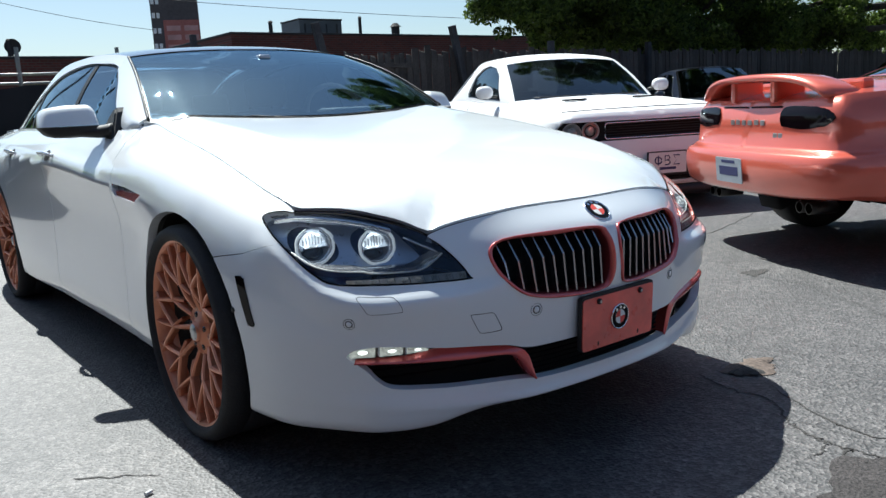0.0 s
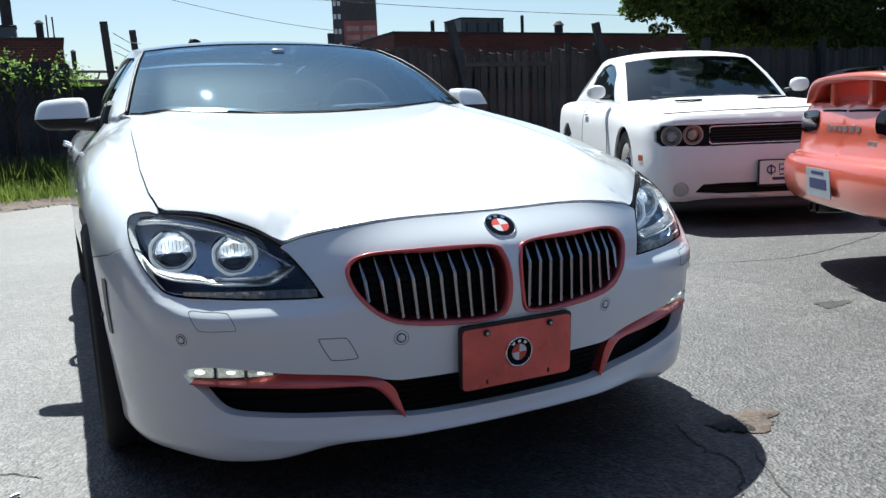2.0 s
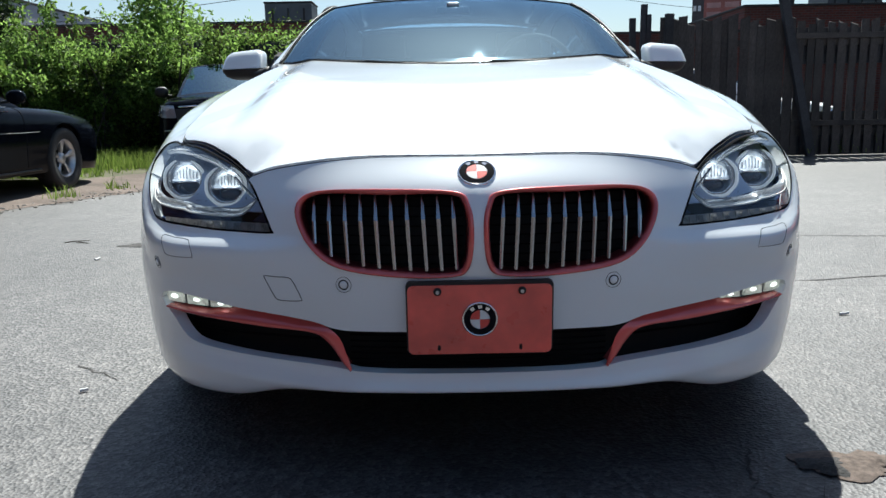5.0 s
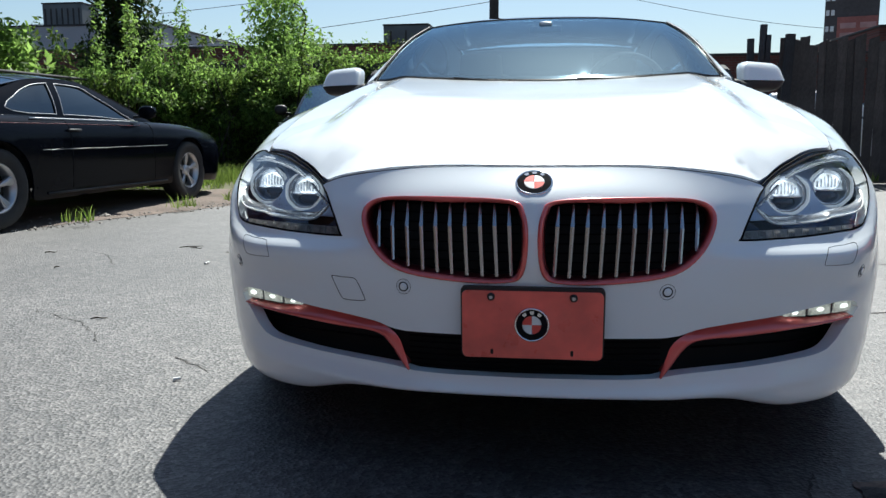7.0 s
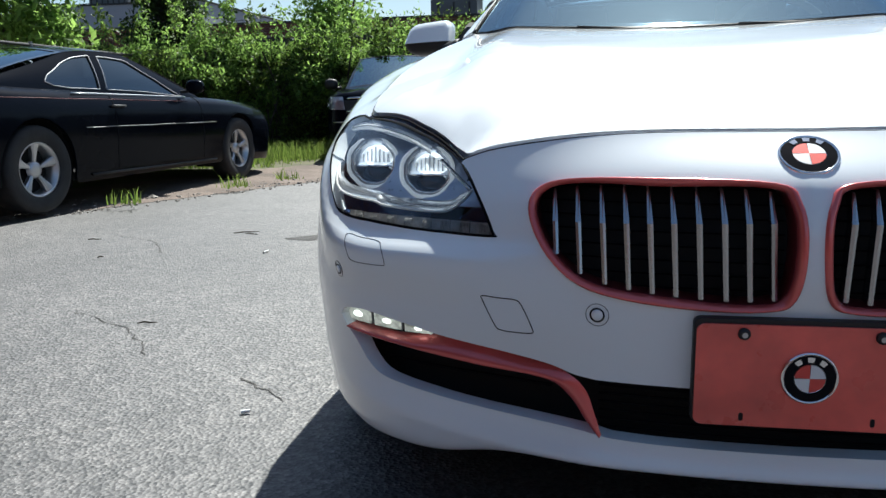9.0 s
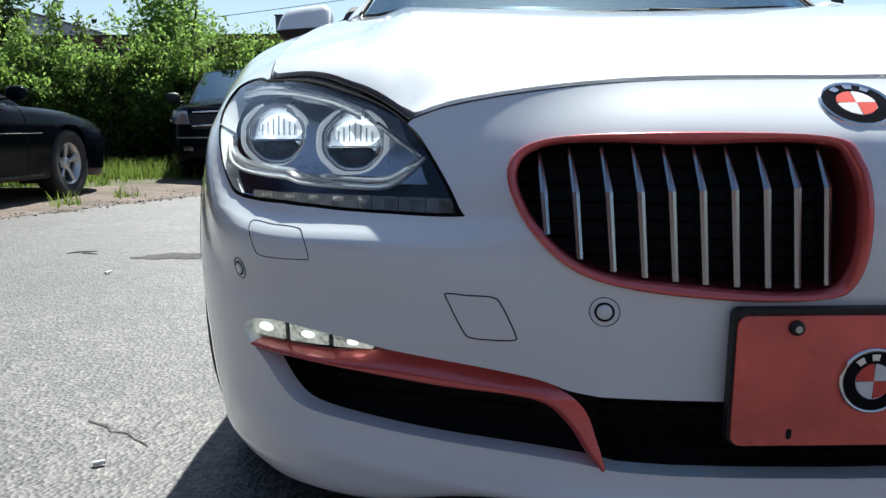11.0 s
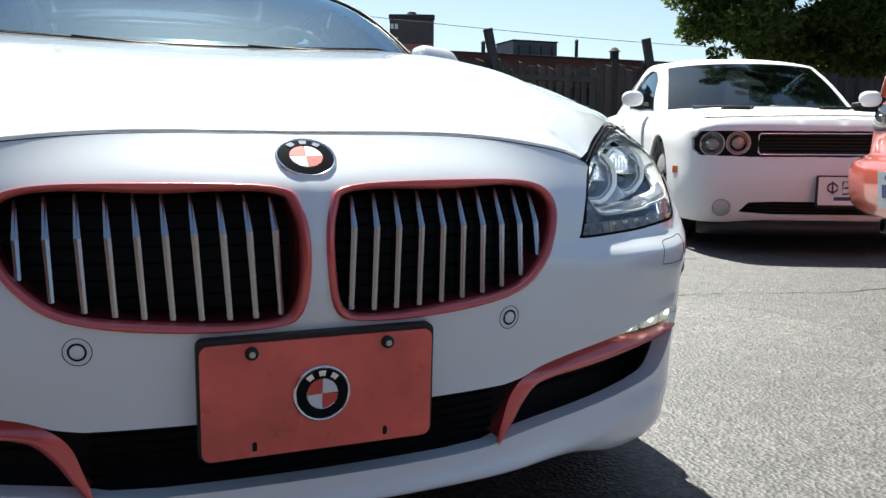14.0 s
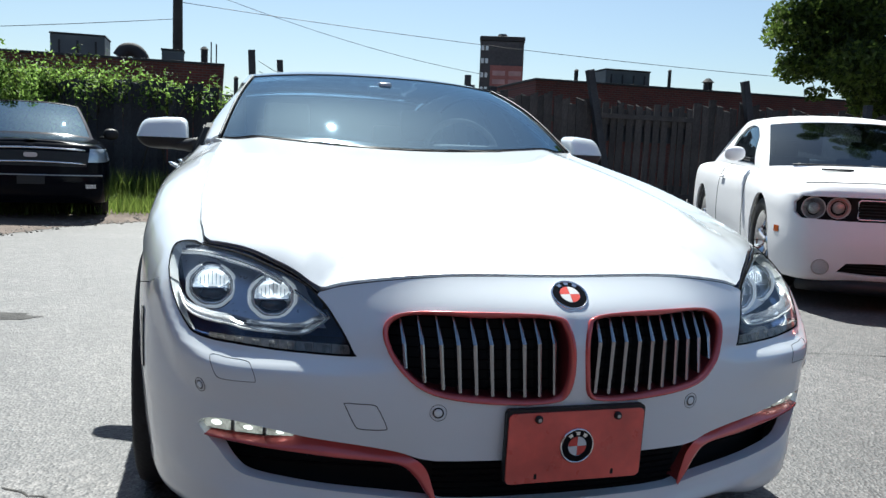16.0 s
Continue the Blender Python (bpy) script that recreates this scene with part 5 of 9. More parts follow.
GAP = .0022
front_arch_low = find(arch(.976, 205, 135, 9), "yz", .9, 2.0)
split_z = front_arch_low[-1]
lamp_back = find([(.822, .45, .677)], "xyz", .9, 1.5)[0]
uc_in = find([(.518, .212, .676)], "xyz", .3, 1.0)[0]
half = [(0, .088)] + [(u, .088) for u in np.linspace(.2, front_arch_low[0][0] - .03, 8)] + [tuple(p) for p in front_arch_low] + [((split_z[0] + lamp_back[0]) / 2, (split_z[1] + lamp_back[1]) / 2 - .0105), tuple(lamp_back)]
# up the front of the lamp opening to the bonnet corner, then along the bonnet edge
i0, i1 = int(np.argmin(((uh - lamp_back) ** 2).sum(1))), int(np.argmin(((uh - uc_in) ** 2).sum(1)))
half += [tuple(p) for p in uh[i0:i1 + 1]]
half += [(u, VH) for u in np.linspace(uc_in[0] - .01, 0, 10)]
bumper_out = np.array(half[:-1] + [(-u, v) for u, v in half[::-1][:-1]])
bumper = panel("front_bumper", body, bumper_out, [uk, mirror_uv(uk), np.array(mm)], M_WHITE, bmw, .011, .03, shallow=lambda p: p[2] > .44 and abs(p[0]) < .43)

# Wings, doors, rear quarters: outlines in (y, z) on the side.
DOOR1, DOOR2, DOOR3 = 1.60, 2.70, 3.62


def line_y(y, v0, v1, n=6):
    u = u_at_y(y)
    return [(u, v) for v in np.linspace(v0, v1, n)]


u15 = u_at_y(1.72)
fa = find(arch(.976, 134.5, -22, 19), "yz", .9, 2.6)
wing = [tuple(lamp_back), ((split_z[0] + lamp_back[0]) / 2, (split_z[1] + lamp_back[1]) / 2 - .0085), tuple(fa[0])] + [tuple(p) for p in fa[1:]]
wing += [(u_at_y(1.38), .125), (u_at_y(DOOR1), .125)] + line_y(DOOR1, .16, VH * .80) + [(u15, VH * .93), (u15, VH)]
i2 = int(np.argmin(((uh - np.array(find([(.754, .494, .756)], "xyz", .3, 1.6)[0])) ** 2).sum(1)))
wing += [(u, VH) for u in np.linspace(u15 - .02, uh[i2][0], 20)]
wing += [tuple(p) for p in (list(uh[i2:]) + list(uh[:i0 + 1]))]
VENT = [(1.262, .775), (1.318, .746), (1.555, .758), (1.582, .800), (1.44, .794)]
uvent = find(VENT, "yz", 1.5, 3)
ra = find(arch(.976 + AXLE, 202, -22, 22), "yz", 3.5, 6)
u_end_door = u_at_y(DOOR3)
for sg in (1, -1):
    f = (lambda a: np.asarray(a)) if sg > 0 else mirror_uv
    side = "right" if sg < 0 else "left"
    w = panel("front_wing", body, f(wing), [f(uvent)], M_WHITE, bmw, .016, .03)
    d1 = line_y(DOOR1 + GAP * 2, .13, VH * .80) + [(u15 + GAP * 2, VH * .93), (u15 + .004, VH)] + [(u, VH) for u in np.linspace(u15 + .05, u_at_y(DOOR2), 14)] + line_y(DOOR2, VH * .97, .13)
    panel("front_door", body, f(d1), [], M_WHITE, bmw, .02, .012)
    ra_i = [p for p in ra if p[0] < u_end_door - .01]
    d2 = line_y(DOOR2 + GAP * 2, .13, VH) + [(u, VH) for u in np.linspace(u_at_y(DOOR2) + .05, u_end_door, 12)] + line_y(DOOR3, VH * .97, max(p[1] for p in ra_i) + .03, 4)
    d2 += [tuple(p) for p in ra_i[::-1]]
    panel("rear_door", body, f(d2), [], M_WHITE, bmw, .02, .012)
    ra_o = [p for p in ra if p[0] >= u_end_door - .01]
    u_tail = u_near(.82, 4.83)
    q = [(u_end_door + GAP * 2, VH)] + line_y(DOOR3 + .006, VH * .95, ra_o[0][1] + .02, 4) + [tuple(p) for p in ra_o] + [(ra_o[-1][0] + .03, .115), (u_tail, .115), (u_tail, VH)] + [(u, VH) for u in np.linspace(u_tail - .05, u_end_door + .05, 14)]
    panel("rear_quarter", body, f(q), [], M_WHITE, bmw, .045, .012)
    sill = [(u_at_y(1.33), .10), (u_at_y(DOOR3 - .05), .10), (u_at_y(DOOR3 - .05), .0), (u_at_y(1.33), .0)]
    panel("sill", body, f(sill), [], M_WHITE, bmw, .05, .01, lift=-.006)
    # dark liner of each wheel arch
    for cy in (.976, .976 + AXLE):
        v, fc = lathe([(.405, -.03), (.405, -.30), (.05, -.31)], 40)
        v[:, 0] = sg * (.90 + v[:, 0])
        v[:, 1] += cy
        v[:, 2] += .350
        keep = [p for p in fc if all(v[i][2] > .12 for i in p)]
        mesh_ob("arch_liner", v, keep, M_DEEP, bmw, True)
    # side vent: red blade over black
    vp = body(f(uvent))
    outn = np.array([sg, 0, 0])
    bk = vp - outn * .018
    mesh_ob("vent_backing", bk, [tuple(range(5)) if sg > 0 else tuple(range(5))[::-1]], M_GLOSSBLACK, bmw)
    c = vp.mean(0)
    w5 = vp if sg > 0 else vp[::-1]
    bl = np.array([w5[0], w5[1], w5[2], w5[2] * .55 + w5[3] * .45, w5[0] * .75 + w5[4] * .25])
    bl = bl if sg > 0 else bl[::-1]
    bl = bl * .9 + bl.mean(0) * .1 - outn * .003
    mesh_ob("vent_blade", np.r_[bl, bl - outn * .012], [tuple(range(5))] + [(i, (i + 1) % 5, 5 + (i + 1) % 5, 5 + i) for i in range(5)], M_RED, bmw, False, "salmon-red side vent blade")

# Rear bumper and boot lid.
uT = u_near(.82, 4.83) + .005
panel("rear_bumper", body, np.array([(uT, .10), (U_END - 1e-3, .10), (U_END - 1e-3, VH), (uT, VH)]), [], M_WHITE, bmw, .05, .02)
panel("rear_bumper", body, np.array([(-uT, .10), (-uT, VH), (-U_END + 1e-3, VH), (-U_END + 1e-3, .10)]), [], M_WHITE, bmw, .05, .02)


def top_sheet(fz):
    return lambda uv: np.stack([uv[:, 0], uv[:, 1], fz(uv[:, 0], uv[:, 1])], 1)


def cowl_y(x):
    return 1.50 + .21 * (np.abs(x) / .705) ** 2


edge = body(np.array([(u, VH) for u in np.linspace(0, u15, 60)]))[:, :2]
edge = edge[edge[:, 1] < cowl_y(edge[:, 0]) - .004]
inset = []
for i, p in enumerate(edge):
    a, b = edge[max(i - 1, 0)], edge[min(i + 1, len(edge) - 1)]
    d = (b - a) / np.linalg.norm(b - a)
    inset.append(p + np.array([-d[1], d[0]]) * .004)
inset = np.array(inset)
inset[0, 0] = 0
cowl = np.array([(x, cowl_y(x)) for x in np.linspace(inset[-1, 0] - .004, 0, 14)])
hood_half = np.r_[inset, cowl]
hood_out = np.r_[hood_half, (hood_half * np.array([-1, 1]))[::-1][1:-1]]
panel("bonnet", top_sheet(hood_z), hood_out, [], M_WHITE, bmw, .018, .02)

# Greenhouse: windscreen, roof, pillars with side glass.
ROOF_F = 2.32


def roof_z(x, y):
    y = np.asarray(y, float)
    zc = smooth_at([1.9, 2.32, 2.7, 3.1, 3.5, 3.9, 4.2, 4.45, 4.7], [1.22, 1.345, 1.385, 1.392, 1.375, 1.310, 1.190, 1.050, .97], y.ravel()).reshape(y.shape)
    hw = roof_hw(y)
    return zc - .042 * np.clip(np.abs(x) / hw, 0, 1.4) ** 2.4


def roof_hw(y):
    return smooth_at([1.9, 2.32, 2.8, 3.5, 4.0, 4.45, 4.8], [.64, .588, .598, .600, .585, .56, .55], np.asarray(y, float).ravel()).reshape(np.shape(y))


def belt(y):
    """Upper edge of the side body at y: x and z."""
    p = body(np.array([(u_at_y(v), VH) for v in np.atleast_1d(y)]))
    return p[:, 0], p[:, 2]


def screen(uv):
    """Windscreen: u across -1..1, v up 0..1."""
    u, v = uv[:, 0], uv[:, 1]
    bx, by = u * .718, cowl_y(u * .705) + .012
    bz = hood_z(u * .705, by) + .002 - .004 * 0
    tx = u * .572
    ty = ROOF_F + .055 * (np.abs(u) ** 2) - .03
    tz = roof_z(tx, ty) - .004
    s = v
    bulge = .028 * np.sin(np.pi * np.clip(v, 0, 1))
    return np.stack([bx + (tx - bx) * s, by + (ty - by) * s - bulge * .4, bz + (tz - bz) * s + bulge], 1)


ws_out = np.array([(-.985, .015), (.985, .015), (.985, .985), (-.985, .985)])
ws = panel("windscreen", screen, ws_out, [], M_WINDSHIELD, bmw, .05, 0, "tinted windscreen glass reflecting the sky")
ws.visible_shadow = False
band = panel("screen_band", screen, np.array([(-1.0, 0), (1.0, 0), (1.0, 1.0), (-1.0, 1.0)]), [np.array([(-.980, .05), (.980, .05), (.978, .965), (-.978, .965)])], M_GLOSSBLACK, bmw, .04, 0, lift=-.003)
# roof panel: glossy dark
rx = lambda uv: np.stack([uv[:, 0] * roof_hw(uv[:, 1]), uv[:, 1], roof_z(uv[:, 0] * roof_hw(uv[:, 1]), uv[:, 1])], 1)
M_ROOF = pbr("gloss_black_roof", (0.02, 0.022, 0.028), 0.15, vary=0.05, scale=3, coat=1.0, coat_rough=0.02)
rf = [(u, ROOF_F + .055 * u * u - .028) for u in np.linspace(-.97, .97, 13)]
panel("roof", rx, np.array(rf + [(.97, 3.62), (-.97, 3.62)]), [], M_ROOF, bmw, .06, .01, "gloss black roof panel")
panel("rear_window", rx, np.array([(-.95, 3.63), (.95, 3.63), (.93, 4.42), (-.93, 4.42)]), [], M_TINT, bmw, .06, 0)
# boot deck
deck_edge = body(np.array([(u, VH) for u in np.linspace(u_at_y(4.3), U_END - 1e-3, 24)]))[:, :2]
deck_half = np.r_[np.array([(0, 4.43), (.5, 4.43)]), deck_edge]
deck_z = lambda x, y: smooth_at([4.2, 4.43, 4.7, 4.93, 5.1], [1.04, 1.035, 1.025, .985, .97], np.asarray(y).ravel()) - .03 * (np.abs(x) / .75) ** 3
panel("boot_lid", top_sheet(deck_z), np.r_[deck_half, (deck_half * np.array([-1, 1]))[::-1][1:-1]], [], M_WHITE, bmw, .05, .015)


SCR_E = screen(np.stack([np.ones(40), np.linspace(0, 1, 40)], 1))


def side_glass(uv):
    """Side of the cabin on +x: u is y, v from the belt 0 to the roof 1."""
    y, v = uv[:, 0], uv[:, 1]
    bx, bz = belt(y)
    yt = np.clip(y, 2.30, 4.5)
    hw = roof_hw(yt) * .97
    tz = roof_z(hw, yt)
    fwd = y < SCR_E[-1, 1]
    hwx = np.where(fwd, np.interp(y, SCR_E[:, 1], SCR_E[:, 0]) + .006, hw)
    tz = np.where(fwd, np.interp(y, SCR_E[:, 1], SCR_E[:, 2]) + .002, tz)
    bx2 = bx
    bul = .022 * np.sin(np.pi * np.clip(v, 0, 1))
    return np.stack([bx2 - .012 + (hwx - bx2 + .012) * v + bul, y, bz - .006 + (tz - bz + .006) * v], 1)


for sgn in (1, -1):
    tube("screen_seal", SCR_E * np.array([sgn, 1, 1]) + np.array([0, -.004, .003]), .0055, M_BLACK, bmw, False, 6)

sg_m = lambda uv: side_glass(uv) * np.array([-1, 1, 1])
frame_out = np.array([(1.735, .0), (2.1, 0), (2.6, 0), (3.5, 0), (4.42, 0), (4.40, 1.0), (3.9, 1.0), (3.3, 1.0), (2.7, 1.0), (2.36, 1.0), (2.2, 1.0), (2.05, 1.0), (1.9, 1.0), (1.8, 1.0), (1.735, 1.0)])
dlo = [(1.91, .06), (2.6, .05), (3.3, .05), (3.98, .07), (4.03, .12), (3.80, .50), (3.45, .80), (3.0, .89), (2.6, .885), (2.42, .87), (2.2, .75), (2.03, .50), (1.915, .20)]
dlo_s = spline(dlo, 4, True)
panes = [
    [(1.945, .09), (2.70, .08), (2.70, .885), (2.6, .875), (2.43, .85), (2.22, .72), (2.055, .48), (1.95, .20)],
    [(2.75, .08), (3.60, .08), (3.60, .68), (3.42, .79), (3.0, .875), (2.75, .875)],
    [(3.64, .08), (3.95, .09), (3.98, .14), (3.78, .49), (3.64, .63)],
]
for sgn, S, fl in ((1, side_glass, False), (-1, sg_m, True)):
    panel("cabin_side", S, frame_out, [dlo_s], M_WHITE, bmw, .045, .02, flip=fl)
    panel("window_trim", S, dlo_s, [np.array(p) for p in panes], M_BLACK, bmw, .03, .006, flip=fl, lift=-.008)
    for p in panes:
        g = panel("side_window", S, np.array(p) * np.array([1, 1]), [], M_TINT, bmw, .05, 0, flip=fl, lift=-.011)
        g.visible_shadow = False

# ---- parts of the white gran coupe ----
def at_surface(x, z, lo=0.0, hi=1.3):
    """Place and outward normal of the nose at x, z (either side)."""
    uv = find([(abs(x), z)], "xz", lo, hi)
    uv[:, 0] *= 1 if x >= 0 else -1
    return body(uv)[0], normals_of(body, uv)[0]


def facing(p, n, spin=0.0):
    n = Vector(tuple(map(float, n)))
    z = n.normalized()
    x = Vector((0, 0, 1)).cross(z).normalized()
    y = z.cross(x)
    m = Matrix((x, y, z)).transposed().to_4x4()
    return Matrix.Translation(Vector(tuple(map(float, p)))) @ m @ pose(0, 0, 0, 0, 0, spin)


def moved(v, m):
    m = np.array(m)
    return np.asarray(v) @ m[:3, :3].T + m[:3, 3]


def disc(r0, r1, h, seg=40, a0=0.0, a1=360.0):
    """Ring sector in the xy plane at height h."""
    k = max(2, int(seg * (a1 - a0) / 360))
    a = np.radians(np.linspace(a0, a1, k + 1))
    v = [(r * np.cos(t), r * np.sin(t), h) for t in a for r in (r0, r1)]
    return np.array(v), [(2 * i, 2 * i + 1, 2 * i + 3, 2 * i + 2) for i in range(k)]


def emblem(parent, p, n, r, spin=0.0, bend=0.0):
    """Round badge: bright rim, black band, and four fields of red and white, bent to the skin under it."""
    m = facing(p, n, spin)

    def laid(v):
        v = np.array(v, float)
        v[:, 2] -= bend * v[:, 1] ** 2 + bend * .25 * v[:, 0] ** 2
        return moved(v, m)

    v, f = lathe([(0, .001), (r * 1.0, -.004), (r * 1.02, .003), (r * .975, .0060), (r * .915, .005), (r * .905, .0035), (0, .0035)], 48, "z")
    e = mesh_ob("emblem", laid(v), f, M_CHROME, parent, True, "round black and white badge with red fields")
    v, f = disc(r * .56, r * .90, .0046, 48)
    mesh_ob("badge_band", laid(v), f, M_BADGEBLACK, e)
    for k in range(4):
        v, f = disc(0.0005, r * .54, .0050, 48, 90 * k + 1.5, 90 * k + 88.5)
        mesh_ob("badge_field", laid(v), f, M_BADGERED if k % 2 else M_BADGEWHITE, e)
    for a in (55, 90, 125):
        v, f = disc(r * .64, r * .84, .0056, 48, a - 9, a + 9)
        mesh_ob("badge_mark", laid(v), f, M_CHROME, e)
    return e


# Near-black stand-ins for the unlit insides; they close the nose and the underside.
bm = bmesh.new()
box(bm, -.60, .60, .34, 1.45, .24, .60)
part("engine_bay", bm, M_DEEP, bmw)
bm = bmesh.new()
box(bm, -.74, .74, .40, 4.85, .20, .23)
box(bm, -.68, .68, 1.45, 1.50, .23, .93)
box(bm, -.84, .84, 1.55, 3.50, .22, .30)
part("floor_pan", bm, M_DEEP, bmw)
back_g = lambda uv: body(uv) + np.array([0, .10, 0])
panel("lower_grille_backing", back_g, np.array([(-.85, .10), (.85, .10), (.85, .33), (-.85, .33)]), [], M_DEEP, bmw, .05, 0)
for k, z in enumerate(np.linspace(.268, .352, 7)):
    pts = [(x, at_surface(max(abs(x), .001), z, 0, .6)[0][1] + .035, z) for x in np.linspace(-.285, .285, 21)]
    tube("mouth_slat", pts, .0026, M_SEALBLACK, bmw, seg=6)
for sg in (1, -1):
    for z in (.315, .338):
        pts = [(sg * x, at_surface(x, z, 0, .9)[0][1] + .06, z) for x in np.linspace(.36, .68, 12)]
        tube("pocket_slat", pts, .003, M_SEALBLACK, bmw, seg=6)

# Kidney grilles.
kz = np.array(KIDNEY)
for sg in (1, -1):
    f = (lambda a: np.asarray(a)) if sg > 0 else mirror_uv
    q = f(uk)
    p, n = body(q), normals_of(body, q)
    cen = p.mean(0)
    inward = cen - p
    inward /= np.linalg.norm(inward, axis=1)[:, None]
    k = len(p)
    # section of the surround: bright outer bead falling into a deep funnel
    rows = [(-.0045, -.001), (-.003, .004), (.000, .0062), (.003, .0062), (.006, .0040), (.0080, .000), (.0090, -.007)]

    def ring_of(rr_):
        vv = np.concatenate([p + inward * a + (n * b if b > -.0015 else np.array([0, -b, 0])) for a, b in rr_])
        fc = []
        for r in range(len(rr_) - 1):
            for i in range(k):
                j = (i + 1) % k
                fc.append((r * k + i, r * k + j, (r + 1) * k + j, (r + 1) * k + i))
        return vv, fc

    grille = mesh_ob("kidney_grille", *ring_of(rows), M_RED, bmw, True, "kidney-shaped grille with salmon-red surround")
    fv, ff_ = ring_of([(.0090, -.007), (.0100, -.018), (.0125, -.060)])
    mesh_ob("grille_funnel", fv, ff_, M_MAROON, grille, True, "dark maroon inner wall of the grille")
    # near-black sheet: colour gives the shade behind the bars
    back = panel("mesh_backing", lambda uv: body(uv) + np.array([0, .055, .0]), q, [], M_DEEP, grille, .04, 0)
    for z in np.linspace(.50, .645, 8):
        xs = [x for x in np.linspace(.03, .38, 40) if inside(kz, np.array([(x, z)]))[0]]
        pts = [(sg * x, at_surface(x, z, 0, .62)[0][1] + .050, z) for x in np.linspace(min(xs), max(xs), 9)]
        tube("mesh_bar", pts, .0016, M_SEALBLACK, grille, seg=5)
    for fr in (.098, .19, .285, .375, .463, .55, .64, .73, .815, .90):
        x = .392 - .378 * fr
        col = [z for z in np.linspace(.47, .67, 201) if inside(kz, np.array([(x, z)]))[0]]
        z0, z1 = min(col) + .010, max(col) - .010
        zk = .600 + .010 * (fr - .5)
        prof = []
        for z in (z0, zk, z1):
            yy = at_surface(x, min(max(z, .49), .655), 0, .62)[0][1]
            prof.append((z, yy + (.010 if z <= zk else .010 + .26 * (z - zk))))
        vv, ff = [], []
        for z, yy in prof:
            xx = x - .005 * (zk - z) / .1
            w = {z0: .0034, zk: .0042, z1: .0022}[z]
            vv += [(sg * (xx - w), yy, z), (sg * xx, yy - .0018, z), (sg * (xx + w), yy, z), (sg * (xx + w * .5), yy + .032, z), (sg * (xx - w * .5), yy + .032, z)]
        for r in range(len(prof) - 1):
            for i in range(5):
                j = (i + 1) % 5
                quad = (r * 5 + i, r * 5 + j, (r + 1) * 5 + j, (r + 1) * 5 + i)
                ff.append(quad if sg > 0 else quad[::-1])
        ff += [(4, 3, 2, 1, 0), tuple(len(vv) - 5 + i for i in range(5))]
        mesh_ob("grille_bar", vv, ff, M_BAR, grille, False, "bright upright bar")

# Badge, plate, sensors, covers.
bl_, bc_, bu_ = (at_surface(.001, z, 0, .3)[0] * np.array([0, 1, 1]) for z in (.662, .696, .722))
chord = bu_ - bl_
bn = np.array([0, -chord[2], chord[1]]) / np.linalg.norm(chord)
sag = float((bc_ - (bl_ + bu_) / 2) @ bn)
emblem(bmw, bc_ - bn * .0032, bn, .041, bend=sag / (np.linalg.norm(chord) / 2) ** 2)


def rounded(w, h, r, n=5):
    pts = []
    for cx, cy, a0 in ((w / 2 - r, h / 2 - r, 0), (-w / 2 + r, h / 2 - r, 90), (-w / 2 + r, -h / 2 + r, 180), (w / 2 - r, -h / 2 + r, 270)):
        pts += [(cx + r * math.cos(radians(a0 + 90 * i / n)), cy + r * math.sin(radians(a0 + 90 * i / n))) for i in range(n + 1)]
    return np.array(pts)


def slab(name, outline, t, m, mat, parent, label="", bevel=.0008):
    o = np.asarray(outline)
    k = len(o)
    c = o.mean(0)
    ins = o + (c - o) / np.linalg.norm(c - o, axis=1)[:, None] * bevel
    v = np.r_[np.c_[o, np.zeros(k)], np.c_[o, np.full(k, t - bevel)], np.c_[ins, np.full(k, t)]]
    f = [(i, (i + 1) % k, k + (i + 1) % k, k + i) for i in range(k)] + [(k + i, k + (i + 1) % k, 2 * k + (i + 1) % k, 2 * k + i) for i in range(k)]
    f += [tuple(range(2 * k, 3 * k)), tuple(range(k))[::-1]]
    return mesh_ob(name, moved(v, m), f, mat, parent, False, label)


pm = facing((0, .008, .3900), (0, -1, -.06))
plate = slab("front_plate", rounded(.305, .1525, .012), .003, pm, M_PLATE, bmw, "plain salmon-red plate with a round badge")
slab("plate_holder", rounded(.312, .158, .010), .014, pm @ pose(0, .004, -.0146), M_BLACK, plate)
for sx in (-1, 1):
    v, f = lathe([(0, .0075), (.0045, .0075), (.0075, .006), (.0085, .003), (.0085, 0)], 20, "z")
    sc = mesh_ob("plate_screw", moved(v, pm @ pose(sx * .0889, .0632, .003)), f, M_BLACK, plate, True, "black screw cap")
    v, f = disc(.0002, .004, .0105, 16)
    mesh_ob("screw_head", moved(v, pm @ pose(sx * .0889, .0632, .0005)), f, M_SILVER, sc)
    slab("plate_slot", rounded(.0065, .013, .003), .0006, pm @ pose(sx * .087, -.0620, .003), M_DEEP, plate)
emblem(plate, moved([(0, .002, .003)], pm)[0], (0, -1, -.05), .0375)


def seam(pts_xz, closed=True, lo=0.0, hi=1.3, r=.0013, n=4, sg=1, mat=None):
    """A thin dark joint drawn on the nose."""
    c = spline(pts_xz, n, closed)
    uv = find(c, "xz", lo, hi)
    p = body(uv) * np.array([sg, 1, 1])
    return tube("panel_joint", p, r, mat or M_SEAM, bmw, closed, 6)


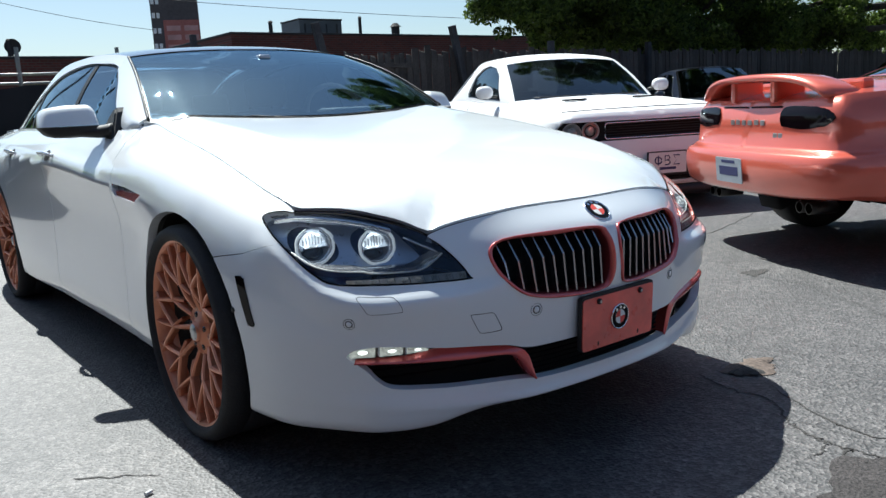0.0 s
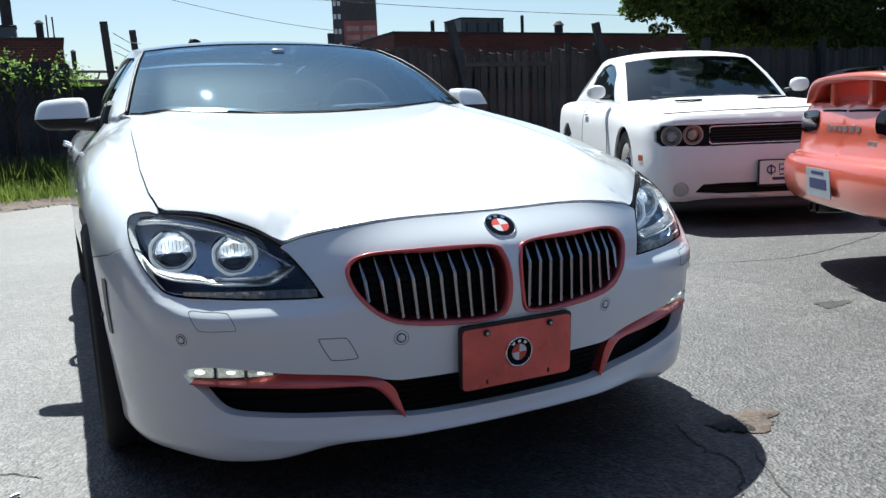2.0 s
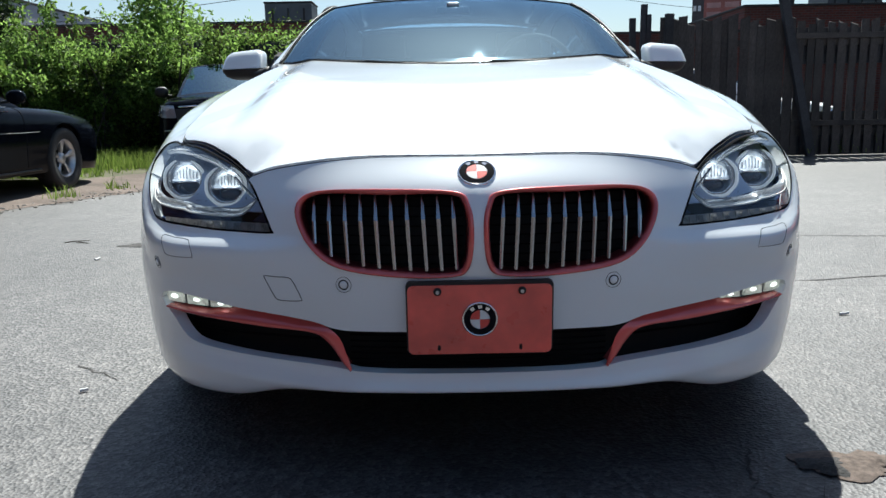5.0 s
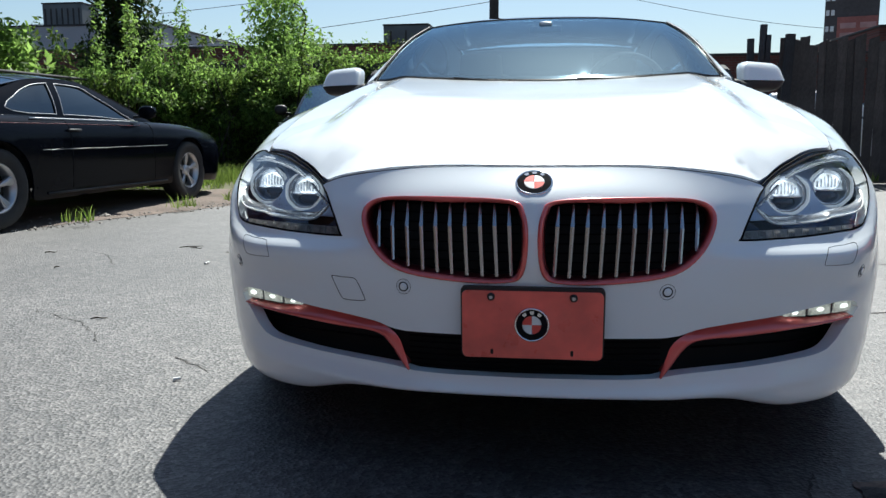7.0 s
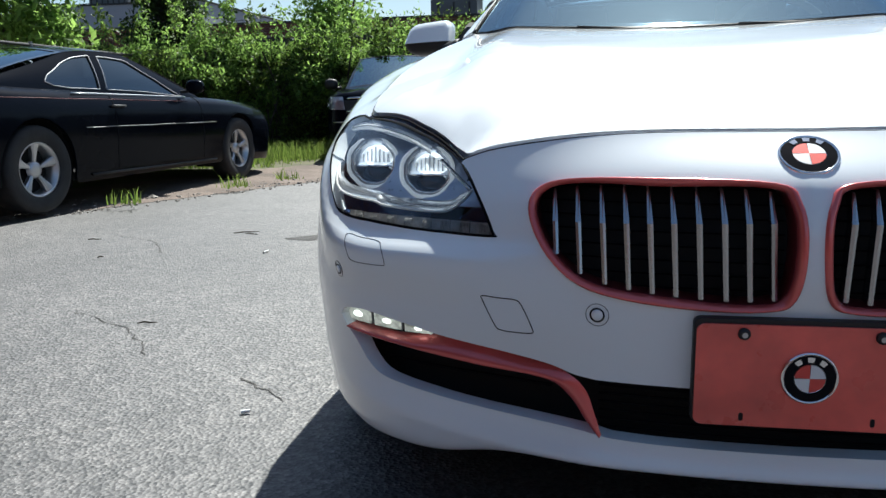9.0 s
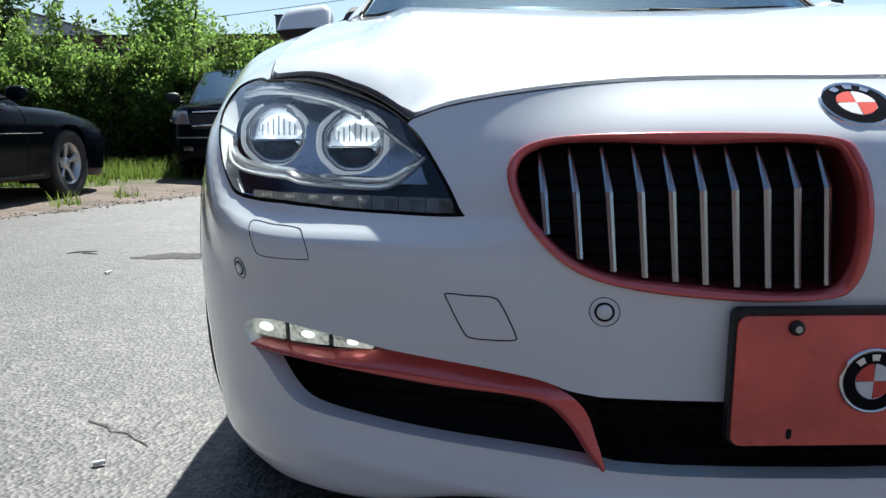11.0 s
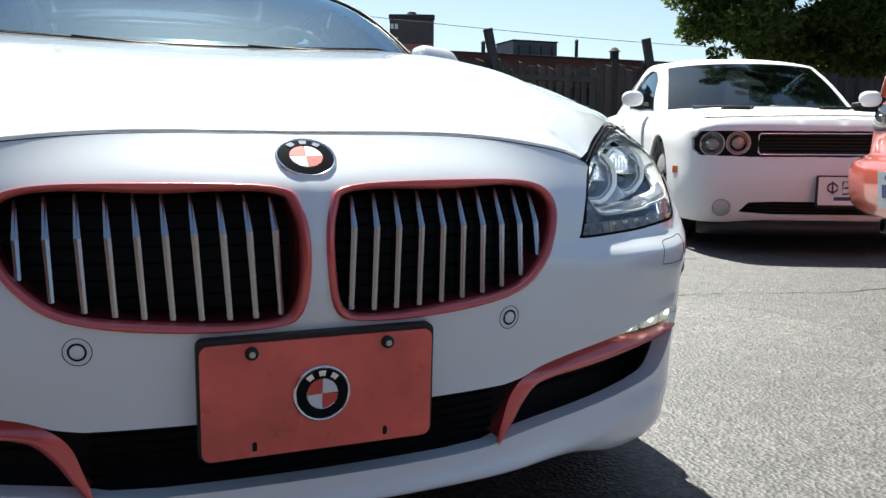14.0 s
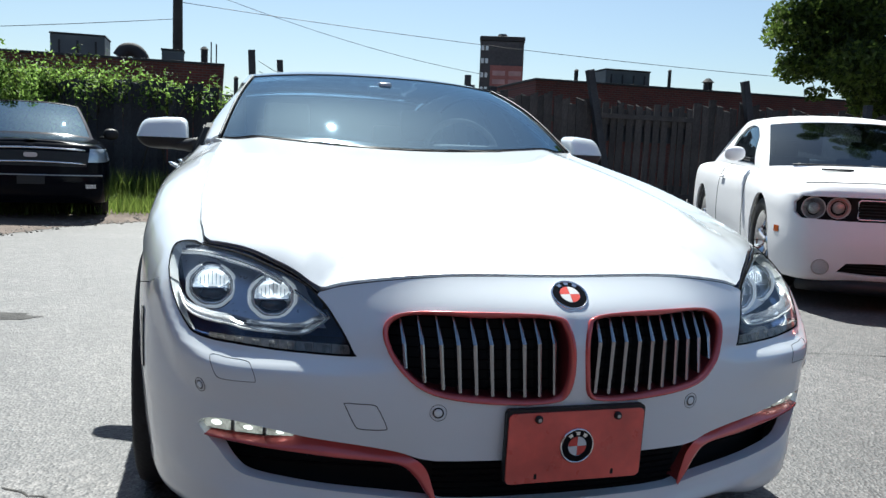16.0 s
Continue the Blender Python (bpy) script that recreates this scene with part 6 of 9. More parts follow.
tow = [(.470, .4735), (.445, .4725), (.417, .472), (.406, .464), (.389, .428), (.391, .420), (.420, .418), (.440, .419), (.450, .426), (.470, .466)]
seam(tow, sg=-1, r=.0009)
wash = [(.735, .548), (.700, .547), (.664, .545), (.655, .538), (.646, .510), (.655, .506), (.700, .505), (.718, .507), (.726, .515)]
for sg in (1, -1):
    seam(wash, sg=sg, r=.0006)
    for x, z, r in ((.290, .462, .0115), (.755, .482, .010)):
        p, n = at_surface(sg * x, z)
        m = facing(p, n)
        v, f = lathe([(0, .0030), (r * .62, .0030), (r * .78, .0014), (r * .78, -.002)], 28, "z")
        s = mesh_ob("parking_sensor", moved(v, m), f, M_WHITE, bmw, True)
        v, f = disc(r * .78, r, .0012, 28)
        mesh_ob("sensor_ring", moved(v, m), f, M_SEAM, s)
        a = np.linspace(0, 2 * np.pi, 33)[:-1]
        tube("sensor_joint", moved(np.c_[1.5 * r * np.cos(a), 1.5 * r * np.sin(a), 0 * a + .0002], m), .0005, M_SEAM, s, True, 5)
    # side marker strip and a small cap behind it
    mk = find([(.592, .586), (.572, .588), (.556, .582), (.518, .458), (.524, .452), (.546, .454)], "yz", .8, 1.8)
    mk = mk if sg > 0 else mirror_uv(mk)
    panel("side_marker", body, mk, [], M_TAILRED, bmw, .02, .004, "dark side marker strip", lift=.003)
    uvd = find([(.613, .488)], "yz", .8, 1.8)
    uvd[:, 0] *= sg
    pd, nd = body(uvd)[0], normals_of(body, uvd)[0]
    v, f = lathe([(0, .003), (.007, .003), (.008, .001), (.008, -.002)], 18, "z")
    mesh_ob("side_sensor", moved(v, facing(pd, nd)), f, M_BLACK, bmw, True)

# Red blades of the lower intakes and the lamp strips.
for sg in (1, -1):
    A = [(.742, .379), (.700, .380), (.620, .379), (.545, .388), (.480, .385), (.428, .379), (.370, .370), (.330, .358), (.305, .335), (.292, .300), (.281, .266)]
    B = [(.746, .373), (.700, .372), (.620, .365), (.545, .359), (.480, .354), (.428, .352), (.390, .351), (.352, .344), (.325, .320), (.305, .290), (.284, .262)]
    a, b = spline(A, 4), spline(B, 4)
    pa = np.array([at_surface(x, z)[0] for x, z in a])
    pb = np.array([at_surface(x, z)[0] for x, z in b])
    kk = len(a)
    inset_a = np.interp(np.arange(kk), [0, kk * .55, kk * .68, kk - 1], [.030, .028, .004, .002])
    pa[:, 1] += inset_a
    pb[:, 1] -= .004
    pc = pb + np.array([0, .006, -.004])
    pd_ = pb + np.array([0, .05, .006])
    v = np.concatenate([pa, pa * .35 + pb * .65 - np.array([0, .003, 0]), pb, pc, pd_]) * np.array([sg, 1, 1])
    f = [(r * kk + i, r * kk + i + 1, (r + 1) * kk + i + 1, (r + 1) * kk + i) for r in range(4) for i in range(kk - 1)]
    if sg > 0:
        f = [q[::-1] for q in f]
    mesh_ob("intake_blade", v, f, M_RED, bmw, True, "salmon-red blade of the lower intake")
    # three lit daytime lamps over the blade
    for i, (x0, x1) in enumerate(((.748, .692), (.686, .628), (.622, .566))):
        zt0, zt1 = np.interp([x0, x1], [.545, .60, .70, .752], [.389, .401, .4145, .4105])
        zb0, zb1 = np.interp([x0, x1], [.545, .60, .75], [.3865, .383, .383])
        us = find([(x0, zb0), (x0, zt0), ((x0 + x1) / 2, (zt0 + zt1) / 2 + .0005), (x1, zt1), (x1, zb1), ((x0 + x1) / 2, (zb0 + zb1) / 2)], "xz", 0, 1.3)
        us = us if sg > 0 else mirror_uv(us)
        lampo = panel("daytime_lamp", lambda uv: body(uv) + np.array([0, .026, 0]), us, [], M_BOWL, bmw, .02, .006, "lit white daytime lamp with cut-glass facets")
        cu = us.mean(0)
        panel("led", lambda uv: body(uv) + np.array([0, .021, 0]), cu + (us - cu) * np.array([.93, .90]), [], M_LED, lampo, .012, .004)
        bm = bmesh.new()
        bmesh.ops.create_uvsphere(bm, u_segments=16, v_segments=8, radius=1.0)
        for w_ in bm.verts:
            w_.co = Vector((w_.co.x * (.0135 - .002 * i), w_.co.z * .0030, w_.co.y * (.0062 - .0012 * i)))
        bmesh.ops.transform(bm, matrix=Matrix.Translation(body(cu[None])[0] + np.array([0, .0195, .001])) @ Matrix.Rotation(sg * .55, 4, "Z"), verts=bm.verts)
        part("led_spot", bm, M_LEDSPOT, lampo, "bright centre of the lit lamp", smooth=True)
    strip = [(.745, .381), (.752, .395), (.735, .411), (.700, .414), (.640, .407), (.560, .394), (.545, .388), (.600, .382), (.680, .381)]
    us = find(spline(strip, 3, True), "xz", 0, 1.3)
    us = us if sg > 0 else mirror_uv(us)
    gl = panel("lamp_cover", lambda uv: body(uv) + np.array([0, .012, 0]), us, [], M_LENS, bmw, .02, 0)
    gl.visible_shadow = False
    panel("lamp_housing", lambda uv: body(uv) + np.array([0, .040, 0]), us, [], M_OLIVE, bmw, .03, 0)

# Headlamps.
for sg in (1, -1):
    q = uh if sg > 0 else mirror_uv(uh)
    cover = panel("headlamp", body, q, [], M_LENS, bmw, .03, 0, "clear headlamp with two lit rings", lift=-.001)
    cover.visible_shadow = False
    c = q.mean(0)
    q2 = c + (q - c) * 1.04
    q2[:, 1] = np.minimum(q2[:, 1], VH)
    panel("lamp_back", lambda uv: body(uv) + np.array([0, .19, 0]), q2, [], M_HLDARK, cover, .03, 0)
    cz = c + np.array([.015 * (1 if sg > 0 else -1), .030])
    qb = cz + (q - c) * np.array([.88, .90])
    qb[:, 1] = np.minimum(qb[:, 1], VH * .978)
    wells = []
    for wx, wz, wr in ((.734, .662, .049), (.602, .652, .047)):
        ca = np.linspace(0, 2 * np.pi, 25)[:-1]
        well = find(np.c_[wx + wr * 1.04 * np.cos(ca), wz + wr * .99 * np.sin(ca)], "xz", .3, 1.6)
        wells.append(well if sg > 0 else mirror_uv(well))
    panel("lamp_bezel", lambda uv: body(uv) + np.array([0, .115, 0]), qb, wells, M_BEZEL, cover, .03, .004, "blue-tinted silver bezel")
    # black border of the cover: broad under the bonnet edge, narrow elsewhere
    kq = len(q)
    order = np.arange(kq) if sg > 0 else np.arange(kq)[::-1]
    inner_i, outer_i = int(np.argmin(((uh - uc_in) ** 2).sum(1))), i2
    wide = np.full(kq, .0050)
    for i in range(kq):
        if inner_i <= i <= outer_i:
            wide[i] = .0035 + .0020 * math.sin(math.pi * min(1.0, (i - inner_i + 1) / (outer_i - inner_i + 1) * .80))
    wide = wide[order]
    tg = np.roll(q, -1, 0) - np.roll(q, 1, 0)
    tg /= np.linalg.norm(tg, axis=1)[:, None]
    inn = np.stack([-tg[:, 1], tg[:, 0]], 1)
    if ((q + inn * .01 - c) ** 2).sum() > ((q - c) ** 2).sum():
        inn = -inn
    q_in = q + inn * wide[:, None]
    rows_ = [body(q) - normals_of(body, q) * .003, body(q + inn * wide[:, None] * .35) + normals_of(body, q) * .0012, body(q_in) + normals_of(body, q_in) * .0008]
    sv = np.concatenate(rows_)
    mesh_ob("lamp_seal", sv, [(r_ * kq + i, r_ * kq + (i + 1) % kq, (r_ + 1) * kq + (i + 1) % kq, (r_ + 1) * kq + i) for r_ in range(2) for i in range(kq)], M_SEALBLACK, cover, True)
    rimv = np.concatenate([body(q) - normals_of(body, q) * .002, body(q2) + np.array([0, .19, 0])])
    mesh_ob("lamp_wall", rimv, [(i, (i + 1) % kq, kq + (i + 1) % kq, kq + i) for i in range(kq)], M_HLDARK, cover, True)
    for (x, y, z), r in (((.734, .436, .662), .049), ((.602, .335, .652), .047)):
        m = facing((sg * x, y, z), (sg * .14, -1, .10))
        v, f = lathe([(.012, -.040), (r * .50, -.034), (r * .80, -.016), (r * .95, .004), (r * 1.02, .006)], 40, "z")
        bowl = mesh_ob("reflector", moved(v, m), f, M_BOWL, cover, True)
        # light guide: a soft-cornered band, open at the top, and a slim bright liner within
        a = np.radians(np.linspace(112, 428, 64))
        k8 = 1 / np.maximum(np.abs(np.cos((a + np.pi / 8) % (np.pi / 4) - np.pi / 8)), .975)
        pts = np.c_[r * k8 * np.cos(a) * 1.07, r * k8 * np.sin(a) * 1.0, 0 * a + .010]
        taper = np.interp(np.arange(64), [0, 6, 58, 63], [.0018, .0042, .0042, .0018])
        tube("light_ring", moved(pts, m), taper, M_RING, bowl, False, 10, "pale glowing light guide")
        pts = np.c_[r * .83 * k8 * np.cos(a) * 1.07, r * .83 * k8 * np.sin(a), 0 * a + .004]
        tube("ring_liner", moved(pts, m), .0021, M_CHROME, bowl, False, 8)
        # lit upper chamber with ribs, over a dark lower lens
        bm = bmesh.new()
        bmesh.ops.create_uvsphere(bm, u_segments=28, v_segments=14, radius=1.0)
        for w_ in bm.verts:
            w_.co = Vector((w_.co.x * r * .74, w_.co.y * r * .44 + r * .30, w_.co.z * .012 - .020))
        bmesh.ops.transform(bm, matrix=m, verts=bm.verts)
        part("projector_lens", bm, M_PEARL, bowl, smooth=True)
        for k in range(7):
            xr = (-.54 + .18 * k) * r
            bm = bmesh.new()
            box(bm, xr - .0007, xr + .0007, r * .02, r * (.66 - .3 * abs(k - 3) / 3 ** 1.0), -.016, -.004, bevel=.0003)
            bmesh.ops.transform(bm, matrix=m, verts=bm.verts)
            part("reflector_rib", bm, M_BOWL, bowl)
        bm = bmesh.new()
        bmesh.ops.create_uvsphere(bm, u_segments=24, v_segments=12, radius=1.0)
        for w_ in bm.verts:
            w_.co = Vector((w_.co.x * r * .66, w_.co.y * r * .36 - r * .42, w_.co.z * .014 - .018))
        bmesh.ops.transform(bm, matrix=m, verts=bm.verts)
        part("lower_lens", bm, M_HLLENS, bowl, "dark glossy lower lens", smooth=True)
        bm = bmesh.new()
        box(bm, -r * .76, r * .76, -r * .17, -r * .10, -.028, -.001, bevel=.0015)
        bmesh.ops.transform(bm, matrix=m, verts=bm.verts)
        part("reflector_bar", bm, M_CHROME, bowl)
    # bright trims: a shelf below the rings with an upturned inner tip, and an upper blade with a light edge
    low = spline([(.806, .425, .655), (.790, .362, .628), (.764, .322, .614), (.724, .290, .607), (.690, .268, .604), (.668, .256, .598), (.610, .230, .594), (.548, .208, .594), (.515, .192, .614), (.496, .180, .634)], 5)
    lk = len(low)
    wid = np.interp(np.arange(lk), [0, 10, 25, 34, 38, lk - 1], [.010, .013, .013, .014, .016, .004])
    lv = np.concatenate([low, low + np.c_[0 * wid, .004 + 0 * wid, wid * .30], low + np.c_[0 * wid, .016 + 0 * wid, wid * .75], low + np.c_[0 * wid, .045 + 0 * wid, wid]]) * np.array([sg, 1, 1])
    mesh_ob("lamp_trim", lv, [(r_ * lk + i, r_ * lk + i + 1, (r_ + 1) * lk + i + 1, (r_ + 1) * lk + i) for r_ in range(3) for i in range(lk - 1)], M_HLSILVER, cover, True)
    tube("trim_edge", low * np.array([sg, 1, 1]), .0024, M_WHITEENAMEL, cover, False, 6, "thin bright trim edge")
    hi_ = spline([(.803, .522, .737), (.755, .470, .742), (.690, .405, .734), (.630, .340, .720), (.585, .288, .702)], 5)
    hv = np.concatenate([hi_, hi_ + np.array([-.001, -.006, -.006]), hi_ + np.array([.002, -.003, -.014]), hi_ + np.array([.003, .02, -.020])]) * np.array([sg, 1, 1])
    hk = len(hi_)
    mesh_ob("upper_blade", hv, [(r_ * hk + i, r_ * hk + i + 1, (r_ + 1) * hk + i + 1, (r_ + 1) * hk + i) for r_ in range(3) for i in range(hk - 1)], M_HLSILVER, cover, True)
    tube("blade_edge", (hi_[:-4] + np.array([-.001, -.008, -.006])) * np.array([sg, 1, 1]), .0016, M_WHITEENAMEL, cover, False, 6, "thin bright blade edge")
    strut = spline([(.562, .258, .678), (.540, .232, .662), (.500, .185, .634)], 4) * np.array([sg, 1, 1])
    tube("inner_strut", strut, .0036, M_HLSILVER, cover, False, 6)
    # smoky indicator strip: eight cells with fine upright ribs
    for i in range(8):
        x0, x1 = .738 - i * .0348, .738 - i * .0348 - .0332
        zt, zb = .5880 - i * .0003, .5675 - i * .0005
        us = find([(x0, zt), (x1, zt), (x1, zb - .0005), (x0, zb)], "xz", .2, 1.3)
        us = us if sg > 0 else mirror_uv(us)
        cell = panel("indicator_cell", lambda uv: body(uv) + np.array([0, .004, 0]), us, [], M_INDICATOR, cover, .02, .008)
        for k in range(6):
            xr = x0 + (x1 - x0) * (.52 + .075 * k)
            pa_, pb_ = at_surface(sg * xr, zb + .002)[0], at_surface(sg * xr, zt - .003)[0]
            tube("indicator_rib", np.array([pa_, pb_]) + np.array([0, .0045, 0]), .0007, M_BLACK, cell, False, 5)

# Joint lines: bumper to wing is real; bonnet gap filler below the edge.
for sg in (1, -1):
    rim_p = body(np.array([(sg * u, VH) for u in np.linspace(0, u15 - .03, 90)]))
    fine = np.interp(np.abs(rim_p[:, 1]), [.45, .70, 1.0, 1.1], [.0019, .0011, .0004, .0001])
    tube("bonnet_joint", rim_p + np.array([0, 0, -.0020]), fine, M_SEAM, bmw, False, 6)
for g0, g1 in ((-uc_in[0] + .01, uc_in[0] - .01), (uh[i2][0] + .02, 1.75), (-1.75, -uh[i2][0] - .02)):
    panel("bonnet_gutter", body, np.array([(g0, VH * .93), (g1, VH * .93), (g1, VH), (g0, VH)]), [], M_SEAM, bmw, .05, 0, lift=-.016)

# Mirrors.
def mirror_shape(sg):
    """Door mirror: a rounded wedge, white above and black below, on a short black arm."""
    nu, nv = 32, 16
    for low, mat, nm in ((False, M_WHITE, "mirror_cap"), (True, M_BLACK, "mirror_base")):
        v, f = [], []
        for j in range(nv + 1):
            s = j / nv
            if low:
                zz, k = 1.012 - .046 * s, (1 - s ** 5) ** .4 if s < 1 else 0.0
            else:
                zz, k = 1.014 + .088 * s, (1 - s ** 7) ** (1 / 4.0) if s < 1 else 0.0
            x_in = .838 + (.004 if not low else .012) * s
            x_out = 1.045 - (.024 * s ** 1.3 if not low else .03 * s)
            for i in range(nu):
                a = 2 * math.pi * i / nu
                cx, cy = math.cos(a), math.sin(a)
                ex = math.copysign(abs(cx) ** .22, cx)
                ey = math.copysign(abs(cy) ** .7, cy)
                xx = (x_in + x_out) / 2 + ex * k * (x_out - x_in) / 2
                t = (xx - .84) / .2
                yy = 2.00 + .075 * t + .05 * s * (not low) + ey * k * (.070 - .022 * t) * (1.0 if cy > 0 else 1.15)
                v.append((sg * xx, yy, zz - (.012 * max(t, 0) ** 1.5 * s if not low else 0)))
        for j in range(nv):
            for i in range(nu):
                k2 = (i + 1) % nu
                q = (j * nu + i, j * nu + k2, (j + 1) * nu + k2, (j + 1) * nu + i)
                f.append(q if (sg > 0) != low else q[::-1])
        mesh_ob(nm, v, f, mat, bmw, True, "black lower half of the door mirror" if low else "white door mirror cap")
    pts = spline([(sg * .790, 1.91, .990), (sg * .825, 1.94, .986), (sg * .860, 1.97, .986), (sg * .92, 2.00, .990)], 4)
    tube("mirror_arm", pts, np.linspace(.050, .034, len(pts)), M_BLACK, bmw, False, 12, squash=.6)
    bm = bmesh.new()
    foot = [(1.855, .946), (1.93, .950), (2.02, .975), (2.01, 1.01), (1.985, 1.045), (1.955, 1.075), (1.935, 1.078), (1.915, 1.06), (1.890, 1.02), (1.865, .98)]
    vs = [bm.verts.new((sg * (.812 - .42 * (z - .96) + o), y, z)) for o in (.012, -.035) for y, z in foot]
    k = len(foot)
    bm.faces.new(vs[:k]), bm.faces.new(vs[k:][::-1])
    for i in range(k):
        bm.faces.new((vs[i], vs[k + i], vs[k + (i + 1) % k], vs[(i + 1) % k]))
    bmesh.ops.recalc_face_normals(bm, faces=bm.faces)
    bmesh.ops.bevel(bm, geom=[e for e in bm.edges if abs(e.verts[0].co.x - e.verts[1].co.x) < .036], offset=.008, segments=3, affect="EDGES")
    part("mirror_foot", bm, M_BLACK, bmw, "black foot of the door mirror")


for sg in (1, -1):
    mirror_shape(sg)
    for y, ln in ((2.60, .19), (3.46, .19)):
        x, z = [float(v[0]) for v in belt(y)]
        uvh = find([(y + t, .885) for t in (-ln / 2, -ln / 4, 0, ln / 4, ln / 2)], "yz", 2, 6)
        uvh[:, 0] *= sg
        hp, hn = body(uvh), normals_of(body, uvh)
        off = np.array([.004, .026, .030, .026, .004])[:, None]
        tube("door_handle", spline(hp + hn * off, 4), .011, M_WHITE, bmw, False, 8, "body-coloured door handle", squash=.7)
        tube("handle_trim", spline(hp + hn * (off + .010), 4), .004, M_CHROME, bmw, False, 6)
        m = facing(hp[2], hn[2])
        # flat dark disc paints the shade of the hollow behind the handle
        v, f = disc(.0003, .034, .0015, 24)
        mesh_ob("handle_cup", moved(v * np.array([1.3, .8, 1]), m), f, M_SEAM, bmw)
# Wipers, cowl.
cw = np.array([(x, cowl_y(x) + .004) for x in np.linspace(-.70, .70, 21)])
cwz = hood_z(cw[:, 0], cw[:, 1]) - .012
tube("cowl_strip", np.c_[cw, cwz - .001], .009, M_SEALBLACK, bmw, False, 6, squash=.5)
for x0, x1, yo in ((-.10, -.62, .03), (.42, -.16, .035)):
    pts = []
    for t in np.linspace(0, 1, 9):
        x = x0 + (x1 - x0) * t
        s = screen(np.array([(x / .718, .010 + .010 * (1 - abs(2 * t - 1)))]))[0]
        pts.append(s + np.array([0, -.012, -.007]))
    w = tube("wiper", pts, .0040, M_BLACK, bmw, False, 6, "black windscreen wiper")
    px = pts[0] + np.array([.06, -.03, -.012])
    tube("wiper_arm", [px, px * .5 + pts[3] * .5 + np.array([0, 0, .001]), pts[4] + np.array([0, 0, .003])], .0045, M_BLACK, w, False, 6)
# Cabin.
bm = bmesh.new()
v = box(bm, -.70, .70, 1.62, 2.05, .80, .985, bevel=.03)
part("dashboard", bm, M_DASH, bmw)
v, f = lathe([(.165, -.012), (.180, -.016), (.192, 0), (.180, .016), (.165, .012), (.165, -.012)], 36, "z")
mesh_ob("steering_wheel", moved(v, pose(.37, 2.12, .985, 68, 0, 0)), f, M_TANHOOD, bmw, True, "tan steering wheel")
bm = bmesh.new()
box(bm, -.03, .03, -.17, .17, -.01, .01, pose(.37, 2.12, .985, 68, 0, 0))
box(bm, -.17, .17, -.03, .03, -.01, .01, pose(.37, 2.12, .985, 68, 0, 0))
part("wheel_spokes", bm, M_DASH, bmw)
bm = bmesh.new()
vs = box(bm, .20, .58, 1.88, 2.06, .96, 1.035, bevel=.03)
part("instrument_hood", bm, M_TANHOOD, bmw)
for sx in (-.37, .37):
    for y0, zb in ((2.55, 1.08), (3.40, 1.02)):
        bm = bmesh.new()
        box(bm, sx - .25, sx + .25, y0 - .30, y0 + .22, .42, .58, bevel=.05)
        box(bm, sx - .24, sx + .24, -.07, .07, 0, zb - .55, pose(0, y0 + .22, .53, -14, 0, 0), bevel=.05)
        box(bm, sx - .12, sx + .12, -.045, .045, zb - .53, zb - .36, pose(0, y0 + .22, .53, -14, 0, 0), bevel=.035)
        part("car_seat", bm, M_CREAM, bmw, smooth=True)
bm = bmesh.new()
box(bm, -.62, .62, 3.50, 3.74, .42, 1.02, bevel=.05)
box(bm, -.66, .66, 3.72, 4.44, .96, 1.0, bevel=.015)
part("rear_bench", bm, M_DASH, bmw)
bm = bmesh.new()
box(bm, -.12, .12, 2.1, 3.5, .40, .70, bevel=.04)
part("centre_console", bm, M_DASH, bmw)
bm = bmesh.new()
box(bm, -.075, .075, 2.135, 2.155, 1.250, 1.282, bevel=.009)
box(bm, -.03, .03, 2.13, 2.26, 1.275, 1.30, bevel=.01)
part("inner_mirror", bm, M_SILVER, bmw, smooth=True)


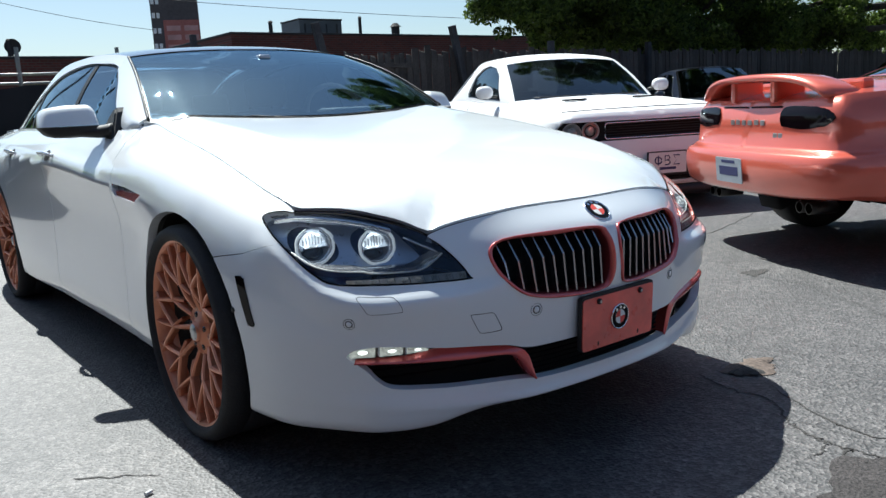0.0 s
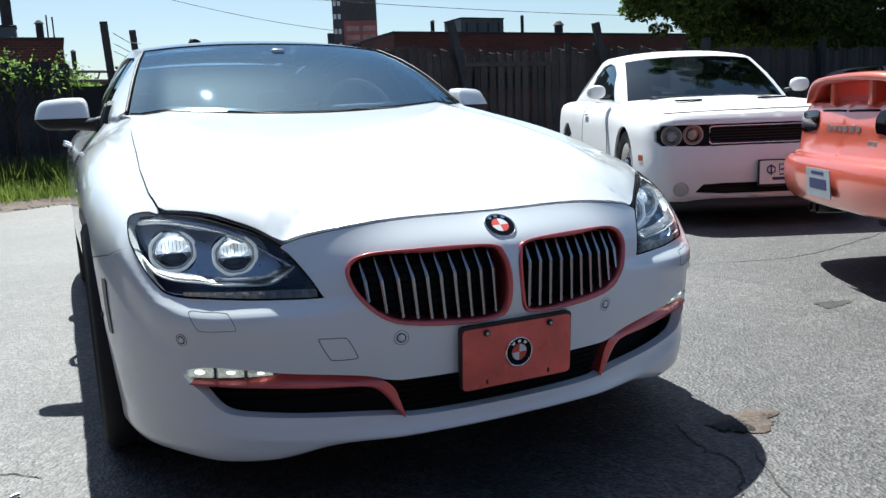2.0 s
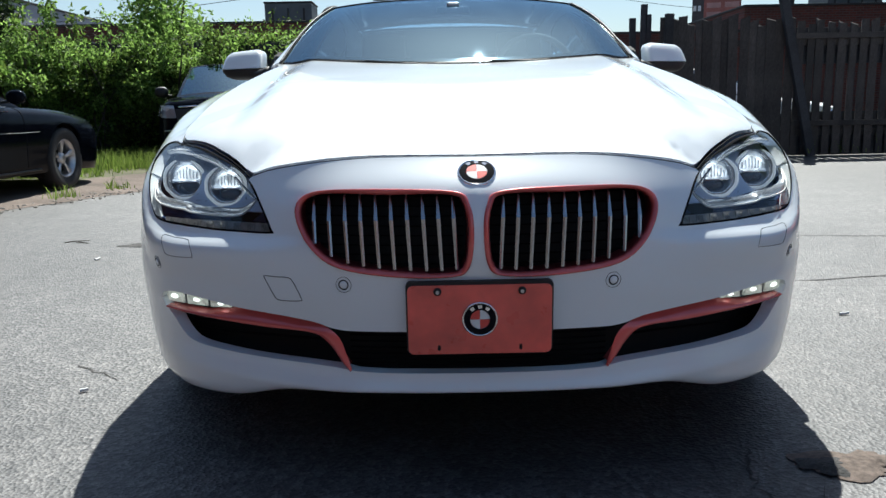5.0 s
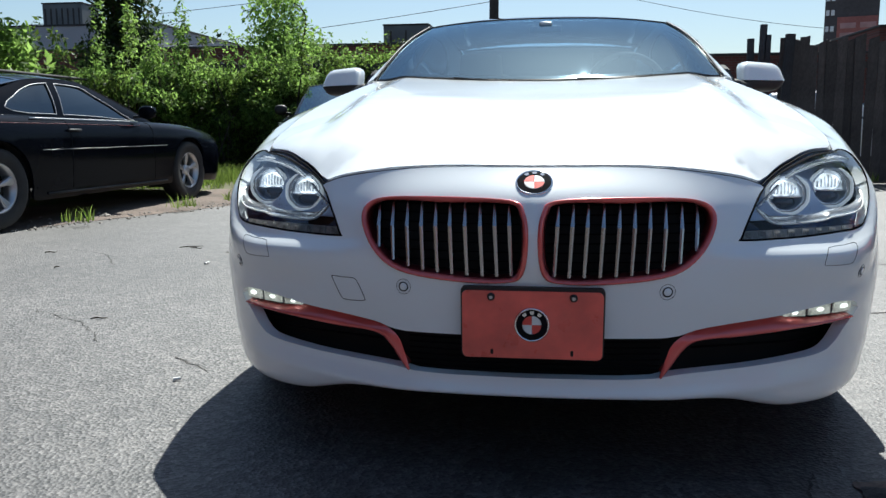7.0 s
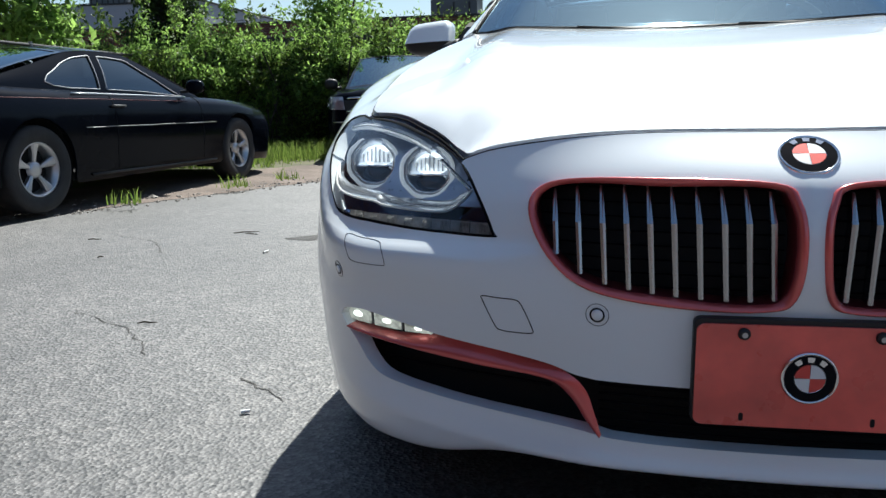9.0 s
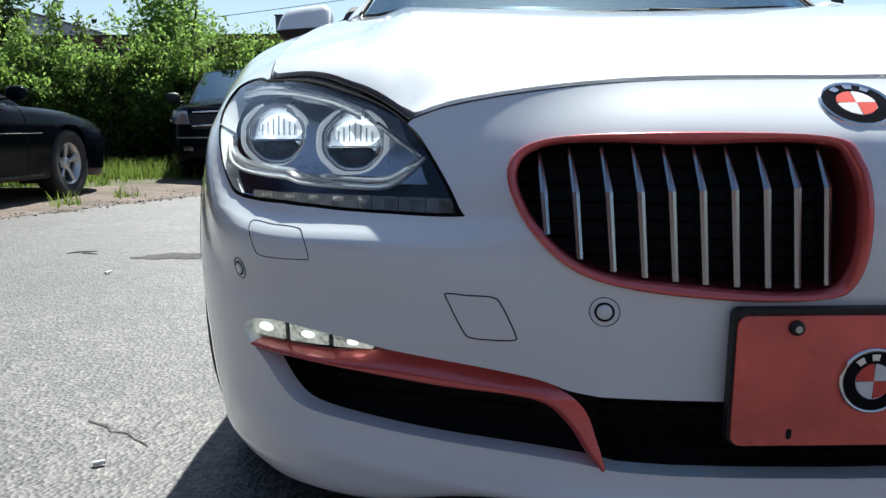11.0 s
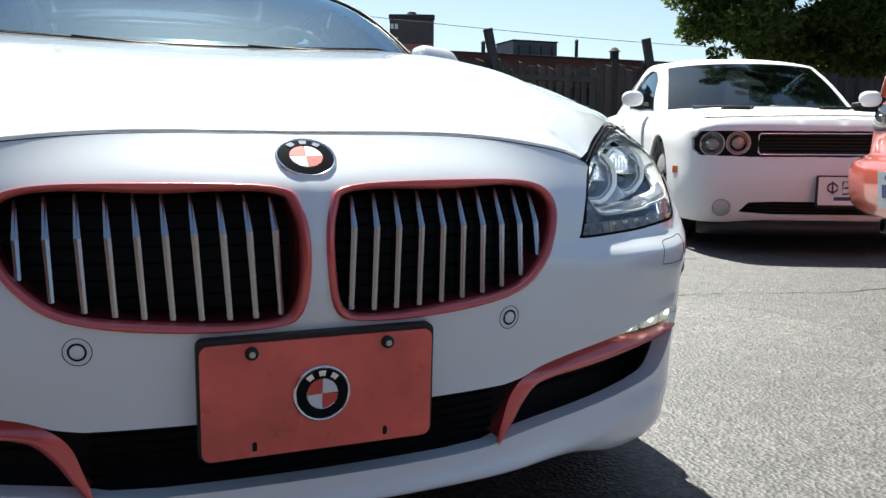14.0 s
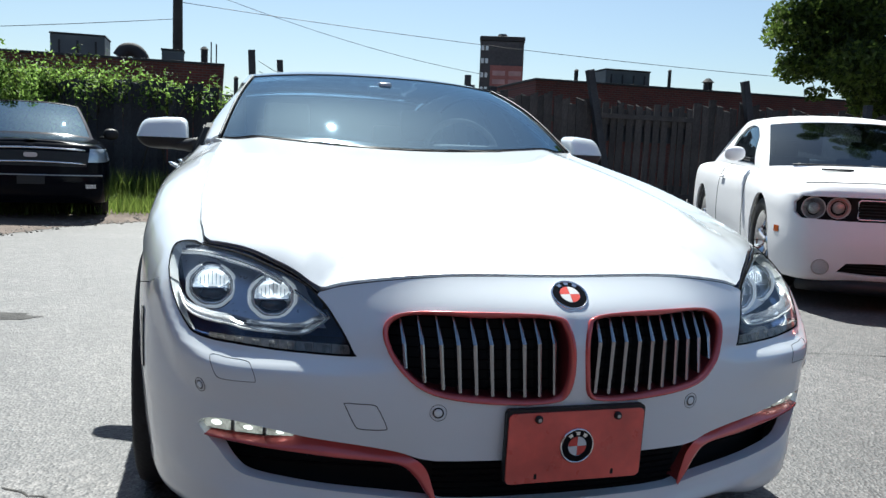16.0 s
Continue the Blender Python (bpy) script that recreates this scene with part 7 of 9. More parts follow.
# Wheels.
def rim_wheel(x, y, z, sg, parent, R=.348, r_rim=.300, width=.245):
    """Tyre and a woven split-spoke rim in copper; the outside faces sg * x."""
    w = width / 2
    m = pose(x, y, z, 0, 0, 0 if sg > 0 else 180)
    prof = [(r_rim - .006, w * .80), (r_rim + .008, w * .92), (R - .030, w * 1.0), (R - .010, w * .93), (R, w * .74), (R + .0005, w * .30), (R - .004, w * .28), (R + .0005, w * .26), (R + .0005, -w * .26), (R, -w * .74), (R - .02, -w), (r_rim, -w * .85)]
    v, f = lathe(prof, 72)
    tyre = mesh_ob("tyre", moved(v, m), f, M_TYRE, parent, True)
    prof = [(r_rim - .004, w * .80), (r_rim + .006, w * .86), (r_rim - .006, w * .84), (r_rim - .014, w * .70), (r_rim - .028, w * .1), (r_rim - .03, -w * .8)]
    v, f = lathe(prof, 72)
    rim = mesh_ob("rim", moved(v, m), f, M_COPPER, parent, True, "copper-coloured woven-spoke rim")
    v, f = lathe([(0, w * .66), (.030, w * .66), (.034, w * .60), (.036, w * .56), (.075, w * .50), (.085, w * .40), (.086, w * .1)], 40)
    hub = mesh_ob("hub", moved(v, m), f, M_COPPER, rim, True)
    v, f = lathe([(0, w * .69), (.024, w * .69), (.028, w * .65)], 28)
    mesh_ob("centre_cap", moved(v, m), f, M_SILVER, rim, True)
    for k in range(5):
        a = radians(72 * k + 18)
        v, f = lathe([(0, w * .56), (.009, w * .56), (.010, w * .40)], 14)
        v = v + np.array([0, .056 * math.cos(a), .056 * math.sin(a)])
        mesh_ob("wheel_nut", moved(v, m), f, M_GLOSSBLACK, rim, True)

    def spoke(a0, r0, a1, r1, w0, w1, h0, h1):
        p0 = np.array([h0, r0 * math.cos(a0), r0 * math.sin(a0)])
        p1 = np.array([h1, r1 * math.cos(a1), r1 * math.sin(a1)])
        d = p1 - p0
        s = np.cross(d / np.linalg.norm(d), np.array([1.0, 0, 0]))
        vv = []
        for p, ww in ((p0, w0), ((p0 + p1) / 2 + np.array([.004, 0, 0]), (w0 + w1) / 2), (p1, w1)):
            vv += [p + s * ww, p + s * ww * .45 + np.array([.006, 0, 0]), p - s * ww * .45 + np.array([.006, 0, 0]), p - s * ww, p - np.array([.022, 0, 0]) - s * ww * .7, p - np.array([.022, 0, 0]) + s * ww * .7]
        ff = [(r * 6 + i, r * 6 + (i + 1) % 6, (r + 1) * 6 + (i + 1) % 6, (r + 1) * 6 + i) for r in range(2) for i in range(6)]
        return vv, ff

    n = 10
    for k in range(n):
        a = 2 * math.pi * k / n
        step = 2 * math.pi / n
        vv, ff = [], []
        for s_ in (spoke(a, .070, a + step * .10, .165, .0092, .0076, w * .46, w * .70),
                   spoke(a + step * .10, .160, a - step * .52, r_rim - .010, .0072, .0060, w * .70, w * .78),
                   spoke(a + step * .10, .160, a + step * .62, r_rim - .010, .0072, .0060, w * .71, w * .79),
                   spoke(a - step * .30, .120, a + step * .10, .172, .0060, .0062, w * .55, w * .70),
                   spoke(a + step * .10, .172, a + step * .05, r_rim - .010, .0055, .0058, w * .70, w * .78)):
            k0 = len(vv)
            vv += list(s_[0])
            ff += [tuple(i + k0 for i in q) for q in s_[1]]
        mesh_ob("spoke", moved(vv, m), ff, M_COPPER, rim)
    v, f = lathe([(.06, w * .05), (.185, w * .05), (.185, -.02), (.06, -.02)], 48)
    mesh_ob("brake_disc", moved(v, m), f, M_DISC, rim, True)
    # added black disc: the shade between the spokes, put into colour
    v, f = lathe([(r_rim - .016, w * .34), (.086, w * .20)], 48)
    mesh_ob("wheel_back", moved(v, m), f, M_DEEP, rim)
    return tyre


for sg in (1, -1):
    for y in (.990, .990 + AXLE):
        rim_wheel(sg * .810, y, .346, sg, bmw)

# ---- the other cars ----
class Shell:
    """A car body: a plan outline, cross-sections round it, a deck, and a cabin. Local: nose at y = 0, tail at y = length."""

    def __init__(self, out, sect, deck, cab, vh=.6):
        o = spline(out, 16)
        o[:, 0] = np.maximum(o[:, 0], 0)
        self.o = o
        self.s = np.r_[0, np.cumsum(np.linalg.norm(np.diff(o, axis=0), axis=1))]
        self.end = self.s[-1]
        self.su = np.array([0.0] + [self.near(*p) for p, _ in sect[1:-1]] + [self.end])
        self.sr = np.array([np.array(r).ravel() for _, r in sect])
        self.rows = self.sr.shape[1] // 2
        self.vh = vh
        self.deck = deck
        self.cab = cab
        self.L = out[-1][1]
        gu, gv = np.meshgrid(np.linspace(0, self.end, 420), np.linspace(0, vh, 71), indexing="ij")
        self.guv = np.stack([gu.ravel(), gv.ravel()], 1)
        self.gp = self.side(self.guv)

    def near(self, x, y):
        return self.s[np.argmin((self.o[:, 0] - x) ** 2 + (self.o[:, 1] - y) ** 2)]

    def side(self, uv):
        uv = np.atleast_2d(uv)
        u, v = uv[:, 0], np.clip(uv[:, 1] / self.vh, 0, 1)
        sg, a = np.where(u < 0, -1.0, 1.0), np.abs(u)
        sg, a = np.where(a > self.end, -sg, sg), np.where(a > self.end, 2 * self.end - a, a)
        e = .03
        f = lambda q: (np.interp(q, self.s, self.o[:, 0]), np.interp(q, self.s, self.o[:, 1]))
        cx, cy = f(a)
        hi, lo = a + e, a - e
        x2, y2 = f(np.where(hi > self.end, 2 * self.end - hi, hi))
        x2 = np.where(hi > self.end, -x2, x2)
        x1, y1 = f(np.abs(lo))
        x1 = np.where(lo < 0, -x1, x1)
        tx, ty = x2 - x1, y2 - y1
        ln = np.maximum(np.hypot(tx, ty), 1e-9)
        nx, ny = ty / ln, -tx / ln
        R = self.rows
        rows = smooth_at(self.su, self.sr, a).reshape(-1, R, 2)
        i = np.clip((v * (R - 1)).astype(int), 0, R - 2)
        t = (v * (R - 1) - i)[:, None]
        k = np.arange(len(a))
        b, c = rows[k, i], rows[k, i + 1]
        p0 = np.where((i > 0)[:, None], rows[k, np.maximum(i - 1, 0)], 2 * b - c)
        p3 = np.where((i < R - 2)[:, None], rows[k, np.minimum(i + 2, R - 1)], 2 * c - b)
        q = .5 * (2 * b + (c - p0) * t + (2 * p0 - 5 * b + 4 * c - p3) * t * t + (3 * b - p0 - 3 * c + p3) * t ** 3)
        return np.stack([sg * (cx - nx * q[:, 0]), cy - ny * q[:, 0], q[:, 1]], 1)

    def find(self, pts, axes, lo=0.0, hi=99.0):
        ax = ["xyz".index(c) for c in axes]
        ok = (self.guv[:, 0] >= lo) & (self.guv[:, 0] <= hi) & (self.guv[:, 1] > self.vh / self.rows)
        g, w = self.gp[ok][:, ax], self.guv[ok]
        out = []
        for p in pts:
            d = ((g - np.array(p)) ** 2).sum(1)
            k = np.argsort(d)[:4]
            wt = 1 / (d[k] + 1e-6)
            out.append((w[k] * wt[:, None]).sum(0) / wt.sum())
        return np.array(out)

    def on(self, sg, pts, axes, lo=0.0, hi=99.0):
        q = self.find(pts, axes, lo, hi)
        return q if sg > 0 else mirror_uv(q)

    def at(self, x, z, lo=0.0, hi=99.0):
        uv = self.find([(abs(x), z)], "xz", lo, hi)
        uv[:, 0] *= 1 if x >= 0 else -1
        return self.side(uv)[0], normals_of(self.side, uv)[0]


def car_shell(th, S, paint, wheels, R, glassm, arch_r=None, holes_front=(), doors=(), trim=M_GLOSSBLACK, roof_mat=None, wheel_fn=None, track=.79, step=.06, pan=None, frame_mat=None):
    """Panels, deck, cabin and wheels of a car on the shell S under the thing th."""
    ar = arch_r or R + .045
    for sg in (1, -1):
        low = S.vh / (S.rows - 1) * .98
        uvw = []
        for cy in wheels:
            pts = [(cy + ar * math.cos(radians(a)), R + ar * math.sin(radians(a))) for a in np.linspace(195, -15, 18)]
            uvw.append(S.find(pts, "yz", S.near(9, 0.35), S.near(9, S.L - .35)))
        out = [(1e-4, low)] + [(u, low) for u in np.linspace(.2, uvw[0][0][0] - .02, 5)]
        out += [tuple(p) for p in uvw[0]] + [(u, low) for u in np.linspace(uvw[0][-1][0] + .03, uvw[1][0][0] - .03, 6)]
        out += [tuple(p) for p in uvw[1]] + [(u, low) for u in np.linspace(uvw[1][-1][0] + .03, S.end - 1e-4, 6)]
        out += [(u, S.vh) for u in np.linspace(S.end - 1e-4, 1e-4, 70)]
        # openings that cross the middle are cut into the outline, from the top down
        for h in holes_front:
            out += [(max(u, 1e-4), v) for u, v in h[::-1]]
        out = np.array(out) if sg > 0 else mirror_uv(out)
        panel("body_side", S.side, out, [], paint, th, step, .02)
        for cy in wheels:
            v, f = lathe([(ar + .02, -.02), (ar + .02, -.28), (.05, -.30)], 28)
            v[:, 0] = sg * (S.o[:, 0].max() - .05 + v[:, 0])
            v[:, 1] += cy
            v[:, 2] += R
            keep = [q for q in f if all(v[i][2] > .14 for i in q)]
            mesh_ob("arch_liner", v, keep, M_DEEP, th, True)
        for d in doors:
            u = np.interp(d, S.o[S.o[:, 0] > S.o[:, 0].max() * .93, 1], S.s[S.o[:, 0] > S.o[:, 0].max() * .93])
            p = S.side(np.array([(sg * u, v) for v in np.linspace(S.vh * .22, S.vh, 12)]))
            tube("door_joint", p, .0035, M_SEAM, th, False, 5)
    bm = bmesh.new()
    w = S.o[:, 0].max() - .12
    box(bm, -w, w, wheels[0] + .3, wheels[1] - .3, .20, .26)
    box(bm, -w * .6, w * .6, .40, pan or S.L - .45, .26, .55)
    part("underbody", bm, M_DEEP, th)
    # deck in front of and behind the cabin
    c = S.cab
    edge = S.side(np.stack([np.linspace(0, S.end, 160), np.full(160, S.vh)], 1))

    def edge_x(y):
        k = np.argsort(edge[:, 1])
        return np.interp(y, edge[k, 1], edge[k, 0])

    def edge_z(y):
        k = np.argsort(edge[:, 1])
        return np.interp(y, edge[k, 1], edge[k, 2])

    def deck_z(x, y):
        x, y = np.asarray(x), np.asarray(y)
        t = np.clip(np.abs(x) / np.maximum(edge_x(y), .05), 0, 1)
        zc = smooth_at(*S.deck, y.ravel()).reshape(y.shape)
        return zc + (edge_z(y) - zc) * t ** 2.6

    for nm, y0, y1 in (("bonnet", None, c["ws_base"]), ("boot_lid", c["rw_base"], None)):
        e = edge[:, :2]
        keep = e[e[:, 1] < y1] if y0 is None else e[e[:, 1] > y0]
        keep = keep[keep[:, 0] > 1e-3]
        yb = y1 if y0 is None else y0
        if y0 is None:
            half = np.r_[[(0, keep[:, 1].min())], keep, [(edge_x(yb), yb), (0, yb)]]
        else:
            half = np.r_[[(0, yb), (edge_x(yb), yb)], keep, [(0, keep[:, 1].max())]]
        half = half[np.r_[True, np.linalg.norm(np.diff(half, axis=0), axis=1) > 1e-4]]
        full = np.r_[half, (half * np.array([-1, 1]))[::-1][1:-1]]
        panel(nm, top_sheet(deck_z), full, [], paint, th, step, .012)
    # cabin: four ruled faces between the belt and the roof
    rh = c["roof_hw"]
    zr = lambda x, y: smooth_at(*c["roof"], np.asarray(y).ravel()) - .055 * (np.abs(x) / rh) ** 2.4

    def ws_(uv):
        u, v = uv[:, 0], uv[:, 1]
        bx = u * (edge_x(c["ws_base"]) - c["tuck"] * .35)
        by = c["ws_base"] - .16 + .16 * u * u + .0
        bz = deck_z(bx, by)
        tx, ty = u * rh * .98, c["roof_f"] - .04 + .05 * u * u
        tz = zr(tx, ty)
        bul = .02 * np.sin(np.pi * np.clip(v, 0, 1))
        return np.stack([bx + (tx - bx) * v, by + (ty - by) * v - bul * .4, bz + (tz - bz) * v + bul], 1)

    def rw_(uv):
        u, v = uv[:, 0], uv[:, 1]
        bx = -u * (edge_x(c["rw_base"]) - c["tuck"] * .35)
        by = c["rw_base"] + .06 - .06 * u * u
        bz = deck_z(bx, by)
        tx, ty = -u * rh * .98, c["roof_r"] + 0 * u
        tz = zr(tx, ty)
        bul = .02 * np.sin(np.pi * np.clip(v, 0, 1))
        return np.stack([bx + (tx - bx) * v, by + (ty - by) * v + bul * .3, bz + (tz - bz) * v + bul], 1)

    for nm, F in (("windscreen", ws_), ("rear_window", rw_)):
        panel(nm + "_frame", F, np.array([(-1, 0), (1, 0), (1, 1), (-1, 1)]), [np.array([(-.95, .03), (.95, .03), (.945, .97), (-.945, .97)])], frame_mat or trim, th, .08, .01)
        g = panel(nm, F, np.array([(-.965, .015), (.965, .015), (.96, .985), (-.96, .985)]), [], glassm, th, .1, 0, lift=-.004)
        g.visible_shadow = False
    roofS = lambda uv: np.stack([uv[:, 0] * rh, uv[:, 1], zr(uv[:, 0] * rh, uv[:, 1])], 1)
    rf_ = [(u, c["roof_f"] - .04 + .05 * u * u) for u in np.linspace(-.98, .98, 9)]
    panel("roof", roofS, np.array(rf_ + [(.98, c["roof_r"]), (-.98, c["roof_r"])]), [], roof_mat or paint, th, .08, .012)

    def cs(uv):
        y, v = uv[:, 0], uv[:, 1]
        bx, bz = edge_x(y) - c["tuck"] * .35, edge_z(y)
        yt = np.clip(y, c["roof_f"], c["roof_r"])
        tz = zr(rh * .98, yt)
        a = np.clip((y - c["ws_base"] + .0) / (c["roof_f"] - c["ws_base"]), 0, 1)
        b = np.clip((c["rw_base"] - y) / (c["rw_base"] - c["roof_r"]), 0, 1)
        k = np.minimum(a, b)
        tx = bx + (rh * .98 - bx) * k
        tz = bz + (tz - bz) * k
        bul = .02 * np.sin(np.pi * np.clip(v, 0, 1)) * k
        return np.stack([bx + (tx - bx) * v + bul, y, bz + (tz - bz) * v], 1)

    csm = lambda uv: cs(uv) * np.array([-1, 1, 1])
    fo = np.array([(c["ws_base"] + .02, 0)] + [(y, 0) for y in np.linspace(c["ws_base"] + .3, c["rw_base"] - .1, 8)] + [(c["rw_base"] - .02, 0), (c["rw_base"] - .02, 1)] + [(y, 1) for y in np.linspace(c["rw_base"] - .1, c["ws_base"] + .1, 14)] + [(c["ws_base"] + .02, 1)])
    for F, fl in ((cs, False), (csm, True)):
        panel("cabin_side", F, fo, [np.array(p) for p in c["panes"]], paint, th, .06, .015, flip=fl)
        for p in c["panes"]:
            g = panel("side_window", F, np.array(p), [], glassm, th, .08, 0, flip=fl, lift=-.010)
            g.visible_shadow = False
            tube("window_trim", F(dense(np.array(p), .06)), .005, trim, th, True, 5)
    # dark seats and dashboard inside
    bm = bmesh.new()
    w = rh - .05
    box(bm, -w, w, c["ws_base"] - .05, c["ws_base"] + .35, .62, edge_z(c["ws_base"]) - .02, bevel=.03)
    part("dashboard", bm, M_DASH, th)
    hr = min(1.24, float(np.interp(c["roof_f"] + .43, *c["roof"])) - .10)
    for sx in (-.36, .36):
        bm = bmesh.new()
        box(bm, sx - .23, sx + .23, c["roof_f"] + .35, c["roof_f"] + .50, .45, hr - .16, bevel=.04)
        st = part("seat_back", bm, M_DASH, th)
        bm = bmesh.new()
        box(bm, sx - .12, sx + .12, c["roof_f"] + .38, c["roof_f"] + .47, hr - .16, hr, bevel=.03)
        part("headrest", bm, M_DASH, st)
    for sg in (1, -1):
        for cy in wheels:
            (wheel_fn or plain_wheel)(sg * track, cy, R, sg, th)
    return edge_x, edge_z, deck_z, cs, csm


def plain_wheel(x, y, R, sg, th, spokes=5, mat=None, width=.22, rim=.66, spread=.30):
    w = width / 2
    rr = R * rim
    m = pose(x, y, R, 0, 0, 0 if sg > 0 else 180)
    v, f = lathe([(rr - .004, w * .78), (rr + .006, w * .92), (R * .9, w), (R - .008, w * .92), (R, w * .7), (R, -w * .7), (R * .9, -w), (rr, -w * .85)], 44)
    tyre = mesh_ob("tyre", moved(v, m), f, M_TYRE, th, True)
    mt = mat or M_ALLOY
    v, f = lathe([(rr, w * .80), (rr + .004, w * .86), (rr - .012, w * .82), (rr - .022, w * .1), (rr - .03, -w * .7)], 44)
    rimo = mesh_ob("rim", moved(v, m), f, mt, th, True)
    v, f = lathe([(0, w * .62), (.035, w * .62), (.055, w * .55), (.065, w * .3)], 24)
    mesh_ob("hub", moved(v, m), f, mt, rimo, True)
    for k in range(spokes):
        a = 2 * math.pi * k / spokes + .3
        vv = []
        for r, hw, h in ((.045, .30, w * .50), (rr * .55, spread * .55, w * .62), (rr - .006, spread * .62, w * .74)):
            for s, dh in ((-1, -.010), (-.5, 0), (.5, 0), (1, -.010)):
                aa = a + s * hw * (.05 / max(r, .05) if r < .05 else .55)
                vv.append((h + dh, r * math.cos(aa), r * math.sin(aa)))
            for s in (1, -1):
                aa = a + s * hw * .5
                vv.append((h - .04, r * math.cos(aa), r * math.sin(aa)))
        ff = [(q * 6 + i, q * 6 + (i + 1) % 6, (q + 1) * 6 + (i + 1) % 6, (q + 1) * 6 + i) for q in range(2) for i in range(6)]
        mesh_ob("spoke", moved(vv, m), ff, mt, rimo)
    # added near-black disc paints the shade behind the spokes
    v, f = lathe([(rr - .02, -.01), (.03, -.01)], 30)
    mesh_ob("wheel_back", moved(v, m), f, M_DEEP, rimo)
    return tyre


def door_mirror(th, sg, x, y, z, mat, w=.105, h=.075, d=.07):
    bm = bmesh.new()
    bmesh.ops.create_uvsphere(bm, u_segments=18, v_segments=10, radius=1.0)
    for v in bm.verts:
        c = v.co
        v.co = Vector((sg * x + math.copysign(abs(c.x) ** .8, c.x) * w, y + math.copysign(abs(c.y) ** .8, c.y) * d * (.75 if c.y > 0 else 1), z + math.copysign(abs(c.z) ** .8, c.z) * h))
    part("door_mirror", bm, mat, th, smooth=True)
    tube("mirror_arm", [(sg * (x - w * 1.5), y + .02, z - h * .7), (sg * (x - w * .3), y, z - h * .5)], .025, M_BLACK, th, False, 8, squash=.6)


def lamp_round(th, S, x, z, r, ring=None, lo=0.0, hi=99.0, name="headlamp", back=.012):
    p, n = S.at(x, z, lo, hi)
    m = facing(p - n * back, n)
    v, f = lathe([(0, -.03), (r * .5, -.024), (r * .92, -.004), (r, .012), (r * 1.06, .016), (r * 1.1, .004)], 30, "z")
    o = mesh_ob(name, moved(v, m), f, M_GREYBOWL, th, True)
    v, f = lathe([(0, .016), (r * .6, .013), (r * .98, .006)], 28, "z")
    g = mesh_ob("lens", moved(v, m), f, M_LENS, o, True)
    g.visible_shadow = False
    if ring:
        v, f = lathe([(r * .75, .002), (r * .80, .010), (r * .92, .010), (r * .96, .002)], 30, "z")
        mesh_ob("halo_ring", moved(v, m), f, ring, o, True)
    bm = bmesh.new()
    bmesh.ops.create_uvsphere(bm, u_segments=16, v_segments=8, radius=1.0)
    for w_ in bm.verts:
        w_.co = Vector((w_.co.x * r * .58, w_.co.y * r * .58, w_.co.z * r * .16 - .004))
    bmesh.ops.transform(bm, matrix=m, verts=bm.verts)
    part("projector_lens", bm, M_GREYBOWL, o, smooth=True)
    return o


M_GREYBOWL = pbr("grey_lamp_bowl", (0.50, 0.48, 0.46), 0.30, metal=0.3, vary=0.25, scale=40)


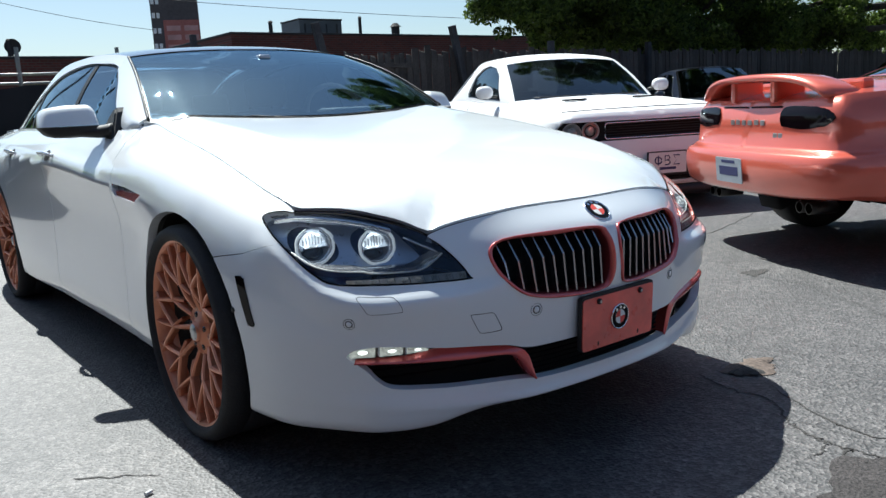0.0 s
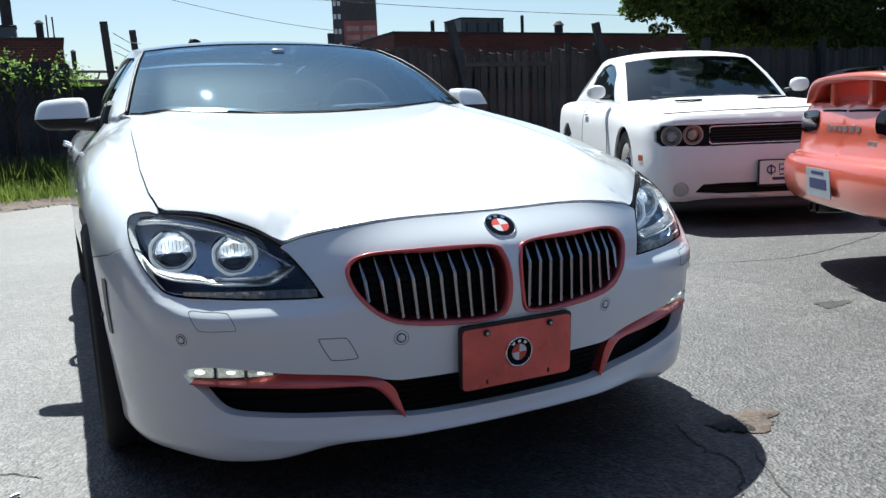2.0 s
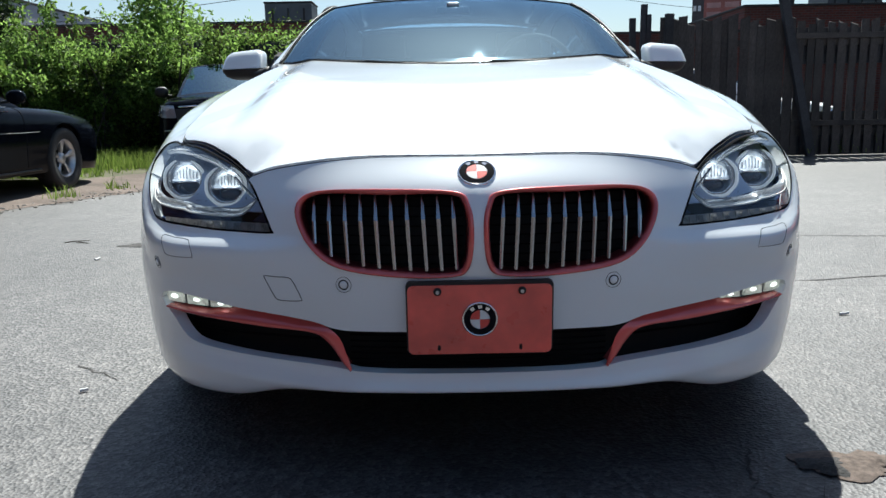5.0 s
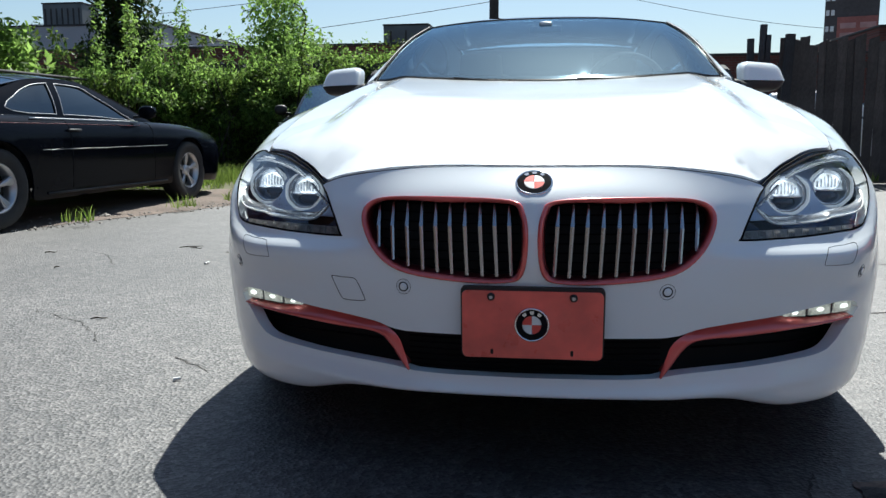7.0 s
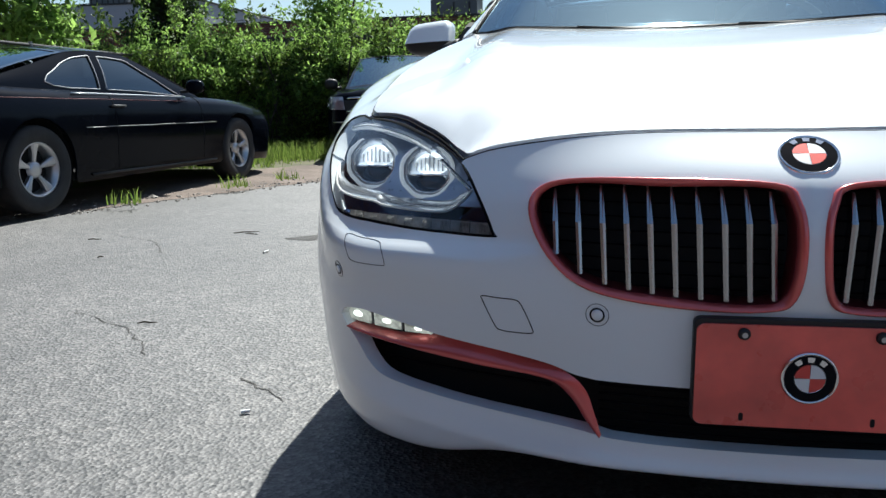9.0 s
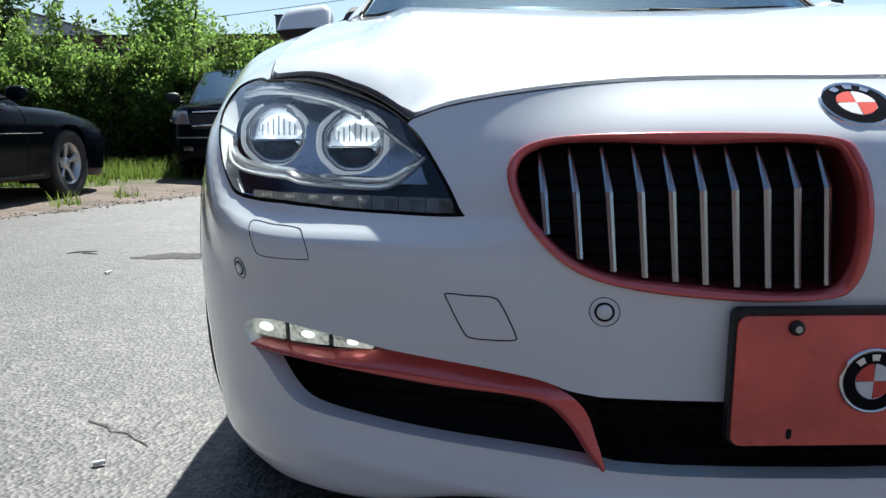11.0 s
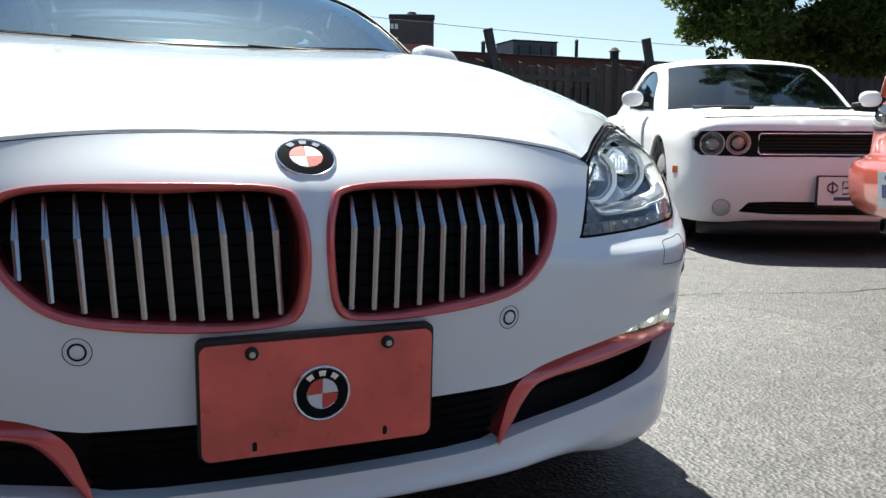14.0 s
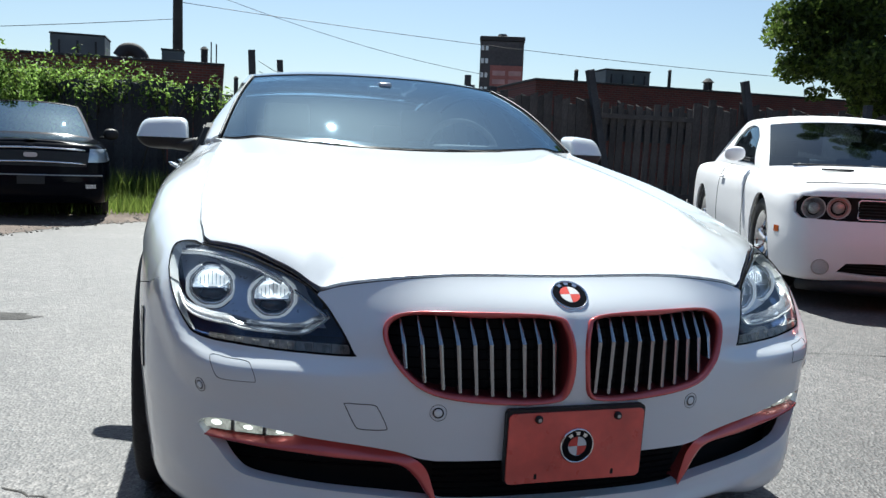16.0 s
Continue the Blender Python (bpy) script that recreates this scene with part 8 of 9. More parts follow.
# White muscle coupe.
def muscle_coupe():
    th = thing("muscle_coupe", "white two-door muscle coupe with black grille, parked by the fence", "car", pose(4.085, 2.893, 0, 0, 0, -25.2) @ Matrix.Diagonal((1.05, 1.05, 1.05, 1)))
    out = [(0, .0), (.40, .004), (.70, .018), (.85, .075), (.925, .24), (.955, .55), (.955, 1.0), (.94, 1.6), (.935, 2.4), (.945, 3.1), (.965, 3.9), (.95, 4.45), (.88, 4.88), (.55, 5.0), (0, 5.02)]
    mid = [(.10, .20), (.03, .20), (.015, .34), (0, .50), (.002, .66), (.012, .80), (.05, .88), (.13, .925)]
    sect = [
        ((0, 0), [(.16, .20), (.06, .20), (.02, .32), (0, .45), (.012, .55), (.030, .66), (.020, .785), (.075, .845)]),
        ((.70, .018), [(.16, .20), (.06, .20), (.02, .32), (0, .45), (.012, .55), (.030, .67), (.020, .80), (.075, .845)]),
        ((.925, .24), [(.12, .20), (.05, .20), (.015, .33), (0, .46), (.004, .58), (.010, .70), (.030, .80), (.10, .85)]),
        ((.955, .95), [(.10, .20), (.04, .20), (.015, .34), (0, .50), (0, .66), (.008, .78), (.045, .86), (.14, .895)]),
        ((.94, 1.6), [(.10, .20), (.03, .20), (.015, .34), (.004, .50), (.006, .66), (.014, .80), (.05, .90), (.13, .945)]),
        ((.935, 2.4), mid[:6] + [(.05, .91), (.12, .965)]),
        ((.965, 3.9), [(.10, .22), (.03, .22), (.012, .36), (0, .52), (0, .70), (.012, .85), (.05, .96), (.15, 1.01)]),
        ((.88, 4.88), [(.14, .26), (.05, .26), (.015, .38), (0, .52), (.004, .68), (.012, .84), (.04, .96), (.11, 1.0)]),
        ((0, 5.02), [(.14, .26), (.05, .26), (.015, .38), (0, .52), (.004, .68), (.012, .84), (.04, .96), (.11, 1.0)]),
    ]
    deck = ([0, .12, .5, 1.0, 1.5, 1.75, 4.0, 4.5, 4.95, 5.1], [.835, .855, .905, .945, .975, .985, 1.06, 1.05, 1.02, 1.0])
    cab = dict(ws_base=1.72, roof_f=2.34, roof_r=3.30, rw_base=4.25, tuck=.10, roof_hw=.665, roof=([2.0, 2.34, 2.6, 2.9, 3.3, 3.6], [1.325, 1.42, 1.47, 1.49, 1.465, 1.40]),
               panes=[[(2.10, .10), (2.80, .08), (3.42, .15), (3.44, .28), (3.26, .66), (3.0, .82), (2.75, .87), (2.50, .85), (2.32, .72)]])
    S = Shell(out, sect, deck, cab)
    gl = dense(np.array([(.0, .612), (.60, .612), (.86, .622), (.89, .66), (.89, .725), (.86, .772), (.0, .772)]), .04)
    gh = S.find(gl[1:-1], "xz", 0, 1.2)
    gh = gh[gh[:, 0] > .01]
    gh = np.r_[[(1e-4, gh[0][1])], gh, [(1e-4, gh[-1][1])]]
    lo_ = S.find([(.05, .248), (.40, .248), (.62, .265), (.56, .330), (.40, .335), (.05, .335)], "xz", 0, 1.0)
    lo_ = np.r_[[(1e-4, lo_[0][1])], lo_, [(1e-4, lo_[-1][1])]]
    chrome5 = lambda x, y, R, sg, t: plain_wheel(x, y, R, sg, t, 5, M_CHROME, .245, .72, .34)
    car_shell(th, S, M_WHITE2, (.955, .955 + 2.946), .362, M_TINT, .40, [gh, lo_], (1.72, 2.98), M_GLOSSBLACK, None, chrome5, .81, .05, None, M_WHITE2)
    # grille recess with four round lamps
    # near-black sheets paint the shade inside both openings
    bk = lambda uv: S.side(uv) + np.array([0, .055, 0])
    panel("grille_recess", bk, np.array([(-.93, .27), (.93, .27), (.93, .52), (-.93, .52)]), [], M_DEEP, th, .06, 0)
    panel("lower_recess", lambda uv: S.side(uv) + np.array([0, .09, 0]), np.array([(-.70, .12), (.70, .12), (.70, .30), (-.70, .30)]), [], M_DEEP, th, .06, 0)
    for z in (.27, .29, .31):
        tube("lower_slat", [(x, .06 + .05 * (x / .6) ** 2, z) for x in np.linspace(-.6, .6, 9)], .005, M_BLACK, th, False, 5)
    for z in np.linspace(.640, .745, 6):
        tube("grille_slat", [(x, .062, z) for x in np.linspace(-.49, .49, 5)], .004, M_BLACK, th, False, 5)
    fr = dense(np.array([(-.50, .628), (.50, .628), (.515, .641), (.515, .743), (.50, .756), (-.50, .756), (-.515, .743), (-.515, .641)]), .08)
    tube("grille_frame", [(x, .024 + .01 * (x / .6) ** 2, z) for x, z in fr], .006, M_CHROME, th, True, 6, "thin chrome frame of the black grille")
    for sg in (1, -1):
        lamp_round(th, S, sg * .79, .692, .070, None, .0, 1.2, back=.034)
        lamp_round(th, S, sg * .625, .692, .070, M_RINGRED, .0, 1.2, back=.040)
        lamp_round(th, S, sg * .72, .295, .052, None, .0, 1.3, "fog_lamp", back=.006)
        mk = S.on(sg, [(.33, .545), (.42, .545), (.42, .50), (.33, .50)], "yz", .5, 2)
        panel("side_marker", S.side, mk, [], M_SIGNAL, th, .03, .004, "amber side marker", lift=.004)
        door_mirror(th, sg, .985, 1.95, 1.075, M_WHITE2, .09, .066)
        uv = S.on(sg, [(2.72, .86), (2.76, .86), (2.84, .86), (2.88, .86)], "yz", 1.5, 6)
        tube("door_handle", S.side(uv) + np.array([sg * .02, 0, 0]), .012, M_WHITE2, th, False, 6)
    # bonnet scoops and the crease of the bonnet
    for sg in (1, -1):
        bm = bmesh.new()
        box(bm, sg * .36 - .11, sg * .36 + .11, 1.02, 1.11, .950, .966, bevel=.006)
        part("bonnet_scoop", bm, M_DEEP, th, "black bonnet scoop")
    tube("bonnet_joint", [(x, .20 + .06 * (x / .8) ** 2, .872 - .012 * (x / .8) ** 2) for x in np.linspace(-.80, .80, 15)], .004, M_SEAM, th, False, 5)
    for x0, x1 in ((-.55, 0), (0.05, .6)):
        tube("wiper", [(x, 1.60 + .1 * (x / .7) ** 2, .998) for x in np.linspace(x0, x1, 7)], .006, M_BLACK, th, False, 5)
    # front plate: a dark frame and a pale panel with three letters and a small line
    pm_ = facing((0, -.035, .405), (0, -1, .0))
    fr_ = slab("front_plate", rounded(.36, .195, .012), .012, pm_, M_BLACK, th, "pale novelty plate in a black frame")
    slab("plate_face", rounded(.338, .172, .008), .003, pm_ @ pose(0, .002, .0122), M_WHITEENAMEL, fr_)
    ring = lambda cx, cz, r: [(cx + r * math.cos(a), cz + r * .9 * math.sin(a), .0165) for a in np.linspace(0, 2 * np.pi, 20)[:-1]]
    tube("letter", moved(ring(-.085, .022, .030), pm_), .0055, M_NAVY, fr_, True, 5)
    tube("letter", moved([(-.085, -.018, .0165), (-.085, .062, .0165)], pm_), .0055, M_NAVY, fr_, False, 5)
    tube("letter", moved([(-.025, -.016, .0165), (-.025, .060, .0165), (.008, .058, .0165), (.018, .042, .0165), (.006, .024, .0165), (-.02, .022, .0165), (.010, .020, .0165), (.022, .002, .0165), (.008, -.015, .0165), (-.025, -.016, .0165)], pm_), .0055, M_NAVY, fr_, False, 5)
    tube("letter", moved([(.105, .048, .0165), (.105, .060, .0165), (.050, .060, .0165), (.080, .022, .0165), (.050, -.016, .0165), (.105, -.016, .0165), (.105, -.004, .0165)], pm_), .0055, M_NAVY, fr_, False, 5)
    slab("plate_line", rounded(.15, .022, .002), .0012, pm_ @ pose(0, -.045, .0152), M_NAVY, fr_)
    # dark chin under the bumper; its black also stands in for the shadow there
    tube("chin_spoiler", [(x, .045 + .14 * (abs(x) / .8) ** 4, .165) for x in np.linspace(-.82, .82, 17)], .05, M_BLACK, th, False, 8)


M_RINGRED = pbr("reddish_halo", (0.42, 0.22, 0.20), 0.3, vary=0.1, scale=30, coat=0.5)
M_NAVY = pbr("navy_print", (0.03, 0.035, 0.12), 0.6, vary=0.1, scale=30)
muscle_coupe()


M_PIPEDK = pbr("sooty_exhaust", (0.05, 0.048, 0.046), 0.4, metal=0.7, vary=0.2, scale=40)
M_PALEPLATE = pbr("pale_blue_plate", (0.32, 0.36, 0.40), 0.4, vary=0.1, scale=20)


# Orange sports coupe, seen from behind.
def sports_coupe():
    th = thing("sports_coupe", "orange-red pearl sports coupe with rear wing, seen from behind", "car", pose(6.94, -1.01, 0, 0, 0, 61.3))
    out = [(0, .0), (.45, .03), (.75, .16), (.88, .45), (.925, .9), (.93, 1.6), (.925, 2.4), (.935, 3.2), (.945, 3.8), (.935, 4.3), (.90, 4.62), (.78, 4.80), (.45, 4.875), (0, 4.89)]
    sect = [
        ((0, 0), [(.16, .20), (.06, .20), (.02, .30), (0, .40), (.01, .48), (.03, .56), (.07, .62), (.16, .66)]),
        ((.75, .16), [(.16, .20), (.06, .20), (.02, .30), (0, .40), (.01, .48), (.03, .56), (.07, .62), (.16, .66)]),
        ((.925, .9), [(.10, .20), (.04, .20), (.015, .32), (0, .46), (.004, .58), (.02, .68), (.06, .76), (.15, .80)]),
        ((.925, 2.4), [(.10, .20), (.03, .20), (.015, .34), (0, .48), (.004, .62), (.02, .76), (.05, .86), (.11, .91)]),
        ((.945, 3.8), [(.10, .24), (.03, .24), (.015, .36), (0, .50), (.004, .66), (.02, .83), (.06, .94), (.15, 1.0)]),
        ((.90, 4.62), [(.14, .415), (.04, .415), (.008, .48), (0, .57), (.02, .645), (.075, .69), (.095, .88), (.15, .965)]),
        ((.45, 4.875), [(.14, .405), (.05, .405), (.012, .47), (0, .585), (.025, .652), (.095, .685), (.110, .87), (.16, .945)]),
        ((0, 4.89), [(.14, .405), (.05, .405), (.012, .47), (0, .585), (.025, .652), (.095, .685), (.110, .87), (.16, .945)]),
    ]
    deck = ([0, .2, .6, 1.0, 1.4, 1.6, 4.0, 4.4, 4.60, 4.73, 5.0], [.66, .70, .78, .84, .89, .92, 1.05, 1.02, .980, .946, .87])
    cab = dict(ws_base=1.62, roof_f=2.45, roof_r=2.85, rw_base=3.65, tuck=.16, roof_hw=.58, roof=([2.0, 2.45, 2.8, 3.2], [1.24, 1.295, 1.305, 1.28]),
               panes=[[(2.05, .10), (3.05, .08), (3.05, .84), (2.55, .84), (2.28, .66)], [(3.12, .10), (3.55, .16), (3.36, .60), (3.12, .80)]])
    S = Shell(out, sect, deck, cab)
    five = lambda x, y, R, sg, t: plain_wheel(x, y, R, sg, t, 5, M_ALLOY, .25, .66, .30)
    car_shell(th, S, M_ORANGE, (1.245, 1.245 + 2.565), .325, M_TINT, .365, [], (1.85, 3.1), M_GLOSSBLACK, None, five, .79, .05, 3.9, M_ORANGE)
    lo, hi = S.near(.93, 4.2), 99
    for sg in (1, -1):
        tl = [(.385, .795), (.352, .812), (.345, .850), (.352, .885), (.385, .903), (.50, .905), (.62, .900), (.70, .884), (.740, .850), (.715, .815), (.64, .792), (.52, .784)]
        q = S.on(sg, spline(tl, 4, True), "xz", lo, hi)
        panel("tail_lamp", S.side, q, [], M_TAILRED, th, .03, .008, "dark smoked tail lamp", lift=.006)
        mk = S.on(sg, [(4.22, .60), (4.40, .60), (4.40, .565), (4.22, .565)], "yz", S.near(.93, 3.9), S.near(.93, 4.62))
        panel("side_marker", S.side, mk, [], M_TAILRED, th, .03, .004, lift=.004)
        p0 = np.array([sg * .50, 4.60, .345])
        for dx in (-.045, .045):
            v, f = lathe([(.030, 0), (.036, .0), (.036, -.16), (.030, -.16), (.030, 0)], 20, "y")
            mesh_ob("exhaust_tip", v + p0 + np.array([dx, .12, 0]), f, M_PIPEDK, th, True, "dark exhaust tip")
        door_mirror(th, sg, .98, 1.95, .97, M_ORANGE)
    # joint over the bumper, lettering as plain marks
    for sg in (1, -1):
        uv = S.on(sg, [(x, .672) for x in np.linspace(.02, .86, 14)], "xz", lo, hi)
        tube("bumper_joint", S.side(uv), .004, M_SEAM, th, False, 5)
        uv = S.on(sg, [(x, .905) for x in np.linspace(.02, .33, 7)], "xz", lo, hi)
        tube("boot_joint", S.side(uv), .0055, M_SEAM, th, False, 5)
    for i, x in enumerate(np.linspace(.17, -.17, 6)):
        p, n = S.at(x, .815, lo, hi)
        slab("badge_mark", rounded(.042, .030, .006), .004, facing(p, n), M_SILVER, th)
    for x in (-.30, -.35):
        p, n = S.at(x, .745, lo, hi)
        slab("badge_mark", rounded(.038, .026, .005), .004, facing(p, n), M_SILVER, th)
    # rear plate as bars
    p, n = S.at(0.0005, .53, lo, hi)
    m = facing(np.array([0, 4.90, .535]), (0, 1, -.08))
    pl = slab("rear_plate", rounded(.305, .152, .012), .004, m, M_PALEPLATE, th, "pale licence plate with plain bars")
    slab("plate_bar", rounded(.22, .055, .004), .001, m @ pose(0, -.005, .004), M_NAVY, pl)
    slab("plate_bar", rounded(.16, .018, .003), .001, m @ pose(0, .052, .004), M_NAVY, pl)
    # wing: a blade on two ends and two struts
    n_u = 25
    v, f = [], []
    prof = [(-.16, -.004), (-.08, .022), (.03, .026), (.105, .014), (.105, -.012), (.03, -.022), (-.08, -.020)]
    for i in range(n_u):
        t = -1 + 2 * i / (n_u - 1)
        x = .66 * t
        zz = 1.075 - .030 * t * t - .085 * abs(t) ** 5
        yy = 4.72 - .10 * t * t
        for a, b in prof:
            v.append((x, yy + a, zz + b))
    k = len(prof)
    f = [(i * k + j, i * k + (j + 1) % k, (i + 1) * k + (j + 1) % k, (i + 1) * k + j) for i in range(n_u - 1) for j in range(k)]
    f += [tuple(range(k))[::-1], tuple((n_u - 1) * k + j for j in range(k))]
    w = mesh_ob("rear_wing", v, f, M_ORANGE, th, True, "orange rear wing on struts")
    for x, wd in ((-.22, .026), (.22, .026)):
        bm = bmesh.new()
        vs = box(bm, x - wd, x + wd, 4.56, 4.76, .93, 1.07, bevel=.02)
        part("wing_strut", bm, M_ORANGE, w)
    bm = bmesh.new()
    box(bm, -.62, .62, 4.40, 4.47, .93, 1.045, bevel=.02)
    part("wing_wall", bm, M_ORANGE, w)


sports_coupe()


# Black coupe by the hedge.
def black_coupe():
    th = thing("black_coupe", "dusty black two-door coupe parked beside the hedge", "car", pose(-4.893, 8.138, 0.035, 0, 0, 175.07) @ Matrix.Diagonal((1.03, 1.03, 1.03, 1)))
    out = [(0, .0), (.40, .02), (.70, .10), (.86, .30), (.915, .65), (.925, 1.1), (.92, 2.0), (.92, 3.0), (.925, 3.9), (.91, 4.4), (.84, 4.82), (.60, 4.98), (0, 5.03)]
    sect = [
        ((0, 0), [(.14, .16), (.05, .16), (.01, .32), (0, .44), (.01, .54), (.04, .62), (.09, .68), (.17, .72)]),
        ((.70, .10), [(.14, .16), (.05, .16), (.01, .32), (0, .44), (.01, .54), (.04, .62), (.09, .68), (.17, .72)]),
        ((.925, 1.1), [(.10, .20), (.03, .20), (.015, .34), (0, .48), (.004, .62), (.015, .70), (.05, .775), (.14, .815)]),
        ((.92, 2.0), [(.10, .20), (.03, .20), (.015, .34), (0, .48), (.004, .62), (.015, .73), (.05, .81), (.12, .845)]),
        ((.925, 3.9), [(.10, .20), (.03, .20), (.015, .36), (0, .50), (0, .66), (.015, .77), (.06, .86), (.15, .90)]),
        ((.84, 4.82), [(.14, .26), (.05, .26), (.015, .38), (0, .52), (.01, .66), (.03, .80), (.06, .90), (.14, .94)]),
        ((0, 5.03), [(.14, .26), (.05, .26), (.015, .38), (0, .52), (.01, .66), (.03, .80), (.06, .90), (.14, .94)]),
    ]
    deck = ([0, .2, .6, 1.0, 1.5, 1.8, 4.2, 4.6, 5.0, 5.1], [.72, .75, .79, .825, .855, .87, .93, .925, .91, .90])
    cab = dict(ws_base=1.50, roof_f=2.38, roof_r=3.12, rw_base=4.25, tuck=.12, roof_hw=.58, roof=([2.0, 2.38, 2.75, 3.12, 3.4], [1.20, 1.25, 1.268, 1.24, 1.175]),
               panes=[[(1.80, .08), (2.84, .08), (2.76, .87), (2.42, .86), (2.10, .60)], [(2.92, .08), (3.26, .085), (3.42, .15), (3.50, .30), (3.44, .52), (3.24, .76), (3.05, .85), (2.86, .88)]])
    S = Shell(out, sect, deck, cab)
    five = lambda x, y, R, sg, t: plain_wheel(x, y, R, sg, t, 5, M_ALLOY, .22, .62, .62)
    car_shell(th, S, M_BLACKPAINT, (1.03, 1.03 + 2.806), .316, M_TINT, .365, [], (1.72, 2.98), M_DUSTYALLOY, None, five, .80, .055, None, M_GLOSSBLACK)
    for sg in (1, -1):
        uv = S.on(sg, [(y, .60) for y in np.linspace(1.5, 3.35, 12)], "yz", S.near(.93, 1.0), S.near(.93, 4.2))
        tube("rub_strip", S.side(uv), .0032, M_PIPE, th, False, 6)
        uv = S.on(sg, [(y, .80 + .012 * (y - 1.9)) for y in np.linspace(1.9, 4.3, 14)], "yz", S.near(.93, 1.0), S.near(.93, 4.4))
        tube("pin_stripe", S.side(uv), .0022, M_MAROON, th, False, 5, "thin dark red pin stripe")
        uv = S.on(sg, [(y, .83 + .014 * (y - 1.9)) for y in np.linspace(1.86, 3.40, 12)], "yz", S.near(.93, 1.0), S.near(.93, 4.4))
        tube("belt_strip", S.side(uv) + np.array([0, 0, .010]), .006, M_SILVER, th, False, 5, "silver strip under the side windows")
        uv = S.on(sg, [(y, .235) for y in np.linspace(1.5, 3.3, 8)], "yz", S.near(.93, 1.0), S.near(.93, 4.2))
        tube("sill_strip", S.side(uv), .012, M_BLACK, th, False, 6)
        uv = S.on(sg, [(y, .76) for y in np.linspace(2.85, 3.02, 4)], "yz", S.near(.93, 1.0), S.near(.93, 4.2))
        tube("door_handle", S.side(uv) + np.array([sg * .012, 0, 0]), .013, M_BLACK, th, False, 6)
        door_mirror(th, sg, .955, 1.88, .93, M_BLACKPAINT, .09, .065)
        q = S.on(sg, [(.55, .60), (.80, .62), (.85, .66), (.60, .68)], "xz", 0, 1.4)
        panel("headlamp", S.side, q, [], M_SMOKE, th, .04, .004, lift=.004)


black_coupe()


# Black crossover facing the lot.
def crossover():
    th = thing("crossover", "black crossover with chrome-edged grille, parked on the verge", "car", pose(-2.883, 9.125, 0.02, 0, 0, 10.9))
    out = [(0, .0), (.45, .02), (.75, .10), (.88, .28), (.925, .6), (.93, 1.1), (.93, 2.2), (.93, 3.4), (.93, 4.2), (.90, 4.75), (.70, 5.02), (0, 5.08)]
    sect = [
        ((0, 0), [(.14, .22), (.05, .22), (.01, .36), (0, .50), (.01, .64), (.02, .78), (.05, .90), (.13, .95)]),
        ((.75, .10), [(.14, .22), (.05, .22), (.01, .36), (0, .50), (.01, .64), (.02, .78), (.05, .89), (.13, .94)]),
        ((.93, 1.1), [(.10, .22), (.03, .22), (.015, .38), (0, .54), (.004, .70), (.015, .84), (.05, .95), (.13, 1.0)]),
        ((.93, 2.2), [(.10, .22), (.03, .22), (.015, .38), (0, .56), (.004, .74), (.015, .88), (.05, .98), (.11, 1.03)]),
        ((.93, 4.2), [(.10, .24), (.03, .24), (.015, .40), (0, .58), (.004, .76), (.015, .90), (.05, 1.0), (.12, 1.06)]),
        ((.70, 5.02), [(.14, .28), (.05, .28), (.015, .42), (0, .58), (.01, .76), (.02, .90), (.05, 1.0), (.12, 1.06)]),
        ((0, 5.08), [(.14, .28), (.05, .28), (.015, .42), (0, .58), (.01, .76), (.02, .90), (.05, 1.0), (.12, 1.06)]),
    ]
    deck = ([0, .15, .5, 1.0, 1.3, 1.6, 4.6, 4.9, 5.1, 5.2], [.96, .985, 1.02, 1.055, 1.075, 1.09, 1.12, 1.10, 1.07, 1.06])
    cab = dict(ws_base=1.35, roof_f=2.10, roof_r=4.25, rw_base=4.75, tuck=.12, roof_hw=.62, roof=([1.8, 2.1, 2.8, 3.6, 4.3], [1.49, 1.53, 1.555, 1.545, 1.50]),
               panes=[[(1.75, .08), (2.60, .06), (2.60, .88), (2.10, .86), (1.95, .55)], [(2.68, .06), (3.55, .06), (3.55, .88), (2.68, .88)], [(3.63, .06), (4.20, .10), (4.05, .84), (3.63, .88)]])
    S = Shell(out, sect, deck, cab)
    car_shell(th, S, M_BLACKPAINT, (.96, .96 + 2.87), .345, M_WINDSHIELD, .39, [], (1.55, 2.62, 3.55), M_GLOSSBLACK, None, None, .80, .07)
    panel("grille", lambda uv: S.side(uv), np.array([(-.62, .36), (.62, .36), (.66, .475), (-.66, .475)]), [], M_BLACK, th, .06, .004, lift=.006)
    for z in (.72, .885):
        tube("chrome_bar", [(x, S.at(max(abs(x), 1e-3), z, 0, 1.1)[0][1] - .012, z - .02 * (abs(x) / .6) ** 2) for x in np.linspace(-.60, .60, 13)], .014, M_CHROME, th, False, 6, "chrome grille bar")
    slab("grille_badge", rounded(.15, .055, .026), .006, facing((0, -.022, .80), (0, -1, 0)), M_SILVER, th)
    for sg in (1, -1):
        q = S.on(sg, [(.63, .72), (.86, .73), (.89, .80), (.86, .90), (.66, .885)], "xz", 0, 1.5)
        hl = panel("headlamp", S.side, q, [], M_LENS, th, .04, .004, lift=.010)
        panel("lamp_back", S.side, q, [], M_BOWL, hl, .05, 0, lift=.004)
        door_mirror(th, sg, 1.02, 1.75, 1.10, M_BLACK, .10, .08)
        q = S.on(sg, [(.60, .40), (.72, .40), (.72, .45), (.60, .45)], "xz", 0, 1.2)
        panel("fog_lamp", S.side, q, [], M_HLSILVER, th, .04, .004, lift=.004)
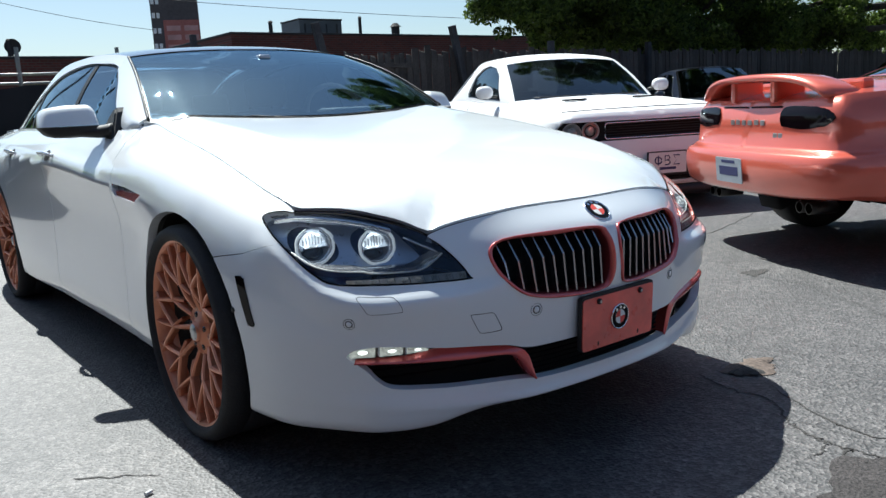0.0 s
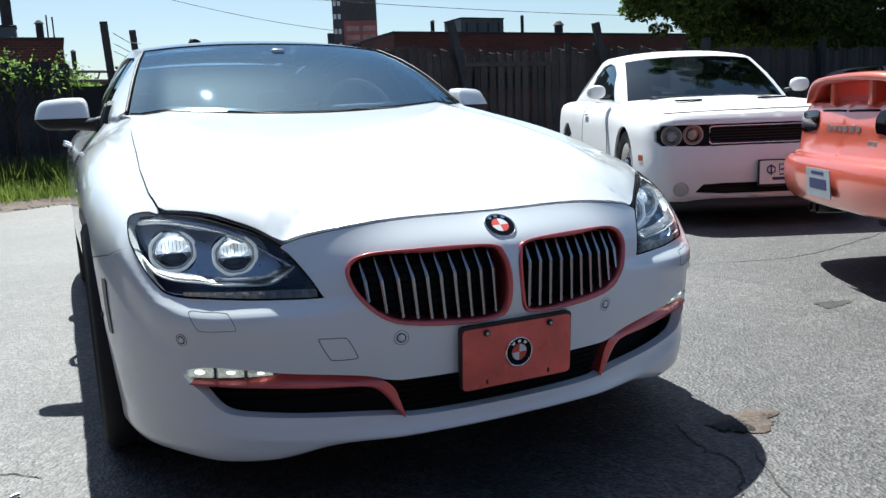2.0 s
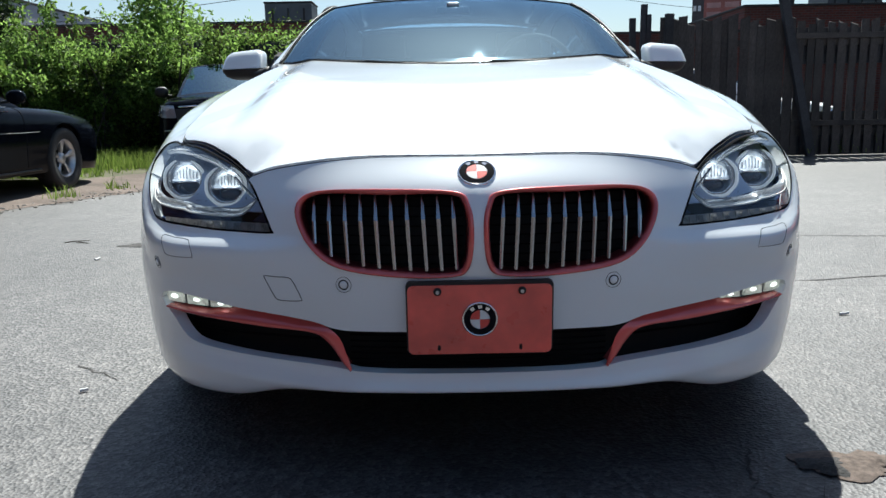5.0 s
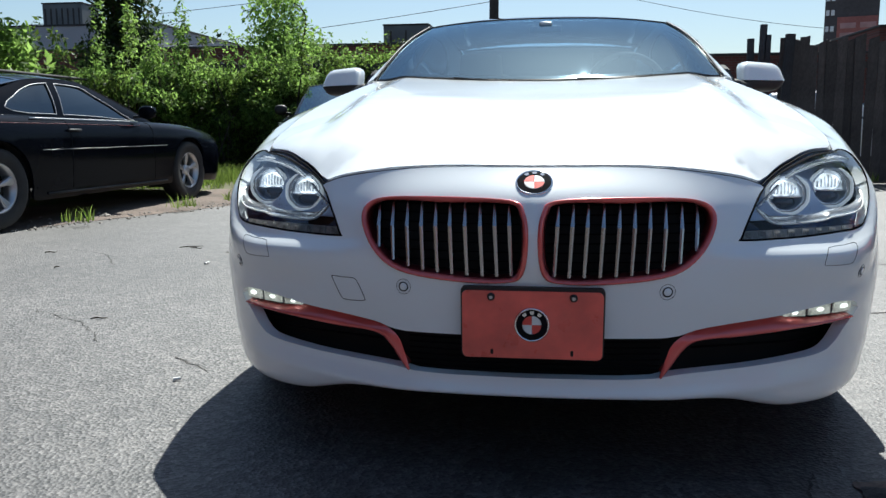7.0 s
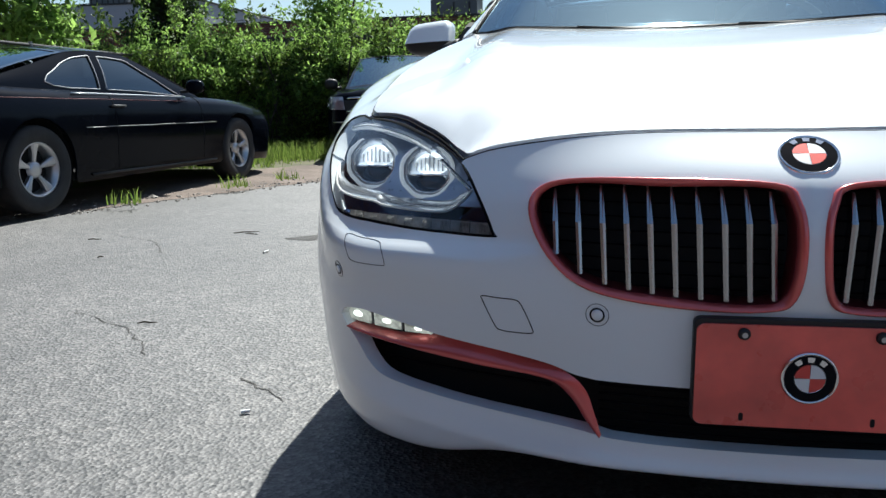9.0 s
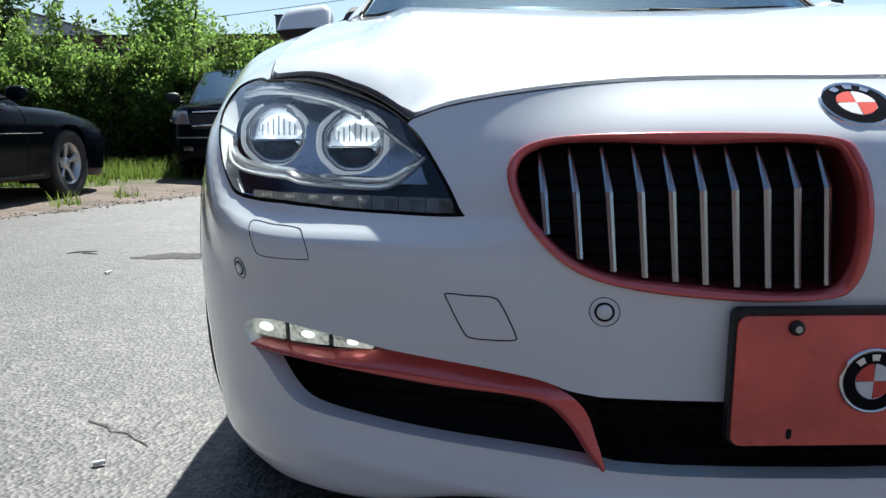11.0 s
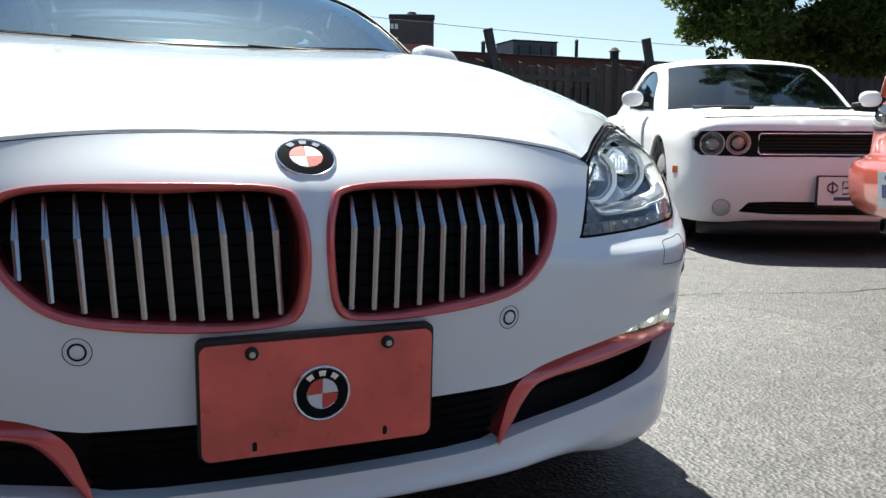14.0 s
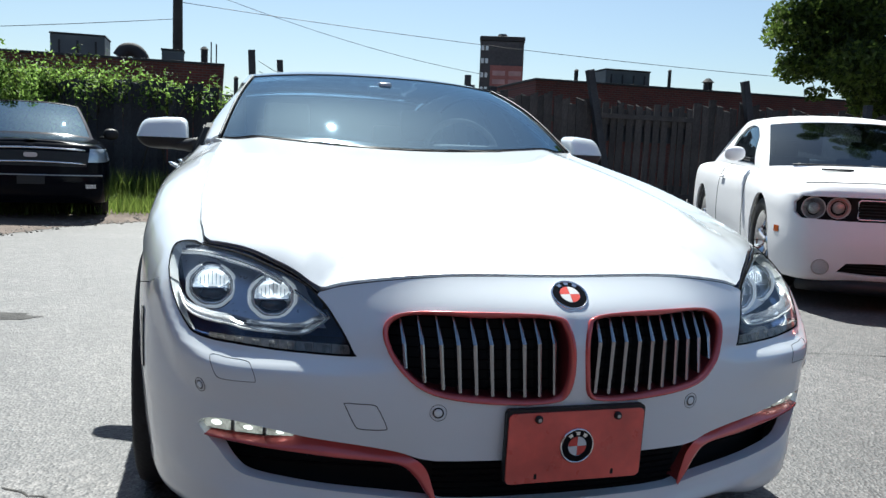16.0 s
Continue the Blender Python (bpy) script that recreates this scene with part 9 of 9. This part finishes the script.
    tube("bumper_trim", [(x, S.at(max(abs(x), 1e-3), .56, 0, 1.3)[0][1] - .004, .56) for x in np.linspace(-.80, .80, 15)], .008, M_SILVER, th, False, 5)
    slab("bumper_plate", rounded(.30, .10, .008), .005, facing((0, -.02, .50), (0, -1, 0)), M_BLACK, th)


crossover()


# Cars half hidden behind: a dark sedan and a black one under the tree, a white one behind the fence.
def plain_sedan(name, label, m, paint):
    th = thing(name, label, "car", m)
    out = [(0, .0), (.45, .03), (.74, .14), (.86, .40), (.90, .9), (.905, 1.8), (.905, 3.0), (.90, 3.9), (.86, 4.5), (.65, 4.78), (0, 4.85)]
    row = [(.12, .20), (.04, .20), (.012, .34), (0, .48), (.004, .60), (.02, .70), (.05, .78), (.13, .82)]
    up = lambda d: [(a, b + d * max(0, (i - 2)) / 5) for i, (a, b) in enumerate(row)]
    sect = [((0, 0), up(-.12)), ((.74, .14), up(-.10)), ((.90, .9), up(.03)), ((.905, 1.8), up(.10)), ((.90, 3.9), up(.15)), ((.65, 4.78), up(.13)), ((0, 4.85), up(.13))]
    deck = ([0, .2, .7, 1.2, 1.6, 4.0, 4.4, 4.8, 5.0], [.71, .76, .84, .91, .95, 1.02, 1.01, .98, .96])
    cab = dict(ws_base=1.45, roof_f=2.25, roof_r=3.35, rw_base=4.1, tuck=.12, roof_hw=.58, roof=([1.9, 2.25, 2.8, 3.4], [1.40, 1.44, 1.46, 1.42]),
               panes=[[(1.85, .08), (2.62, .07), (2.62, .87), (2.30, .85), (2.08, .58)], [(2.70, .07), (3.55, .10), (3.35, .80), (2.70, .87)]])
    S = Shell(out, sect, deck, cab)
    car_shell(th, S, paint, (.92, .92 + 2.7), .32, M_TINT, .36, [], (1.6, 2.66, 3.6), M_GLOSSBLACK, None, None, .77, .09)
    for sg in (1, -1):
        q = S.on(sg, [(.55, .56), (.80, .58), (.84, .66), (.58, .65)], "xz", 0, 1.4)
        panel("headlamp", S.side, q, [], M_HLSILVER, th, .05, .004, lift=.005)
        door_mirror(th, sg, .97, 1.80, 1.0, paint, .09, .07)


plain_sedan("dark_sedan", "dark blue sedan in the shade by the fence", pose(9.4, 5.2, 0, 0, 0, -38), M_DARKPAINT)
plain_sedan("black_sedan", "black sedan in deep shade under the tree", pose(12.6, 3.2, 0, 0, 0, -50), M_BLACKPAINT)
plain_sedan("hidden_car", "white car glimpsed through the gaps of the fence", pose(7.3, 13.4, 0, 0, 0, 80), M_WHITE2)
